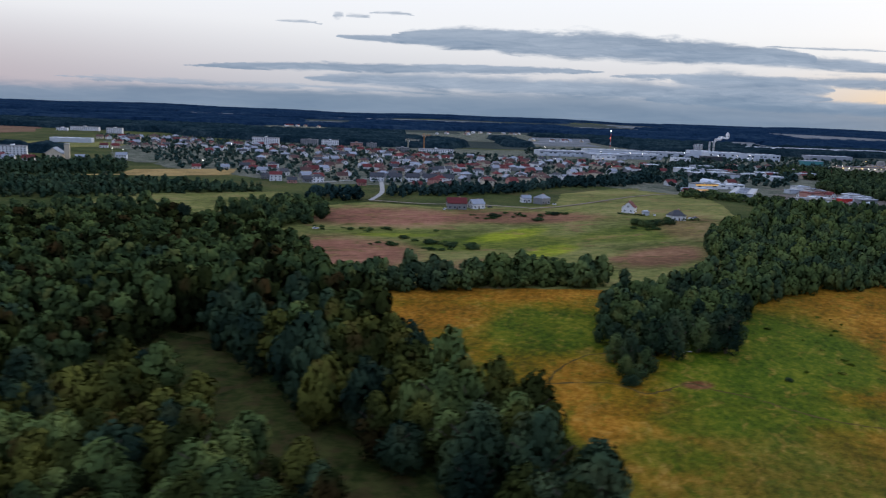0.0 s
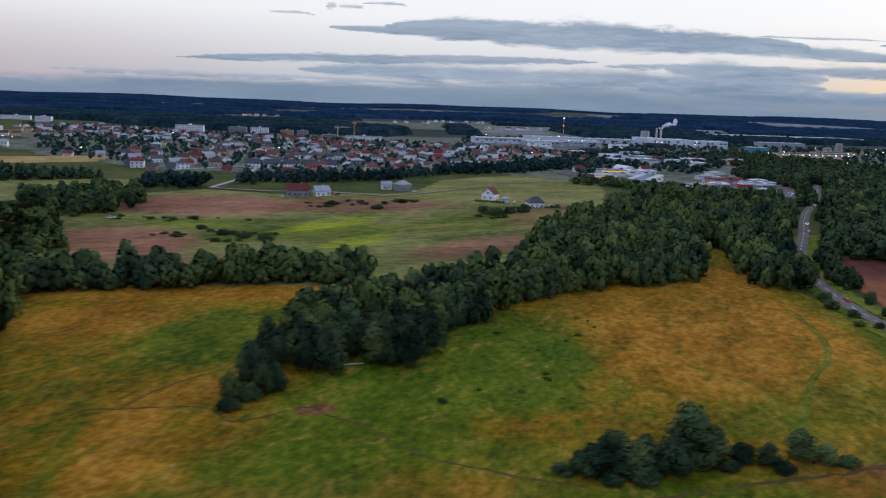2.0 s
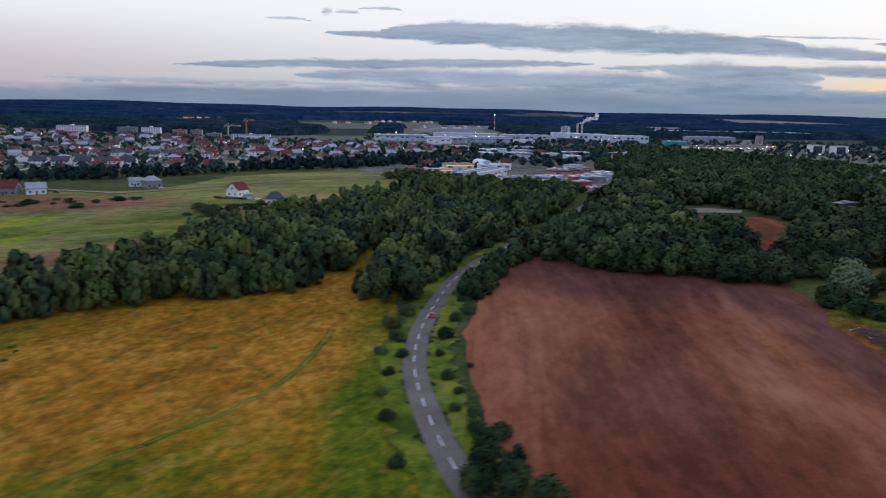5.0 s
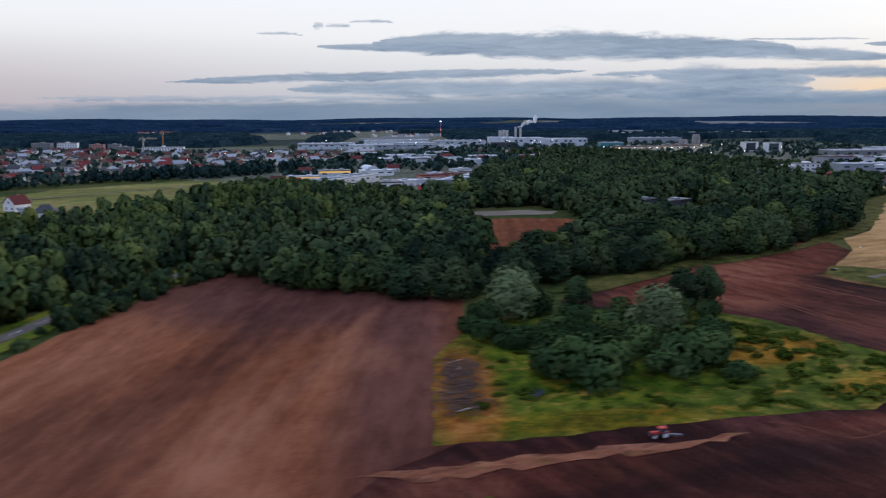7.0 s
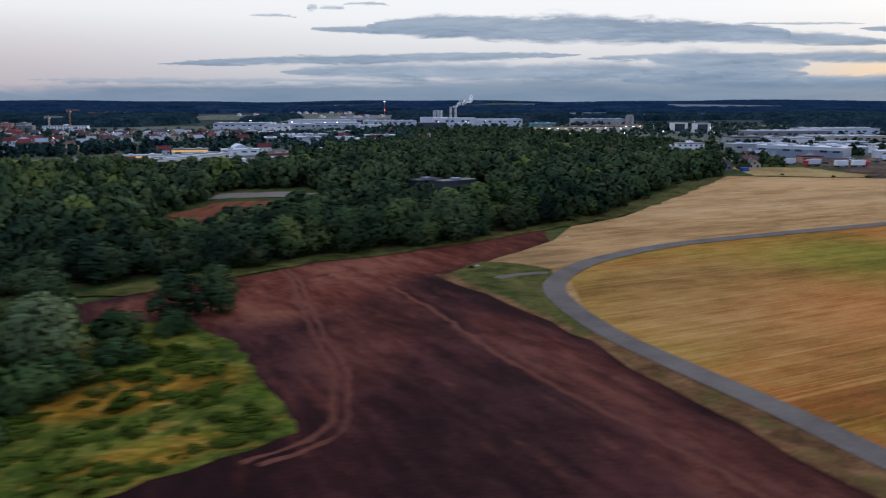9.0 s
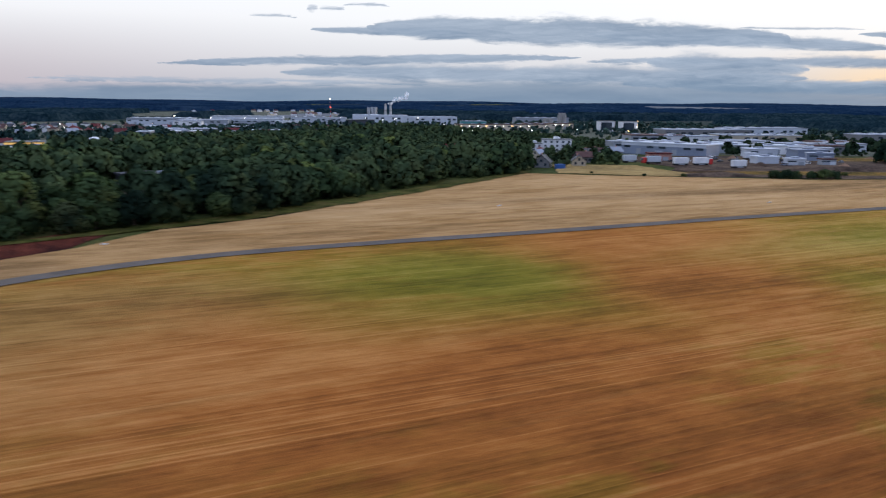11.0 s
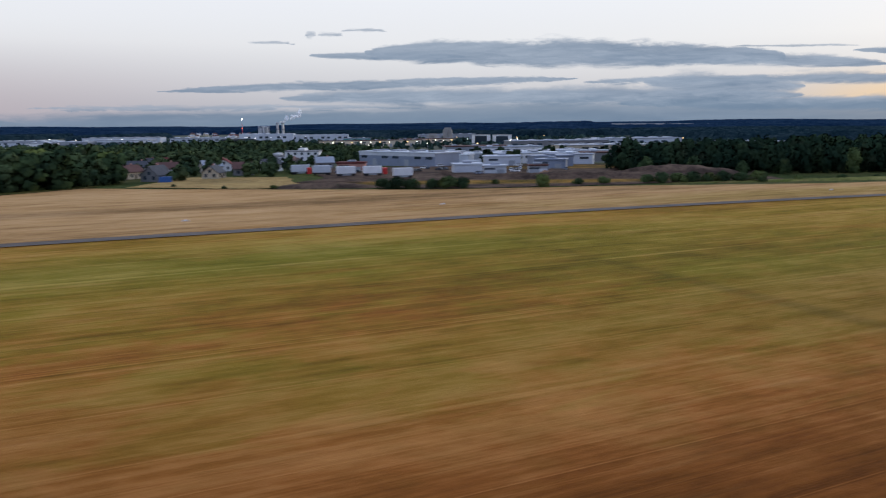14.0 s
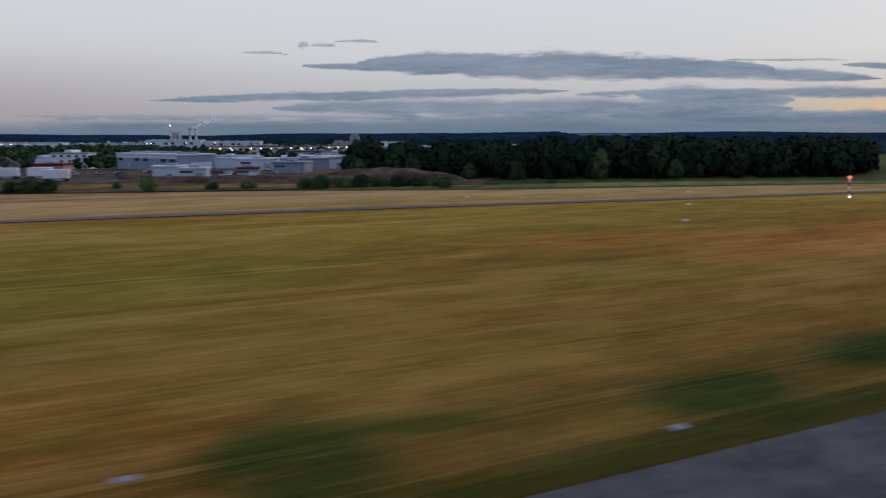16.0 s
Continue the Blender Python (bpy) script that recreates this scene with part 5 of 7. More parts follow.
                stand([t for t in trees if (near_line(t[0], t[1]) > 150) == far], name + {"leaf_light": "_light", "leaf_dark": "_dark"}.get(key, "") + ("_back" if far else ""), LOW if far else MID, M[key], WOOD_TEXT[name] + {"leaf_light": ", pale green trees", "leaf_dark": ", dark trees"}.get(key, ""), "trees")
    elif name not in LATE:
        stand(masses[name], name, LOW, M[leafs], WOOD_TEXT[name], "trees")


# far woods: a canopy that closes up to the horizon, with gaps for fields
VILLAGES = [[(x - 80, y - 320), (x + 80, y - 320), (x + 70, y + 40), (x - 70, y + 40)] for x, y in ((60, 1560), (180, 1700), (-240, 1720), (250, 1360))]


def far_forest(name, x0, x1, y0, y1, step, tall, cover, seed, mat, label, holes=()):
    rng = np.random.default_rng(seed)
    xs, ys = np.arange(x0, x1, step), np.arange(y0, y1, step)
    X, Y = np.meshgrid(xs, ys)
    X = X + rng.uniform(-.35, .35, X.shape) * step
    Y = Y + rng.uniform(-.35, .35, X.shape) * step
    field = np.zeros(X.shape)
    for k in range(14):
        a, f = rng.uniform(0, 6.28), rng.uniform(0.0016, 0.010)
        field += np.sin(f * (X * math.cos(a) * 0.6 + Y * math.sin(a)) + rng.uniform(0, 6.28)) / (1 + 120 * f)
    field = (field - field.mean()) / field.std()
    on = field > cover
    for h in list(holes) + FAR_FIELDS + VILLAGES:
        on &= ~inside(h, X, Y)
    on[0], on[-1], on[:, 0], on[:, -1] = False, False, False, False
    Z = np.where(on, tall * rng.uniform(0.65, 1.15, X.shape), -2.0) + land(X, Y)
    n = len(xs)
    i = np.arange(len(ys) - 1)[:, None] * n + np.arange(n - 1)[None]
    q = np.stack([i, i + 1, i + n + 1, i + n], -1).reshape(-1, 4)
    keep = on.ravel()[q].any(1)
    tagged(new(name, quad_mesh(name, np.stack([X.ravel(), Y.ravel(), Z.ravel()], 1), q[keep], mat)), label, "forest", kind="stuff")


LEFT_TOWN = [(-660, 930), (-480, 930), (-420, 700), (-330, 680), (-160, 700), (-120, 960), (-300, 1060), (-360, 1150), (-500, 1170), (-700, 1200)]
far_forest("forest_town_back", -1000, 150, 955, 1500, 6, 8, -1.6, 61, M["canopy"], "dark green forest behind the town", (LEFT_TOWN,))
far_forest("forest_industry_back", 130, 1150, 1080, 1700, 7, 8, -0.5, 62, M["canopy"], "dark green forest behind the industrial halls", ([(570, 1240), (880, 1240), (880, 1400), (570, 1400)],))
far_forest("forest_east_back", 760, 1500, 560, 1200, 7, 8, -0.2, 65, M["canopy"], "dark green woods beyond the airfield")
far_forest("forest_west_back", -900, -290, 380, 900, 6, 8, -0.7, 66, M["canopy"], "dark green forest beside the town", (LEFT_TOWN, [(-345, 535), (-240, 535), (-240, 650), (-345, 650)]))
far_forest("forest_far", -1900, 2600, 1490, 2910, 15, 9, -1.0, 63, M["hazed_pine"], "dark forest far off, blue distance haze in its colour")
far_forest("forest_horizon", -3300, 4300, 2890, 4900, 32, 9, -1.3, 64, M["hazed_pine"], "dark forest on the horizon, blue distance haze in its colour")


BUILT = []          # centre, half length, half depth and turn of each building


def free(x, y, r):
    """Whether a crown of that radius stands clear of every building."""
    for bx, by, hw, hd, turn in BUILT:
        dx, dy = x - bx, y - by
        if abs(dx) + abs(dy) < hw + hd + 2 * r:
            a = radians(turn)
            u, v = dx * math.cos(a) + dy * math.sin(a), dy * math.cos(a) - dx * math.sin(a)
            if abs(u) < hw + r and abs(v) < hd + r:
                return False
    return True


# ---------------------------------------------------------------- shrubs and single trees
BUSH = [crown_arrays(700 + s, 13, 1300, 0.050, 0.62, 1.05) for s in range(4)]
CLUMP = [crown_arrays(740 + s, 6, 150, 0.12, 0.62, 1.05) for s in range(4)]
BUSH_ME = {k: [leafy("leaves", b, M[k]) for b in (CLUMP if k == "weed" else BUSH)] for k in ("shrub", "willow", "leaf", "weed")}
WILLOW_ME = [leafy("crown", crown_arrays(720 + s, 24, 3600, 0.036, 1.1, 0.95), M["willow"]) for s in range(2)]


def shrub(x, y, r, h, i, leafs="shrub", label="rounded green shrub", group=""):
    ob = thing("shrub", x, y, label=label, category="shrub", group=group)
    leaves = new("foliage", BUSH_ME[leafs][i % 4])
    leaves.parent = ob
    top = 1.15
    leaves.matrix_basis = Matrix.LocRotScale((0, 0, -h * 0.16), Euler((0, 0, i * 2.1)), (r, r, h / top))
    stems = new("stem", TRUNKS[i % 3])
    stems.parent = ob
    stems.matrix_basis = Matrix.LocRotScale((0, 0, 0), Euler((0, 0, i)), (h * 0.5, h * 0.5, h * 0.45))
    return ob


def lone_tree(x, y, r, h, i, leafs="leaf", label="dark green broad-leaved tree in the open", group=""):
    ob = thing("tree", x, y, label=label, category="tree", group=group)
    crown = new("crown", (WILLOW_ME[i % 2] if leafs == "willow" else HIGH[i % 5]))
    crown.parent = ob
    crown.matrix_basis = Matrix.LocRotScale((0, 0, -h * 0.04), Euler((0, 0, i * 1.7)), (r, r, h * 0.98 / 2.05))
    stem = new("trunk", TRUNKS[i % 3])
    stem.parent = ob
    stem.matrix_basis = Matrix.LocRotScale((0, 0, 0), Euler((0, 0, i)), (h * 0.7, h * 0.7, h * 0.6))
    return ob


lone_tree(16.5, 82, 4.0, 12.5, 1, "willow", "pale grey-green tree at the corner of the forest")
# the hollow with willows
lone_tree(266.5, 213.5, 4.6, 9.4, 0, "willow", "pale grey-green willow in the weedy hollow")
lone_tree(285.3, 200, 4.4, 8.6, 1, "willow", "pale grey-green willow in the weedy hollow")
lone_tree(278.3, 219.5, 2.5, 6.0, 2, "leaf", "small dark round tree behind the willows")
lone_tree(294.5, 214.5, 3.4, 5.8, 3, "leaf", "dark tree at the edge of the hollow")
lone_tree(299, 216, 2.9, 6.4, 4, "leaf", "tall dark tree at the edge of the hollow")
for i, (x, y, r, h) in enumerate(((262, 201, 3.4, 3.6), (266, 198, 3.4, 3.2), (271, 201, 3.4, 3.4), (275, 196, 3.2, 3.4), (270, 193, 3.6, 3.6), (271, 184, 5.4, 5.4), (267.5, 187, 3.8, 3.8), (275, 187, 3.6, 3.6), (281, 193, 3.6, 3.8), (279, 200, 3.6, 3.6),
                                  (285, 186, 5.0, 5.0), (288.5, 189, 3.6, 3.8), (281, 184, 3.2, 3.2), (290, 193, 3.2, 3.2), (289, 181, 2.2, 2.0), (293, 199, 2.8, 2.6), (259.5, 207, 2.6, 2.8), (290, 207, 3.0, 3.6), (275, 207, 3.2, 3.6), (262, 211, 3.0, 4.0), (283, 210, 2.8, 3.4), (271, 215, 2.8, 4.4), (296, 208, 2.4, 2.6))):
    shrub(x, y, r, h, i, "shrub", "dense rounded willow shrub in the hollow", "shrubs of the hollow")
rng = random.Random(3)
weeds = []
for i in range(1500):
    x, y = rng.uniform(256, 312), rng.uniform(169, 211)
    if inside([(256, 170), (300, 171.5), (311, 180), (307, 190), (301, 204), (295, 210), (286, 208), (262, 208), (257, 196)], x, y) and (x > 284 or i % 4 == 0):
        r = rng.uniform(0.35, 1.0) if i % 9 else rng.uniform(1.1, 1.7)
        if noise.noise((x * 0.22, y * 0.22, 2.0)) > -0.05:
            weeds.append((x, y, r, r * rng.uniform(0.4, 0.8), rng.uniform(0, 6.28)))
stand(weeds, "weed_clumps", CLUMP, M["weed"], "low green weed clumps in the hollow", "weeds")
# the clump in the hay meadow
for i, (x, y, r, h) in enumerate(((97, 122, 2.8, 4.6), (100.5, 123, 3.4, 5.6), (104.5, 123.5, 3.0, 5.8), (111.5, 125.5, 3.8, 7.8), (108, 122, 2.8, 5.4), (103, 120.5, 2.6, 4.2), (114.5, 124.5, 2.6, 5.6), (119, 125.5, 2.0, 3.6), (122.5, 124.5, 1.8, 3.0), (128, 126.5, 2.4, 4.6), (131, 125, 1.8, 3.2))):
    lone_tree(x, y, r, h, i, "leaf", "dark green tree of a clump in the hay meadow", "clump in the hay meadow")
for i, (x, y) in enumerate(((93, 122), (116.5, 123), (124, 122.5), (134, 124), (99, 119), (104, 119.5))):
    shrub(x, y, 1.7, 1.6, i, "leaf", "dark low bush beside a clump of trees")
# roadside shrubs
for i, (x, y, r, h) in enumerate(((177, 197, 1.6, 2.2), (176, 163, 1.2, 1.6), (184.8, 177, 1.2, 1.7), (185.5, 197, 1.6, 2.4), (185, 165, 1.0, 1.3), (188, 153, 1.8, 3.2), (185.6, 143, 2.2, 3.6), (188.5, 137, 2.0, 3.4), (191, 149, 1.2, 2.6), (184, 188, 0.9, 1.2),
                                  (193, 231, 1.8, 2.6), (198, 237, 1.8, 2.8), (176, 205, 2.0, 2.6), (178, 188, 1.2, 1.6), (188, 208, 1.4, 1.9), (186, 171, 0.9, 1.2), (190, 222, 1.1, 1.5), (179, 213, 1.8, 2.2), (196, 128, 1.6, 2.4), (192, 133, 1.6, 2.6), (176, 180, 1.2, 1.4), (187, 158, 1.3, 2.0), (183.5, 129, 1.8, 3.0), (189.5, 143, 2.4, 3.8), (187, 148, 2.0, 3.0), (190, 156, 1.6, 2.2), (193, 140, 2.2, 3.2), (187.5, 163, 1.2, 1.6), (188.5, 182, 0.7, 0.9), (191, 213, 1.5, 2.0), (175, 172, 1.0, 1.2), (174.5, 190, 1.3, 1.6), (177.5, 150, 1.2, 1.5), (194, 224, 1.3, 1.8), (201, 243, 1.6, 2.4))):
    shrub(x, y, r, h, i, "leaf", "dark green roadside shrub", "roadside shrubs")
# meadow shrubs
rng = random.Random(5)
for i in range(26):
    x, y = rng.uniform(84, 124), rng.uniform(138, 200)
    if inside([(70, 150), (84, 170), (92, 188), (112, 210), (118, 196), (110, 180), (118, 160), (100, 145), (84, 136)], x, y):
        shrub(x, y, rng.uniform(0.5, 1.1), rng.uniform(0.3, 0.6), i, "weed", "low dark shrub in the meadow", "shrubs in the meadow")
for i, (x, y, r, h) in enumerate(((78, 146, 0.9, 0.9), (44.5, 141.5, 2.0, 2.2), (47, 146, 2.2, 3.0), (50, 150, 2.4, 4.0), (8, 296, 3.0, 2.2), (16, 292, 3.0, 2.0), (24, 288, 3.4, 2.4), (-2, 306, 2.5, 1.6), (60, 352, 3.0, 1.8), (40, 358, 3.4, 1.6), (70, 366, 2.6, 1.8), (52, 268, 2.2, 1.6), (105, 348, 3.4, 3.6), (110, 346, 3.4, 3.2), (116, 350, 3.0, 2.6), (122, 352, 3.0, 2.4), (124, 362, 2.2, 2.0))):
    shrub(x, y, r, h, i, "leaf", "dark green bush in the open field")
rng = random.Random(15)
bushes = []
for cx, cy, n_of, wide in ((14, 298, 16, 7), (-9, 293, 8, 5), (12, 284, 8, 4), (46, 360, 12, 8), (70, 369, 6, 4), (-28, 321, 7, 6), (-6, 322, 9, 9), (108, 341, 6, 4), (36, 354, 7, 5)):
    for i in range(n_of):
        r = rng.uniform(0.8, 2.2)
        bushes.append((cx + rng.gauss(0, wide), cy + rng.gauss(0, wide * 0.35), r, r * rng.uniform(0.35, 0.7), rng.uniform(0, 6.28)))
stand(bushes, "fallow_bushes", CLUMP, M["shrub"], "low overgrown bushes in the fallow field", "bushes")
for i in range(15):
    shrub(116 + i * 1.7, 358.5 + 0.35 * i + rng.uniform(-0.4, 0.4), rng.uniform(0.7, 1.1), rng.uniform(0.8, 1.3), i, "leaf", "clipped dark hedge bush round a house plot", "hedge of the house plots")
for i in range(9):
    shrub(104 + i * 1.5, 375 - 0.3 * i + rng.uniform(-0.4, 0.4), rng.uniform(0.6, 1.0), rng.uniform(0.6, 1.1), i, "leaf", "clipped dark hedge bush round a house plot", "hedge of the house plots")
for i, (x, y, r, h) in enumerate(((566, 391, 2.4, 5.0), (578, 389, 2.2, 4.6), (600, 385, 2.0, 5.2), (618, 384, 2.2, 6.0), (634, 382.5, 1.8, 4.4), (590, 387, 1.8, 3.8))):
    lone_tree(x, y, r, h, i, "leaf", "lighter green tree before the dark pine wood")
# bushes north of the taxiway
for i, (x, y, r, h) in enumerate(((498, 358, 2.2, 2.4), (501, 357.5, 2.4, 2.6), (504, 358, 2.0, 2.2), (508.5, 357.5, 1.8, 2.2), (511.5, 357, 2.4, 2.9), (514.5, 357, 1.8, 2.4), (531.5, 356, 1.7, 3.0), (523, 366, 1.0, 1.2), (541, 362, 1.4, 1.5), (547, 363, 1.6, 1.6),
                                  (557, 363.5, 1.8, 2.0), (560, 363, 2.2, 2.6), (564, 363, 2.2, 2.3), (567.5, 363, 2.2, 2.5), (571, 362.5, 2.0, 2.2), (574.5, 362.5, 2.2, 2.6), (578, 362, 2.0, 2.4), (582, 362, 2.2, 2.5), (592, 363, 1.2, 1.2), (603, 364, 1.2, 1.3), (612, 365, 1.0, 1.0),
                                  (488, 362, 0.9, 0.9), (463, 364, 0.7, 0.8), (450, 372, 0.7, 0.7), (474, 363, 0.9, 0.9), (334, 273, 1.8, 2.4), (335, 262, 1.2, 1.4), (332, 236, 0.6, 0.6))):
    shrub(x, y, r, h, i, "leaf", "dark green bush on the airfield's edge", "bushes on the airfield's edge")


# ---------------------------------------------------------------- houses
def gable_house(name, wide, deep, eaves, ridge, wall, roof, storeys=1, label="", group="", hip=False, lit=False, mats=("glass", "white")):
    """A house with its long side along x; the roof's ridge runs along x."""
    ob = tagged(new(name), label, "house", group)
    hw, hd = wide / 2, deep / 2
    bm = bmesh.new()
    if hip:
        box(bm, -hw, hw, -hd, hd, -0.3, eaves)
    else:
        outline = [(-hd, -0.3), (hd, -0.3), (hd, eaves), (0, ridge - 0.12), (-hd, eaves)]
        prism(bm, outline, -hw, hw)
        bmesh.ops.rotate(bm, verts=bm.verts, cent=(0, 0, 0), matrix=Matrix.Rotation(radians(90), 3, "Z"))
    part("wall", bm, M[wall], ob)
    over, thick = 0.3, 0.14
    bm = bmesh.new()
    if hip:
        a = [bm.verts.new(p) for p in ((-hw - over, -hd - over, eaves - .05), (hw + over, -hd - over, eaves - .05), (hw + over, hd + over, eaves - .05), (-hw - over, hd + over, eaves - .05))]
        r = [bm.verts.new(p) for p in ((-hw * 0.35, 0, ridge), (hw * 0.35, 0, ridge))]
        for f in ((a[0], a[1], r[1], r[0]), (a[2], a[3], r[0], r[1]), (a[1], a[2], r[1]), (a[3], a[0], r[0]), (a[3], a[2], a[1], a[0])):
            bm.faces.new(f)
    else:
        drop = (ridge - eaves) / hd * over
        for s in (-1, 1):
            low, high = (s * (hd + over), eaves - drop), (0, ridge)
            vs = []
            for x in (-hw - over, hw + over):
                for (y, z) in (low, high):
                    for dz in (0, thick):
                        vs.append(bm.verts.new((x, y, z + dz)))
            for f in ((0, 1, 3, 2), (4, 6, 7, 5), (0, 4, 5, 1), (2, 3, 7, 6), (1, 5, 7, 3), (0, 2, 6, 4)):
                bm.faces.new([vs[k] for k in f])
        bmesh.ops.recalc_face_normals(bm, faces=bm.faces)
    part("roof", bm, M[roof], ob)
    part("chimney", block(hw * 0.3, hw * 0.3 + 0.45, 0.3, 0.75, eaves, ridge + 0.5, 0.03), M["brickwall"], ob)
    part("door", block(-0.32, 0.32, -hd - 0.05, -hd + 0.05, 0, 1.3), M["bark"], ob)
    count = 0 if "far village" in group else max(2, int(wide / 2.0))
    for s in range(storeys):
        z = 0.55 + s * 1.65
        for k in range(count):
            x = -hw + wide * (k + 0.5) / count
            if s == 0 and abs(x) < 0.8:
                continue
            for side in ((-1,) if group else (-1, 1)):
                y = side * hd
                part("window", block(x - 0.4, x + 0.4, y - 0.04, y + 0.04, z, z + 0.85), M["lit_window" if lit and k == 0 else "glass"], ob)
    if not hip:
        for side in (-1, 1):
            part("window", block(side * hw - 0.04, side * hw + 0.04, -0.4, 0.4, eaves + 0.05, eaves + 0.85), M["glass"], ob)
            for y in (() if group else (-hd * 0.5, hd * 0.5)):
                part("window", block(side * hw - 0.04, side * hw + 0.04, y - 0.35, y + 0.35, 0.55, 1.4), M["glass"], ob)
    return ob


def put_at(ob, x, y, turn=0.0, z=None):
    BUILT.append((x, y, 4.0, 3.4, turn))
    ob.matrix_world = pose(x, y, ground_z(x, y) if z is None else z, 0, 0, turn)
    return ob


put_at(gable_house("house", 6.4, 6.2, 2.7, 5.4, "white", "roof_red", 1, "white plastered house with a red tiled gable roof in the field"), 111, 382, 62)
put_at(gable_house("house", 7.2, 6.0, 2.2, 4.8, "white", "roof_dark", 1, "white bungalow with a dark hipped roof and hedge", hip=True), 129, 364, 12)
put_at(gable_house("house", 9.5, 6.0, 3.0, 5.4, "greywall", "roof_red", 1, "grey unfinished house with a red roof"), 23, 376, 4)
put_at(gable_house("house", 7.0, 5.0, 2.4, 4.4, "white", "roof_pale", 1, "white house with a pale roof under construction"), 33, 379, 30)
put_at(gable_house("house", 6.6, 6.0, 3.2, 5.0, "greywall", "roof_pale", 1, "grey house with a pale sheet roof", hip=True), 70, 404, 40)
put_at(gable_house("house", 5.0, 4.0, 2.4, 3.8, "white", "roof_pale", 1, "small white house with a pale roof"), 62, 408, 10)
put_at(gable_house("house", 7.4, 6.0, 4.0, 5.6, "white", "roof_red", 2, "tall white house with a red roof below the town"), -84, 482, 10)

KINDS = []
for wall, roof, text, n in (("white", "roof_red", "white house with a red tiled gable roof", 3), ("cream", "roof_brown", "cream house with a brown tiled gable roof", 6), ("white", "roof_dark", "white house with a dark gable roof", 6),
                            ("greywall", "roof_pale", "grey house with a pale sheet roof", 4), ("white", "roof_pale", "white house with a pale grey roof", 3), ("cream", "roof_red", "cream house with a red tiled roof", 3), ("brickwall", "roof_red", "pink brick house with a red roof", 2)):
    ob = gable_house("house", 7.0, 5.6, 2.6, 4.6, wall, roof, 1, text + " in the town", "houses of the town", lit=False)
    KINDS.append((ob, n))
    ob = gable_house("house", 7.4, 6.0, 3.4, 4.9, wall, roof, 2, text + " in the town", "houses of the town", hip=True)
    KINDS.append((ob, max(1, n // 2)))
town = [(-396, 982), (-292, 742), (-220, 735), (-158, 700), (-146, 600), (-106, 512), (-62, 480), (51, 492), (110, 540), (180, 615), (232, 735), (190, 785), (45, 830), (-20, 858), (-152, 870), (-286, 990)]
hx, hy, rng2 = scatter(town, 12.0, 77, ([(-150, 600), (-90, 580), (-70, 620), (-110, 660)], [(-185, 885), (-140, 885), (-140, 915), (-185, 915)], [(-14, 800), (70, 800), (70, 860), (-14, 860)]))
bag = [ob for ob, n in KINDS for k in range(n)]
used = set()
order = rng2.permutation(len(hx))[:300]
for j in order:
    x, y = hx[j], hy[j]
    ob = bag[int(rng2.integers(len(bag)))]
    turn = float(rng2.choice([20, 110, 35, 125, 5])) + float(rng2.uniform(-6, 6))
    if ob.name in used:
        copy_thing(ob, pose(x, y, ground_z(x, y), 0, 0, turn))
        BUILT.append((x, y, 3.6, 3.0, turn))
    else:
        used.add(ob.name)
        put_at(ob, x, y, turn)
for ob, n in KINDS:
    if ob.name not in used:
        put_at(ob, rng2.uniform(-40, 60), rng2.uniform(600, 700), 15)
# a row of dark-roofed terraces, scattered farmsteads and yard houses
for k in range(5):
    put_at(gable_house("house", 9.0, 6.0, 3.0, 5.4, "white", "roof_dark", 2, "white terrace house with a dark roof", "terrace houses"), -22 + k * 11.5, 503 + k * 1.5, 4)
for k, (x, y, turn, wall, roof) in enumerate(((-150, 545, 10, "white", "roof_red"), (-132, 552, 20, "white", "roof_pale"), (-112, 552, 0, "white", "roof_red"), (-100, 560, 14, "white", "roof_red"), (-64, 478, 20, "greywall", "roof_dark"), (-72, 470, 5, "brickwall", "roof_dark"), (-30, 470, 8, "brickwall", "roof_red"), (4, 470, 8, "cream", "roof_red"), (-92, 492, 10, "greywall", "roof_dark"), (24, 478, 30, "brickwall", "roof_brown"),
                                              (421, 475, 10, "white", "roof_red"), (430, 404, 60, "cream", "roof_brown"), (436, 418, 15, "white", "roof_brown"), (446, 428, 30, "cream", "roof_pale"), (458, 414, 12, "greywall", "roof_brown"), (463, 432, 35, "white", "roof_dark"), (448, 438, 95, "white", "roof_red"), (470, 440, 110, "greywall", "roof_brown"), (424, 430, 5, "white", "roof_dark"), (478, 446, 12, "greywall", "roof_pale"), (262, 502, 20, "white", "roof_red"), (272, 506, 20, "cream", "roof_red"), (280, 500, 110, "white", "roof_red"), (196, 498, 20, "cream", "roof_red"), (330, 560, 20, "white", "roof_pale"), (420, 455, 20, "cream", "roof_dark"), (412, 470, 15, "white", "roof_red"))):
    put_at(gable_house("house", 5.6, 4.6, 2.0, 3.6, wall, roof, 1, {"roof_red": "small house with a red tiled roof and yard", "roof_pale": "small house with a pale sheet roof and yard", "roof_dark": "small house with a dark roof and yard", "roof_brown": "small house with a brown roof and yard"}[roof], lit=False), x, y, turn)
put_at(gable_house("house", 6.0, 5.0, 1.7, 3.9, "greywall", "roof_dark", 1, "low grey house with a steep dark roof in an overgrown yard"), 440, 394, 70)
put_at(gable_house("house", 5.4, 4.4, 1.7, 3.4, "cream", "roof_dark", 1, "low cream house with a dark roof in an overgrown yard"), 453, 400, 80)


# ---------------------------------------------------------------- halls, blocks and works
def hall(x, y, wide, deep, high, wall, roof, turn=0.0, label="", bays=0, lamps=0, dock=None, name="industrial_hall", z=None):
    """A long hall: clad walls in bays, a parapet roof with skylights, doors and windows."""
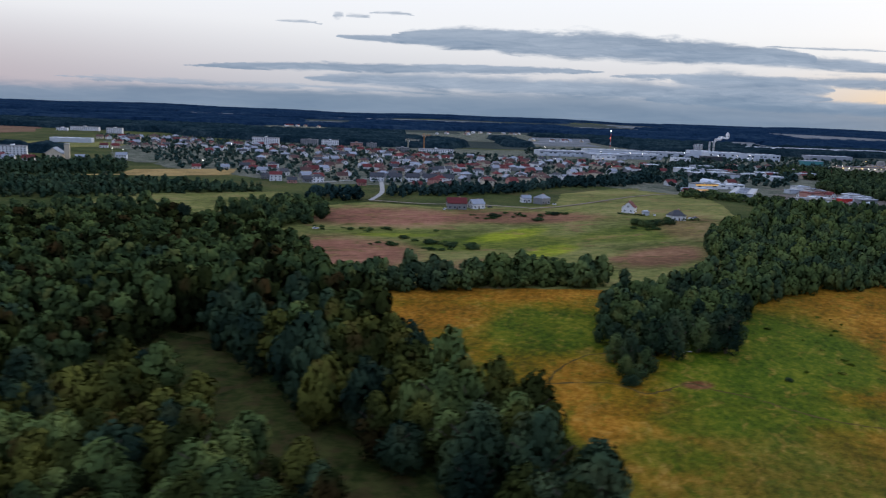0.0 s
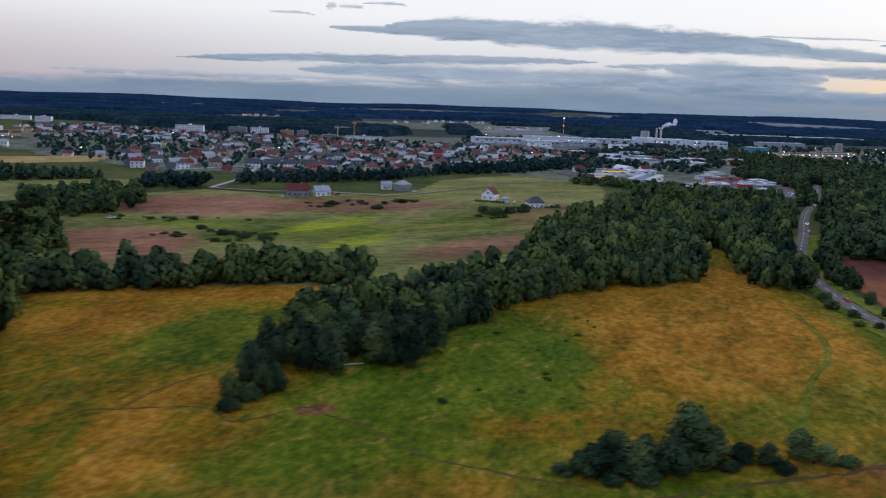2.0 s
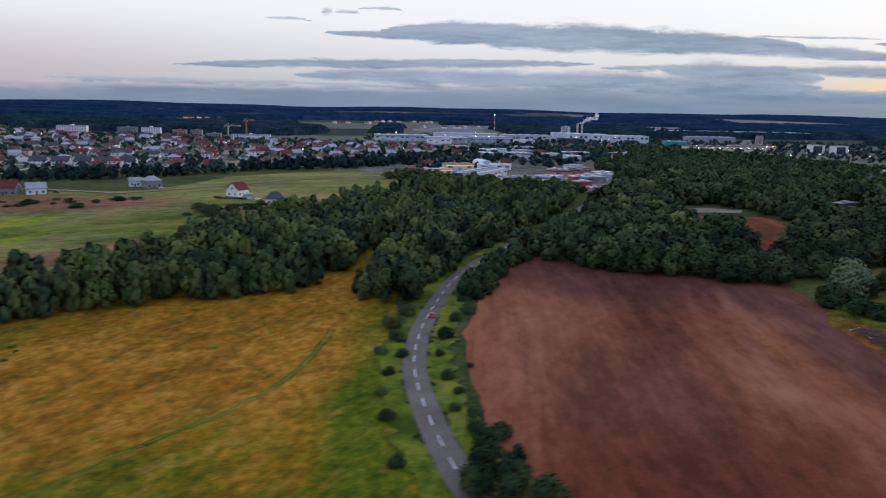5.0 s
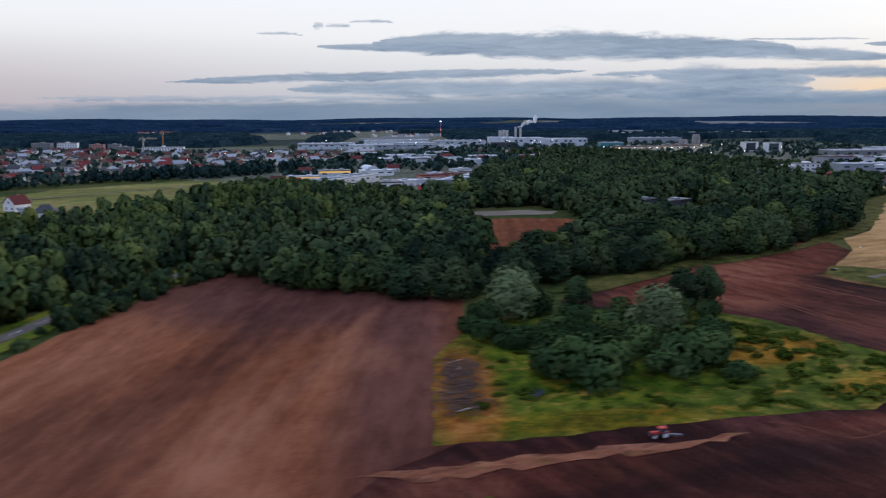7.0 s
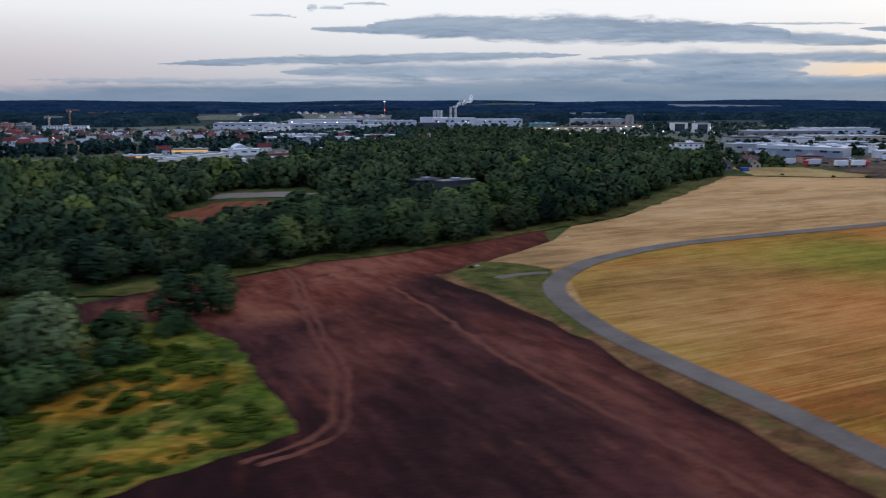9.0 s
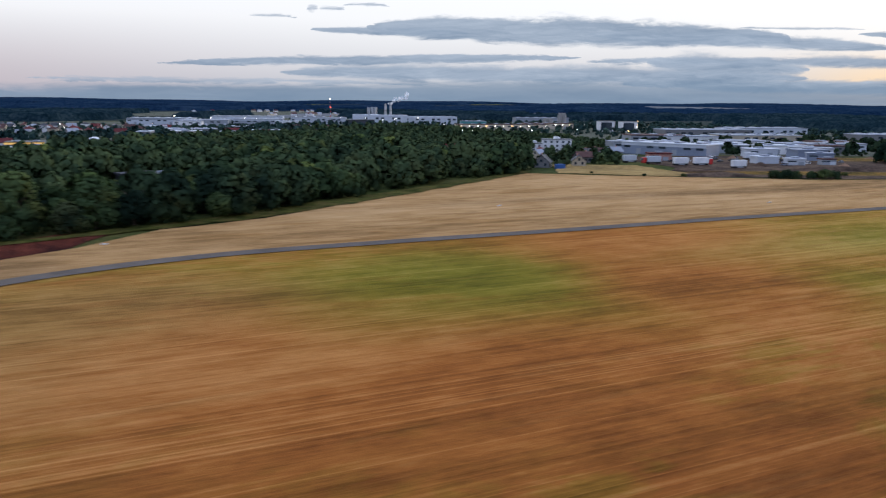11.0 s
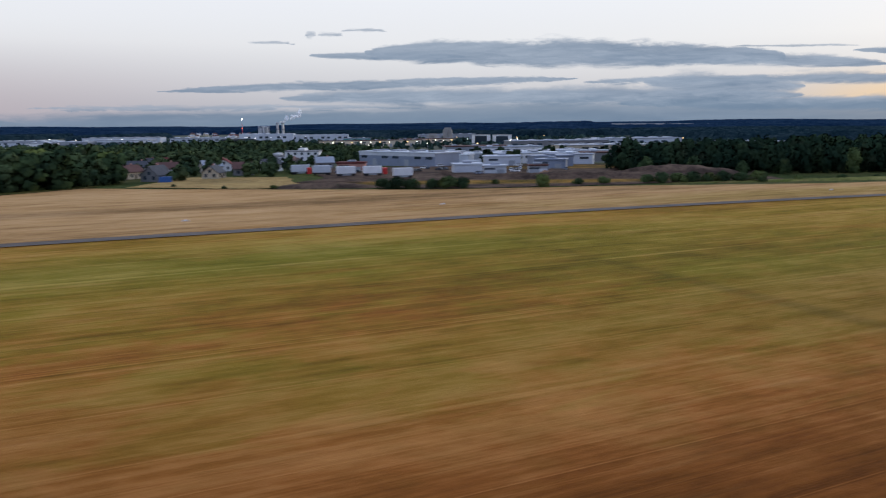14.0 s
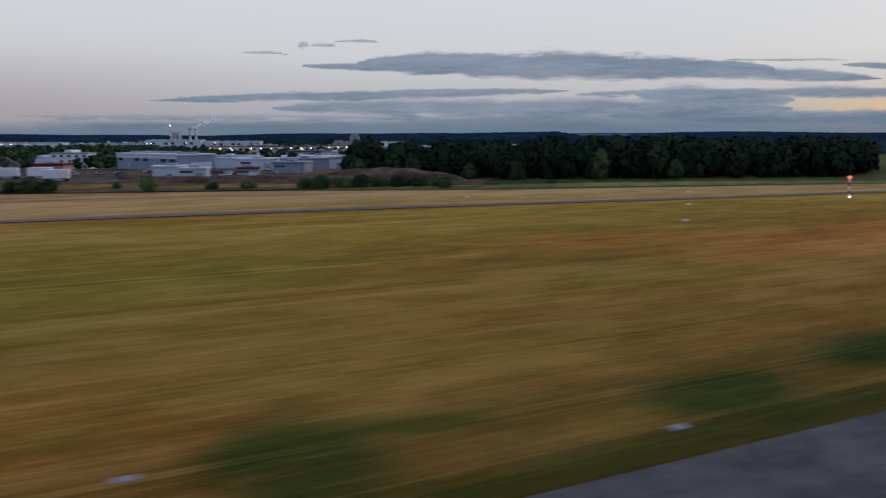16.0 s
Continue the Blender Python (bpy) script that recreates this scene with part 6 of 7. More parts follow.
    ob = thing(name, x, y, z, turn, label, "building")
    hw, hd = wide / 2, deep / 2
    BUILT.append((x, y, hw, hd, turn))
    part("wall", block(-hw, hw, -hd, hd, -0.4, high, 0.05), M[wall], ob)
    bm = bmesh.new()
    box(bm, -hw - 0.25, hw + 0.25, -hd - 0.25, hd + 0.25, high, high + 0.45, 0.05)
    part("roof", bm, M[roof], ob)
    for k in range(max(1, int(wide / 9))):
        cx = -hw + wide * (k + 0.5) / max(1, int(wide / 9))
        part("skylight", block(cx - 1.2, cx + 1.2, -hd * 0.5, hd * 0.5, high + 0.45, high + 0.95, 0.1), M["roof_pale" if roof != "roof_pale" else "sheet_white"], ob)
    n = max(2, int(wide / 5)) if bays else 0
    for k in range(n):
        cx = -hw + wide * (k + 0.5) / n
        if k % 3 == 1:
            part("gate", block(cx - 1.0, cx + 1.0, -hd - 0.06, -hd + 0.05, 0, min(2.4, high * 0.6)), M["sheet_grey" if wall != "sheet_grey" else "sheet_white"], ob)
        else:
            part("window", block(cx - 1.5, cx + 1.5, -hd - 0.06, -hd + 0.05, high * 0.58, high * 0.80), M["glass"], ob)
    for k in range(lamps):
        cx = -hw + wide * (k + 0.5) / lamps
        part("wall_lamp", block(cx - 0.35, cx + 0.35, -hd - 0.5, -hd - 0.1, high * 0.72, high * 0.72 + 0.5, 0.1), M["lamp_white" if k % 3 else "lamp_warm"], ob, "lit lamp on the wall")
    if dock:
        part("fascia", block(-hw, hw, -hd - 0.12, -hd - 0.02, high * 0.78, high), M[dock], ob)
    return ob


def flats(x, y, wide, deep, floors, turn, wall="white", label="white block of flats with rows of windows"):
    ob = thing("apartment_building", x, y, None, turn, label, "building")
    hw, hd, high = wide / 2, deep / 2, floors * 1.75
    BUILT.append((x, y, hw, hd, turn))
    part("wall", block(-hw, hw, -hd, hd, -0.4, high), M[wall], ob)
    part("roof", block(-hw - 0.2, hw + 0.2, -hd - 0.2, hd + 0.2, high, high + 0.4, 0.05), M["greywall"], ob)
    part("stair_tower", block(-1.2, 1.2, -hd - 0.4, hd + 0.1, high + 0.4, high + 1.3, 0.05), M[wall], ob)
    n = max(3, int(wide / 2.4))
    for f in range(floors):
        for k in range(n):
            cx = -hw + wide * (k + 0.5) / n
            part("window", block(cx - 0.5, cx + 0.5, -hd - 0.05, -hd + 0.05, f * 1.75 + 0.55, f * 1.75 + 1.4), M["glass"], ob)
    return ob


flats(-168, 900, 30, 7, 5, 3)
flats(-122, 930, 20, 7, 4, -4, "greywall", "grey block of flats with rows of windows")
flats(-98, 935, 20, 7, 4, 5)
flats(-66, 930, 14, 7, 3, 3, "brickwall", "pink block of flats with rows of windows")
flats(-48, 930, 12, 7, 3, 3, "greywall", "grey block of flats with rows of windows")
flats(27, 846, 38, 8, 3, 6, "white", "long white modern block with rows of windows")
flats(-10, 850, 14, 9, 3, 6, "greywall", "grey building shell under construction")
flats(466, 495, 13, 6, 3, -6, "white", "white apartment house with flat roofs")
flats(456, 497, 7, 6, 2, -6, "white", "low white wing of an apartment house")
flats(-465, 1125, 38, 8, 3, 6)
flats(-402, 1068, 20, 8, 4, 6)
flats(-487, 1103, 14, 7, 2, 6)
flats(-312, 618, 20, 8, 4, 20, "white", "white terraced block near the church")
# offices with dark glass
for x, y in ((569, 784), (583, 769)):
    ob = thing("office_building", x, y, None, 8, "pale office block with a dark glass front", "building")
    part("wall", block(-6, 6, -5, 5, -0.4, 8.2, 0.05), M["white"], ob)
    part("glass_front", block(-6.1, 3.2, -5.15, -4.9, 1.0, 7.6), M["glass"], ob, "dark glass front")
    part("roof", block(-6.2, 6.2, -5.2, 5.2, 8.2, 8.6, 0.05), M["concrete"], ob)
# the long works behind the town
hall(176, 905, 58, 30, 5.6, "sheet_white", "roof_pale", 4, "long white factory hall with a pale roof", 1, 0, "sheet_grey")
hall(222, 878, 44, 26, 5.0, "sheet_grey", "roof_pale", 4, "long grey factory hall with a pale roof", 1)
hall(268, 896, 44, 26, 5.6, "sheet_grey", "roof_pale", 4, "grey factory hall with a white band", 1, 0, "sheet_white")
hall(318, 960, 56, 26, 6.0, "sheet_white", "roof_pale", 4, "white factory hall with skylights", 1)
hall(248, 950, 70, 26, 7.0, "sheet_white", "sheet_grey", 4, "large white factory hall with skylights", 0)
hall(214, 850, 24, 12, 4.5, "white", "roof_pale", 4, "low white annex of a factory hall", 1)
hall(300, 850, 20, 10, 5.0, "white", "sheet_white", 4, "small white workshop beside a factory", 1)
hall(386, 945, 44, 22, 9.0, "sheet_white", "sheet_white", 2, "white power works hall with a stepped roof", 1)
hall(366, 972, 28, 16, 9.0, "sheet_white", "sheet_white", 2, "tall white hall of the power works", 0)
hall(432, 955, 54, 22, 7.6, "sheet_white", "sheet_white", 2, "long white works building with windows", 1)
hall(362, 915, 28, 12, 5.0, "sheet_dark", "sheet_dark", 2, "dark low works building", 0)
hall(484, 794, 78, 14, 4.8, "cream", "roof_brown", 4, "long warehouse with a lit loading front", 1, 11, None)
hall(530, 836, 46, 12, 4.8, "cream", "roof_brown", 4, "warehouse with a lit loading front", 1, 7, None)
hall(470, 890, 24, 12, 5.0, "sheet_green", "roof_pale", 2, "small teal workshop near the works", 0)
hall(722, 1320, 250, 90, 5.0, "sheet_white", "sheet_white", 2, "very long pale warehouse with skylights", 0)
hall(560, 1020, 60, 20, 6.0, "sheet_grey", "roof_pale", 2, "grey warehouse with a pale roof", 0)
hall(543, 590, 32, 16, 5.2, "sheet_grey", "roof_brown", 2, "white hall with a pale roof", 1)
hall(514, 520, 34, 12, 4.2, "sheet_grey", "roof_pale", 2, "grey hall with a pale roof", 1)
hall(505.5, 461.5, 37, 12, 4.5, "sheet_blue", "sheet_white", -46.6, "blue-grey storage hall with a white roof edge", 1, 0, "sheet_white")
hall(524, 470, 9, 8, 3.2, "sheet_white", "sheet_white", -20, "white annex of the storage hall", 0)
hall(521, 411, 8, 5, 2.2, "sheet_white", "sheet_white", 4, "low white store with skylights", 0)
hall(560, 584, 32, 14, 4.8, "white", "roof_pale", 2, "white hall with a row of windows", 1)
hall(614, 612, 48, 22, 4.6, "cream", "sheet_grey", 2, "long white hall with a pale roof", 1)
hall(576, 548, 26, 14, 4.0, "sheet_grey", "roof_pale", 6, "grey hall with a pale roof", 1)
hall(600, 660, 60, 20, 6.0, "greywall", "roof_pale", 4, "long blue-grey hall with a pale roof", 1)
hall(660, 700, 60, 22, 6.0, "sheet_white", "roof_pale", 4, "long white hall with a pale roof", 1)
hall(550, 436, 13, 7, 3.2, "sheet_blue", "sheet_blue", 8, "small blue hall in a yard", 0)
hall(620, 540, 24, 12, 4.0, "cream", "roof_brown", 8, "cream store with a brown roof", 1)
hall(700, 620, 40, 18, 5.0, "greywall", "roof_pale", 4, "grey hall with a pale roof", 1)
hall(-352, 818, 40, 12, 4.4, "sheet_white", "sheet_white", 8, "long low white greenhouse-like hall", 0)
hall(338, 338, 11, 4, 2.6, "sheet_dark", "sheet_dark", 30, "dark open shed at a gravel yard", 0, name="shed")
hall(330, 344, 9, 4, 2.3, "sheet_dark", "roof_dark", 40, "dark open shed at a gravel yard", 0, name="shed")
hall(117, 374, 3, 2, 1.5, "sheet_white", "roof_pale", 10, "small white garden shed", 0, name="shed")
# shops with a lit yellow front
hall(222, 502, 46, 14, 4.0, "sheet_white", "sheet_grey", 62, "long shop hall with a grey roof and white walls", 1, name="shop_building")
hall(196, 517, 20, 9, 3.2, "sheet_white", "roof_pale", 16, "shop hall with a lit yellow front", 1, 0, "lit_yellow", name="shop_building")
hall(212, 548, 18, 10, 4.4, "sheet_white", "sheet_dark", 10, "shop with a dark roof and lit yellow front", 1, 0, "lit_yellow", name="shop_building")
hall(236, 560, 20, 9, 3.2, "white", "sheet_white", 10, "low white shop hall with a white roof", 1, name="shop_building")
hall(238, 444, 24, 12, 3.3, "white", "sheet_dark", 14, "white shop with a dark flat roof", 1, name="shop_building")
hall(252, 462, 10, 7, 2.8, "white", "sheet_white", 14, "white store with a white roof", 1, name="shop_building")
hall(260, 482, 8, 5, 2.0, "sheet_white", "sheet_white", 20, "pair of white tent stores", 0, name="shop_building")
hall(262, 426, 8, 5, 2.2, "sheet_red", "roof_pale", 18, "low red-fronted store beside the car park", 0, name="shop_building")
hall(272, 446, 12, 6, 2.8, "greywall", "roof_pale", 18, "grey workshop with a pale roof", 1, name="shop_building")
hall(266, 498, 13, 8, 3.6, "brickwall", "roof_red", 20, "brick hall with a red roof", 1, name="shop_building")
hall(280, 510, 10, 7, 3.2, "brickwall", "roof_brown", 20, "brick store with a brown roof", 1, name="shop_building")
hall(289, 648, 12, 6, 3.6, "white", "sheet_white", 18, "white store among trees", 1, name="shop_building")
hall(226, 719, 12, 8, 4.2, "white", "sheet_white", 18, "white store among trees", 1, name="shop_building")
hall(312, 560, 16, 8, 3.6, "white", "sheet_white", 18, "white store among trees", 1, name="shop_building")
for x, y, wide, deep, high, wall, roof, text in ((284, 470, 9, 6, 2.6, "sheet_white", "sheet_white", "small white store in a yard"), (276, 474, 7, 5, 2.4, "white", "roof_pale", "small white workshop in a yard"), (288, 490, 10, 6, 2.8, "greywall", "sheet_white", "grey store with a white roof"), (284, 530, 11, 7, 3.0, "white", "sheet_dark", "white store with a dark roof"),
                                                (270, 532, 9, 6, 2.6, "sheet_white", "roof_pale", "white shed among parked vans"), (286, 552, 12, 7, 3.0, "white", "roof_pale", "white store with a pale roof"), (268, 462, 8, 5, 2.4, "sheet_red", "sheet_white", "red-fronted store in a yard")):
    hall(x, y, wide, deep, high, wall, roof, 18, text, 0, name="shop_building")
rng = random.Random(47)
for k in range(34):
    x = rng.uniform(190, 400)
    y = 560 + (x - 190) * 0.75 + rng.uniform(-20, 110)
    if not free(x, y, 7):
        continue
    if k % 3 == 0:
        hall(x, y, rng.uniform(12, 22), rng.uniform(7, 11), rng.uniform(3.0, 4.4), rng.choice(("white", "sheet_white", "greywall", "sheet_grey")), rng.choice(("sheet_white", "roof_pale", "sheet_white", "sheet_dark")), rng.choice((8, 18, 98)), "white store hall among trees behind the shops", 1, name="shop_building")
    else:
        put_at(gable_house("house", 7.4, 5.6, 2.6, 4.6, rng.choice(("white", "cream", "white")), rng.choice(("roof_red", "roof_pale", "roof_brown", "roof_red")), 1, "house among trees behind the shops", "houses behind the shops"), x, y, rng.choice((10, 100, 25)))
put_at(gable_house("house", 7.4, 5.0, 2.0, 4.0, "brickwall", "roof_red", 1, "low brick house with a red roof beside the shops"), 186, 506, 10)
BUILT.append((231, 584, 5, 8, 18))
dome = thing("dome_hall", 231, 584, None, 18, "white hall with a rounded tent roof", "building")
bm = bmesh.new()
prism(bm, [(4.5 * math.cos(a * math.pi / 12), 4.4 * math.sin(a * math.pi / 12) - 0.2) for a in range(13)], -8, 8)
part("roof", bm, M["sheet_white"], dome)
part("front", block(-3, 3, -8.1, -7.9, 0, 1.8), M["glass"], dome)

# the power works: stacks, steel frames and steam
for x in (386, 391.5):
    ob = thing("chimney_stack", x, 990, None, 0, "tall grey steel chimney stack", "chimney")
    bm = bmesh.new()
    tube(bm, (0, 0, -0.4), (0, 0, 20.5), 1.4, 1.15, 14)
    part("shaft", bm, M["steel"], ob)
    bm = bmesh.new()
    for z in (6.5, 13, 18.8):
        tube(bm, (0, 0, z), (0, 0, z + 0.5), 1.5, 1.5, 14)
    part("ring", bm, M["sheet_dark"], ob)
ob = thing("steel_tower", 373, 992, None, 0, "grey steel frame tower of the works", "industrial tower")
for k, (x, z) in enumerate(((-4.5, 15.5), (-1.2, 17.0), (2.2, 16.0))):
    bm = bmesh.new()
    tube(bm, (x, 0, 6), (x, 0, z), 1.4, 1.4, 10)
    tube(bm, (x, 0, 4.2), (x, 0, 6), 0.4, 1.4, 10)
    part("vessel", bm, M["steel"], ob)
bm = bmesh.new()
for x in (-6.2, 0.5, 4.2):
    for y in (-1.8, 1.8):
        tube(bm, (x, y, -0.3), (x, y, 16.5), 0.22, 0.22, 5)
for z in (5, 9, 13, 16.4):
    for y in (-1.8, 1.8):
        tube(bm, (-6.2, y, z), (4.2, y, z), 0.2, 0.2, 5)
part("frame", bm, M["steel"], ob)
steam = tagged(new("steam_plume"), "white steam drifting from the chimney stacks", "steam")
steam.matrix_world = pose(390, 990, 20.5)
rs = np.random.default_rng(9)
for k in range(15):
    t = k / 14
    c = np.array([t * 20 + rs.normal() * 0.8, rs.normal() * 1.4, 0.6 + t * 8.0 + rs.normal() * (0.3 + 1.3 * t)])
    rad = 1.1 + 1.7 * t * rs.uniform(0.7, 1.2)
    puff_ob = new("puff", quad_mesh("puff", BALL * rad * rs.uniform(0.8, 1.2, (26, 1)) + c, CUBE_Q, M["steam"]))
    puff_ob.data.shade_smooth()
    puff_ob.parent = steam

# silos
for x, h, r in ((536, 7.0, 4.4), (549, 12.0, 3.6)):
    ob = thing("grain_silo", x, 860, None, 0, "pale concrete grain silo tower", "silo")
    bm = bmesh.new()
    for dx in (-r * 0.55, r * 0.55):
        tube(bm, (dx, 0, -0.4), (dx, 0, h), r * 0.6, r * 0.6, 12)
    part("shaft", bm, M["concrete"], ob)
    part("head_house", block(-r * 0.8, r * 0.8, -r * 0.5, r * 0.5, h, h + 1.8, 0.1), M["concrete"], ob)


# cranes and masts
def tower_crane(x, y, high, arm, turn, mat):
    ob = thing("tower_crane", x, y, None, turn, "tall tower crane with a lattice jib", "crane")
    bm = bmesh.new()
    for sx in (-.5, .5):
        for sy in (-.5, .5):
            tube(bm, (sx, sy, -0.3), (sx, sy, high), 0.13, 0.13, 4)
    for k in range(int(high / 1.4)):
        tube(bm, (-.5, -.5, k * 1.4), (.5, -.5, k * 1.4 + 1.4), 0.07, 0.07, 4)
        tube(bm, (.5, .5, k * 1.4), (-.5, .5, k * 1.4 + 1.4), 0.07, 0.07, 4)
    part("mast", bm, M[mat], ob)
    bm = bmesh.new()
    for y0, z0 in ((-.4, high), (.4, high), (0, high + .9)):
        tube(bm, (-arm * 0.3, y0, z0), (arm, y0, z0), 0.11, 0.11, 4)
    for k in range(int(arm * 1.3 / 1.5)):
        tube(bm, (-arm * .3 + k * 1.5, -.4, high), (-arm * .3 + k * 1.5 + .75, 0, high + .9), 0.06, 0.06, 4)
    part("jib", bm, M[mat], ob)
    part("counterweight", block(-arm * .3, -arm * .3 + 1.4, -.5, .5, high - 1.2, high + .2), M["concrete"], ob)
    part("cab", block(.5, 1.5, -.5, .5, high - 1.4, high, 0.1), M["white"], ob)
    bm = bmesh.new()
    tube(bm, (0, 0, high), (0, 0, high + 2.4), 0.2, 0.05, 4)
    tube(bm, (0, 0, high + 2.4), (arm * .8, 0, high + .9), 0.05, 0.05, 4)
    tube(bm, (0, 0, high + 2.4), (-arm * .28, 0, high + .9), 0.05, 0.05, 4)
    part("tie", bm, M[mat], ob)


tower_crane(14, 889, 18, 9, 20, "crane")
tower_crane(-4, 885, 12, 13, 10, "crane_pale")
mast = thing("radio_mast", 311, 1203, None, 0, "red and white lattice radio mast with warning lamps", "mast")
for k in range(6):
    bm = bmesh.new()
    tube(bm, (0, 0, k * 4.2 - (0.4 if k == 0 else 0)), (0, 0, k * 4.2 + 4.2), 0.5 - k * 0.06, 0.44 - k * 0.06, 6)
    part("segment", bm, M["sheet_red" if k % 2 == 0 else "white"], mast)
for z, m in ((25.3, "lamp_white"), (14, "lamp_red")):
    part("warning_lamp", block(-.7, .7, -1.0, 0.4, z, z + 1.2, 0.3), M[m], mast, "lit warning lamp")


# street and yard lamps
def street_lamp(x, y, high, mat, size=0.45):
    ob = thing("street_lamp", x, y, None, 0, "lit street lamp on a steel pole", "street lamp", "lit street lamps")
    bm = bmesh.new()
    tube(bm, (0, 0, -0.3), (0, 0, high), 0.09, 0.06, 5)
    tube(bm, (0, 0, high), (0, -0.9, high + 0.1), 0.05, 0.05, 4)
    part("pole", bm, M["steel"], ob)
    part("lamp_head", block(-size, size, -0.9 - size, -0.9 + size, high - size * 0.6, high + size * 0.6, size * 0.2), M[mat], ob, "glowing lamp head")


rng = random.Random(21)
for k in range(16):
    street_lamp(rng.uniform(-260, 200), rng.uniform(560, 880), 4.2, "lamp_white" if k % 3 else "lamp_warm", 0.22)
for k in range(12):
    street_lamp(rng.uniform(330, 470), rng.uniform(620, 840), 4.6, "lamp_white", 0.24)
for k in range(12):
    street_lamp(rng.uniform(480, 720), rng.uniform(640, 960), 4.6, "lamp_warm" if k % 2 else "lamp_white", 0.28)
for k in range(14):
    street_lamp(rng.uniform(150, 430), rng.uniform(860, 1000), 6.5, "lamp_white", 0.32)

# church with a tower
ch = thing("church", -268, 592, None, 14, "cream church with a pale blue-grey roof and square tower", "church")
bm = bmesh.new()
prism(bm, [(-6, -0.4), (6, -0.4), (6, 4.2), (0, 8.2), (-6, 4.2)], -8, 8)
part("nave", bm, M["cream"], ch)
BUILT.append((-265, 592, 12, 9, 14))
bm = bmesh.new()
prism(bm, [(-6.6, 4.0), (0, 8.5), (6.6, 4.0), (6.6, 4.3), (0, 8.8), (-6.6, 4.3)], -8.4, 8.4)
part("roof", bm, M["roof_pale"], ch)
part("tower", block(7, 10.5, -3, 0.5, -0.4, 11.0, 0.1), M["cream"], ch)
part("tower_cap", block(6.8, 10.7, -3.2, 0.7, 11.0, 11.8, 0.3), M["concrete"], ch)
for x in (-3.5, 0, 3.5):
    part("window", block(x - 0.5, x + 0.5, -8.06, -7.95, 1.2, 3.6), M["glass"], ch)
for i, (x, y) in enumerate(((-281, 550), (-268, 552), (-240, 572), (-296, 566), (-226, 612))):
    put_at(gable_house("house", 8.0, 6.0, 3.4, 5.4, "white", ("roof_pale", "roof_red")[i % 2], 2, "white house near the church"), x, y, 12)


# ---------------------------------------------------------------- vehicles
def car(x, y, turn, paint, label, lit=False):
    """A car a little over two and a half metres long, nose along +x."""
    ob = thing("car", x, y, ground_z(x, y) + 0.12, turn, label, "car")
    bm = bmesh.new()
    prism(bm, [(-1.3, .18), (1.3, .18), (1.32, .45), (.75, .54), (-1.28, .56), (-1.34, .4)], -.52, .52)
    part("body", bm, M[paint], ob)
    bm = bmesh.new()
    prism(bm, [(-1.1, .55), (.72, .53), (.25, .84), (-.8, .86)], -.46, .46)
    part("cabin", bm, M["glass"], ob, "dark windows")
    part("roof_panel", block(-.78, .24, -.44, .44, .84, .88, .02), M[paint], ob)
    for wx in (-.82, .82):
        for wy in (-.5, .5):
            bm = bmesh.new()
            tube(bm, (wx, wy - .08, .2), (wx, wy + .08, .2), .2, .2, 10)
            part("wheel", bm, M["rubber"], ob)
    for wy in (() if "parked" in label else (-.38, .38)):
        part("headlight", block(1.28, 1.36, wy - .1, wy + .1, .34, .44), M["lamp_white" if lit else "white"], ob)
        part("tail_light", block(-1.38, -1.3, wy - .1, wy + .1, .34, .44), M["sheet_red"], ob)
    return ob


car(183.6, 211, 85, "sheet_red", "red car driving along the country road", True)
car(225, 309, 60, "white", "pale car on the country road", True)
car(233, 325, 240, "white", "pale car with lit headlights on the road", True)
car(262, 374, 240, "greywall", "grey car with lit headlights on the road", True)
for k, (x, y, turn, paint) in enumerate(((137, 366, 20, "white"), (140, 368.5, 30, "greywall"), (121, 372, 70, "white"), (76, 399, 40, "white"), (40, 381, 20, "sheet_dark"), (17, 371, 80, "white"))):
    car(x, y, turn, paint, "parked car beside a house in the field")
car(-39, 319, 20, "white", "white car parked in the fallow field")
rng = random.Random(31)
for k in range(44):
    u, v = k % 11, k // 11
    car(246 + u * 2.6 + v * 3.4 + rng.uniform(-.4, .4), 405 + u * 0.8 + v * 4.2 + rng.uniform(-.4, .4), 108 + rng.choice((0, 180)), rng.choice(("white", "white", "greywall", "sheet_dark", "sheet_red", "sheet_blue", "white")), "parked car in the shops' car park")
for k in range(26):
    u, v = k % 9, k // 9
    car(262 + u * 2.6 + v * 4 + rng.uniform(-.4, .4), 450 + u * 0.9 + (3, 32, 66)[v] + rng.uniform(-.4, .4), 108 + rng.choice((0, 180)), rng.choice(("white", "white", "sheet_red", "white", "sheet_blue", "greywall")), "parked car in a yard behind the shops")
for k in range(12):
    car(484 + k * 6 + rng.uniform(-1, 1), 418 + rng.uniform(-6, 3), rng.uniform(0, 180), rng.choice(("white", "greywall", "sheet_dark", "sheet_blue")), "car parked in a bare earth yard")


def trailer(x, y, turn, paint, cab=None):
    """A box trailer five metres long, its door end at -x."""
    ob = thing("truck_trailer", x, y, None, turn, ("white box trailer with a red cab" if cab else "white box trailer parked in a yard"), "trailer")
    part("box", block(-2.5, 2.5, -.8, .8, .75, 2.65, .05), M[paint], ob)
    part("chassis", block(-2.4, 2.4, -.45, .45, .5, .75), M["sheet_dark"], ob)
    part("underrun", block(-1.0, 1.2, -.76, -.7, .3, .7), M["sheet_grey"], ob)
    for wx in (-2.0, -1.4, 1.9):
        for wy in (-.7, .7):
            bm = bmesh.new()
            tube(bm, (wx, wy - .12, .34), (wx, wy + .12, .34), .34, .34, 10)
            part("wheel", bm, M["rubber"], ob)
    if cab:
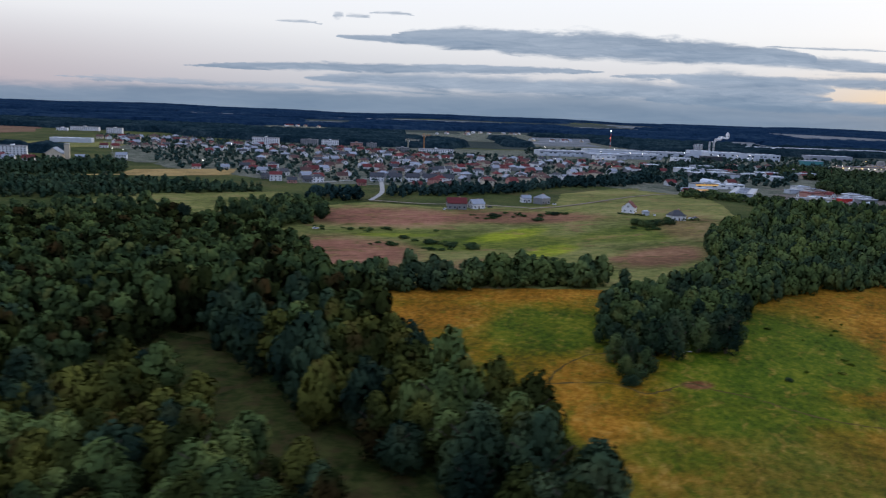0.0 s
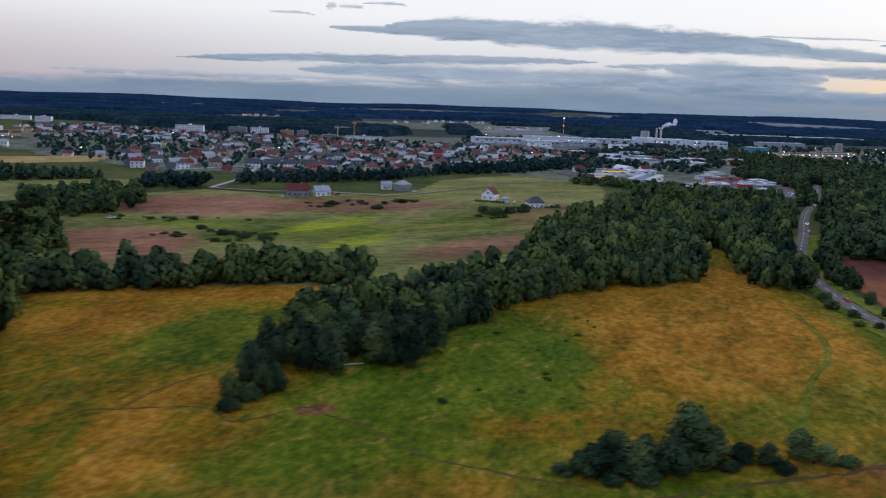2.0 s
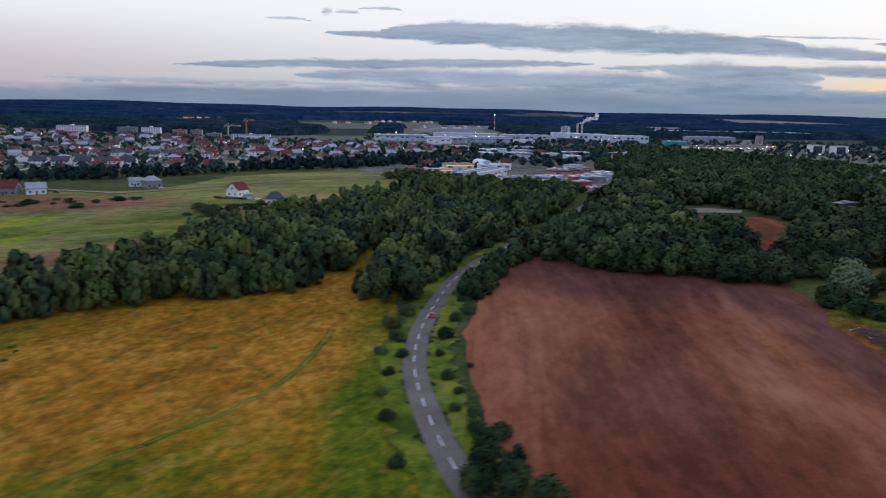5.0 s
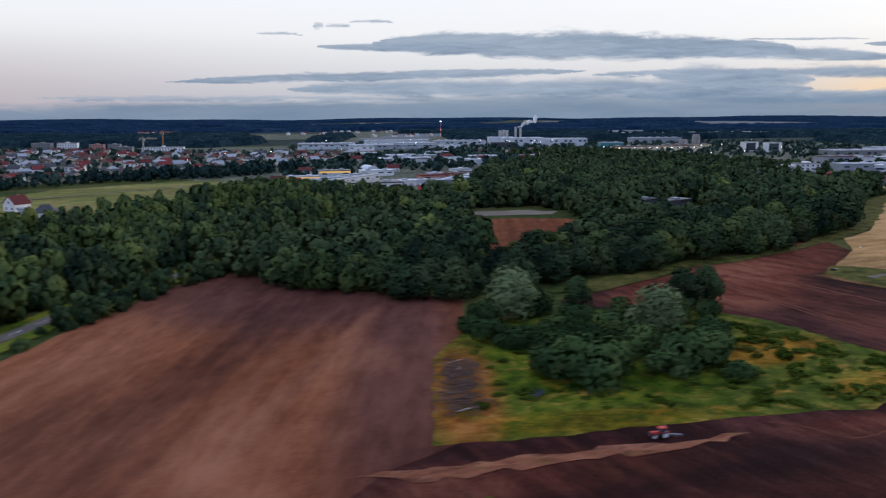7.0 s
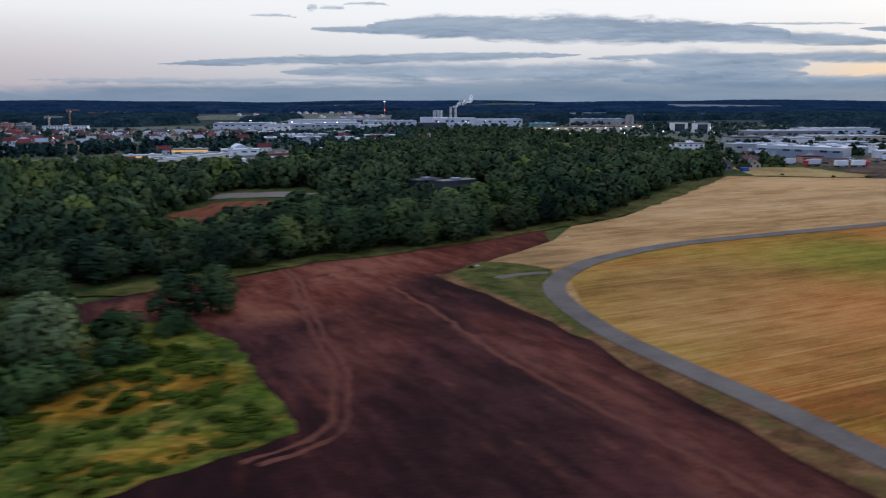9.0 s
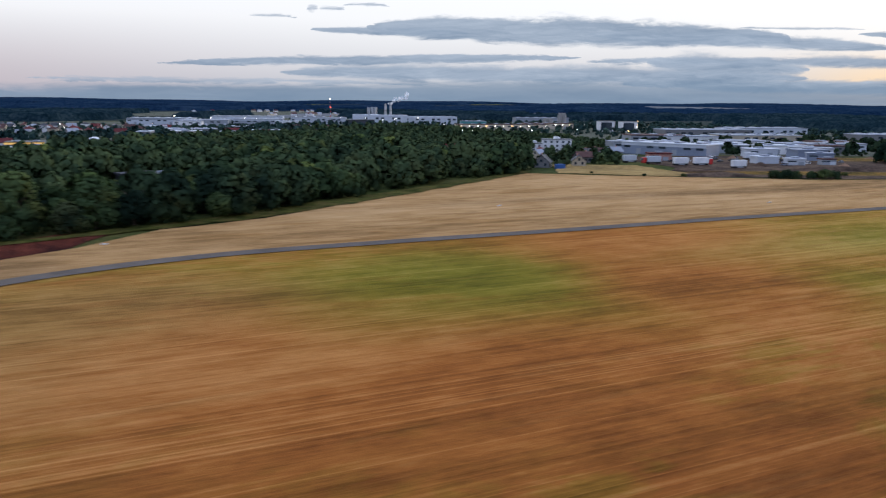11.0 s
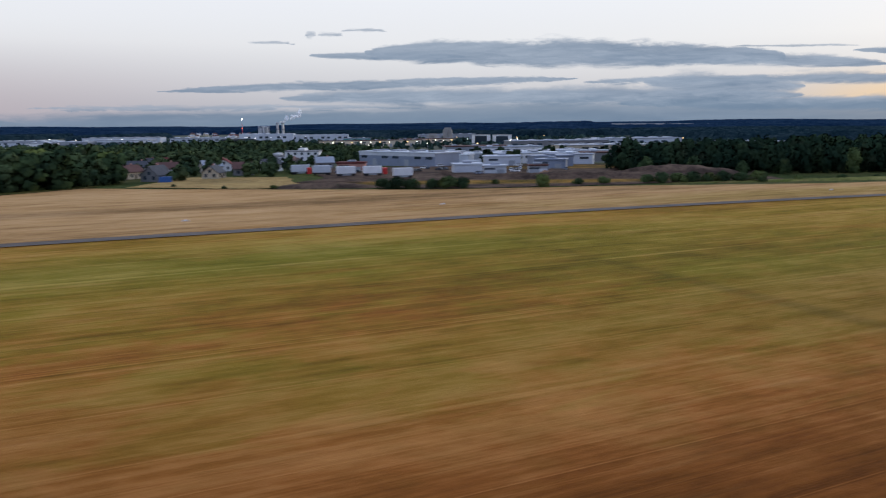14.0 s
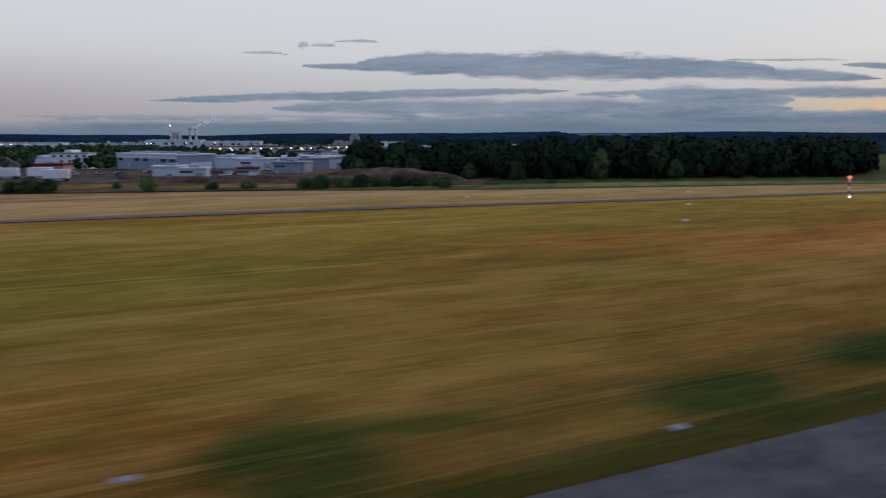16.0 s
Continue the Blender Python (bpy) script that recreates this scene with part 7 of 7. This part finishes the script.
        part("cab", block(2.7, 4.0, -.76, .76, .4, 2.2, .14), M[cab], ob, "red cab")
        part("windscreen", block(3.96, 4.05, -.65, .65, 1.3, 2.0), M["glass"], ob)


trailer(480.5, 407.5, 186, "sheet_white", "sheet_red")
trailer(487.5, 401, 8, "white")
trailer(494.5, 401.5, 6, "white", "sheet_red")
trailer(502.5, 390.5, 12, "white")
trailer(474, 413, 20, "sheet_white")
trailer(524, 428, 8, "sheet_white")

# stores, heaps and vehicles in the bare yards beyond the airfield
rng = random.Random(53)
for k, (x, y, wide, deep, high, wall, roof) in enumerate(((536, 446, 12, 6, 3.0, "sheet_white", "sheet_white"), (548, 424, 9, 5, 2.6, "sheet_blue", "sheet_blue"), (560, 452, 16, 7, 3.2, "sheet_white", "roof_pale"), (556, 470, 20, 8, 3.6, "white", "sheet_white"), (538, 486, 22, 9, 3.6, "sheet_grey", "sheet_white"), (580, 480, 18, 8, 3.4, "greywall", "roof_brown"),
                                                          (574, 500, 26, 10, 4.0, "white", "roof_pale"), (546, 508, 20, 9, 4.0, "sheet_white", "sheet_white"), (604, 506, 22, 10, 3.8, "sheet_white", "roof_pale"), (528, 404, 6, 3.4, 2.0, "sheet_white", "sheet_white"), (540, 405, 5, 3, 1.9, "sheet_grey", "roof_brown"), (478, 452, 10, 6, 2.6, "brickwall", "roof_brown"), (488, 424, 8, 5, 2.4, "brickwall", "roof_red"))):
    if free(x, y, 3):
        hall(x, y, wide, deep, high, wall, roof, rng.choice((-6, -3, 4, -20)), "low store in the bare yards beyond the airfield", 1, name="store_building")
for k in range(22):
    x, y = rng.uniform(508, 562), rng.uniform(396, 446)
    if free(x, y, 2):
        car(x, y, rng.uniform(0, 180), rng.choice(("white", "greywall", "sheet_dark", "sheet_blue", "white", "sheet_red")), "parked car in a bare earth yard")


def spoil_heap(x, y, r, h, mat, label, seed):
    """A low cone of tipped material with a rough surface."""
    rs = np.random.default_rng(seed)
    vs, fs, rings, seg = [(0, 0, h)], [], 4, 12
    for j in range(1, rings + 1):
        for i in range(seg):
            a, q = i / seg * 6.283, j / rings * r * rs.uniform(0.85, 1.15)
            vs.append((math.cos(a) * q, math.sin(a) * q, max(-0.2, h * (1 - j / rings) * rs.uniform(0.8, 1.2) - 0.1)))
    for i in range(seg):
        fs.append((0, 1 + i, 1 + (i + 1) % seg))
        for j in range(rings - 1):
            b, c = 1 + j * seg, 1 + (j + 1) * seg
            fs.append((b + i, c + i, c + (i + 1) % seg, b + (i + 1) % seg))
    ob = new("spoil_heap", link_mesh("spoil_heap", vs, fs, mat, True))
    ob.matrix_world = pose(x, y, ground_z(x, y))
    tagged(ob, label, "heap", "spoil heaps in the yards")


for k in range(16):
    x, y = rng.uniform(512, 590), rng.uniform(384, 440)
    if free(x, y, 3):
        spoil_heap(x, y, rng.uniform(1.6, 3.6), rng.uniform(0.8, 1.9), M[rng.choice(("earth_bank", "gravel", "earth_bank", "soil_path"))], "heap of tipped earth and gravel in a yard", k)

# the tractor ploughing
tr = thing("tractor", 274.2, 166.0, ground_z(274.2, 166.0) + 0.1, 184, "red tractor with pale wheel rims pulling a plough", "tractor")
part("hood", block(.25, 1.75, -.33, .33, .62, 1.12, .08), M["sheet_red"], tr)
part("grille", block(1.74, 1.8, -.28, .28, .62, 1.05), M["sheet_dark"], tr)
part("chassis", block(-.7, 1.6, -.22, .22, .38, .64), M["sheet_dark"], tr)
part("cab", block(-.85, .3, -.5, .5, .7, 1.72, .06), M["glass"], tr, "glazed cab")
part("cab_roof", block(-.95, .4, -.56, .56, 1.72, 1.88, .05), M["sheet_red"], tr)
part("fender", block(-1.2, -.1, -.85, .85, 1.02, 1.12, .03), M["sheet_red"], tr)
bm = bmesh.new()
tube(bm, (.5, .36, 1.0), (.5, .36, 1.9), .05, .05, 6)
part("exhaust", bm, M["sheet_dark"], tr)
for wx, r, wide in ((-.62, .62, .34), (1.35, .44, .28)):
    for wy in (-.72, .72):
        bm = bmesh.new()
        tube(bm, (wx, wy - wide / 2, r), (wx, wy + wide / 2, r), r, r, 16)
        tyre = part("tyre", bm, M["rubber"], tr)
        bm = bmesh.new()
        tube(bm, (wx, wy - wide / 2 - .03, r), (wx, wy + wide / 2 + .03, r), r * .68, r * .68, 14)
        part("rim", bm, M["white"], tyre, "pale wheel rim")
tr.scale = (0.56, 0.56, 0.56)
bm = bmesh.new()
tube(bm, (-1.0, 0, .6), (-3.6, .7, .6), .09, .09, 5)
for k in range(5):
    tube(bm, (-1.6 - k * .45, .16 + k * .12, .6), (-1.8 - k * .45, .16 + k * .12, .05), .06, .04, 4)
part("plough", bm, M["steel"], tr)

# dead wood: the brush pile, bleached trunks
rng = random.Random(8)
pile = tagged(new("brush_pile"), "heap of dead brushwood on a dry strip", "brushwood", kind="stuff")
bm = bmesh.new()
for k in range(420):
    t = rng.random()
    x, y = 255.6 + rng.gauss(0, 1.2) + t * 1.0, 176 + t * 15 + rng.gauss(0, 1.0)
    z = ground_z(x, y) + 0.25 + abs(rng.gauss(0, 0.45))
    a, l = rng.uniform(0, 6.28), rng.uniform(0.6, 1.8)
    tube(bm, (x, y, z), (x + math.cos(a) * l, y + math.sin(a) * l, z + rng.uniform(-.25, .3)), 0.07, 0.03, 4)
heap = part("branches", bm, M["brush"], pile)
for (x0, y0, x1, y1, r) in ((255, 175.5, 257.4, 176.4, .1), (255.2, 187, 256.6, 190, .1), (254.6, 192, 257, 193, .08), (60.5, 162.5, 64.2, 163.2, .14)):
    log = thing("fallen_log", x0, y0, None, 0, "bleached fallen trunk lying in the grass", "log")
    bm = bmesh.new()
    tube(bm, (0, 0, .3), (x1 - x0, y1 - y0, ground_z(x1, y1) - ground_z(x0, y0) + .45), r, r * .7, 7)
    part("stem", bm, M["deadwood"], log)


# earth banks beyond the airfield
def bank(name, x, y, long, deep, high, turn, mat, label, seed):
    rs = np.random.default_rng(seed)
    n, m = 22, 9
    vs, qs = [], []
    for j in range(m):
        for i in range(n):
            u, v = i / (n - 1) * 2 - 1, j / (m - 1) * 2 - 1
            h = high * max(0.0, 1 - u * u) ** 0.7 * max(0.0, 1 - v * v) * (0.8 + 0.35 * rs.random())
            vs.append((u * long / 2, v * deep / 2, h - 0.15))
            if i and j:
                k = j * n + i
                qs.append((k - n - 1, k - n, k, k - 1))
    ob = new(name, link_mesh(name, vs, qs, mat, True))
    ob.matrix_world = pose(x, y, ground_z(x, y), 0, 0, turn)
    tagged(ob, label, "earth bank", kind="structure")


bank("bank_mound", 485, 364, 24, 7, 1.3, -6, M["earth_bank"], "low dark earth mound", 1)
bank("bank_long", 548, 382, 70, 9, 1.7, -6, M["earth_bank"], "long grassy brown earth bank", 2)
bank("bank_far", 572, 386, 36, 9, 2.8, -8, M["earth_bank"], "brown earth heap before the wood", 3)
bank("bank_edge", 620, 364, 130, 5, 0.7, 3, M["fallow"], "low grassy bank on the airfield's edge", 4)

# ---------------------------------------------------------------- airfield furniture
pole = thing("obstruction_mast", 640, 330, None, 0, "red and white banded mast with a red lamp", "mast")
for k in range(5):
    bm = bmesh.new()
    tube(bm, (0, 0, k * .6 - (.3 if k == 0 else 0)), (0, 0, k * .6 + .6), .17, .17, 8)
    part("band", bm, M["white" if k % 2 == 0 else "sheet_red"], pole)
part("lamp_head", block(-.15, .15, -.15, .15, 3.0, 3.3, .05), M["lamp_red"], pole, "lit red lamp")
part("foot_lamp", block(-.12, .12, -.4, -.2, .1, .3, .04), M["lamp_white"], pole, "lit white lamp at the foot")
for i, (x, y) in enumerate(((621, 343), (612, 321), (604, 302), (584, 336), (333, 237), (352, 260), (413, 300), (470, 305), (508, 322))):
    ob = thing("marker_board", x, y, None, 21, "small white marker board in the airfield grass", "marker", "marker boards")
    part("panel", block(-.36, .36, -.05, .05, .16, .36, .02), M["white"], ob)
    for wx in (-.4, .4):
        part("leg", block(wx - .04, wx + .04, -.04, .04, -.2, .2), M["steel"], ob)
for i in range(7):
    p = on_runway(-9.3, 3.2 - i * 1.32)
    ob = thing("threshold_light", p[0], p[1], ground_z(*p) + 0.16, 21.2, "green runway threshold light on a low stand", "runway light", "threshold lights")
    part("base", block(-.2, .2, -.1, .1, -.12, .06, .03), M["concrete"], ob)
    # five added heads stand for one lamp's flicker drawn out into dots
    for k in range(5):
        part("lamp_head", block(-.17 + k * .08, -.13 + k * .08, -.02, .02, .06, .10), M["lamp_green"], ob, "one glowing dot of a flickering green lamp")
for (a, b) in ((7.8, 2.1), (-8.4, 5.85)):
    p = on_runway(a, b)
    ob = thing("concrete_slab", p[0], p[1], ground_z(*p) + 0.16, 21.2, "pale concrete slab set in the grass", "slab")
    part("slab", block(-.3, .3, -.2, .2, -.2, .02, .03), M["greywall"], ob)


# a blue container and a far village
cont = thing("shipping_container", 444, 387, None, 20, "blue steel container in a yard", "container")
part("body", block(-1.5, 1.5, -.7, .7, .05, 1.5, .03), M["paint_blue"], cont)
for k in range(8):
    part("rib", block(-1.4 + k * .38, -1.28 + k * .38, -.76, -.69, .15, 1.4), M["paint_blue"], cont)
rng = random.Random(91)
for k in range(26):
    x, y = rng.choice(((60, 1560), (180, 1700), (-240, 1720), (250, 1360)))
    x, y = x + rng.uniform(-60, 60), y + rng.uniform(-25, 25)
    ob = put_at(gable_house("house", 8.0, 6.0, 3.4, 5.4, ("white", "cream")[k % 2], ("roof_red", "roof_pale", "roof_brown")[k % 3], 1, "house of a far village", "houses of a far village"), x, y, rng.uniform(0, 90))

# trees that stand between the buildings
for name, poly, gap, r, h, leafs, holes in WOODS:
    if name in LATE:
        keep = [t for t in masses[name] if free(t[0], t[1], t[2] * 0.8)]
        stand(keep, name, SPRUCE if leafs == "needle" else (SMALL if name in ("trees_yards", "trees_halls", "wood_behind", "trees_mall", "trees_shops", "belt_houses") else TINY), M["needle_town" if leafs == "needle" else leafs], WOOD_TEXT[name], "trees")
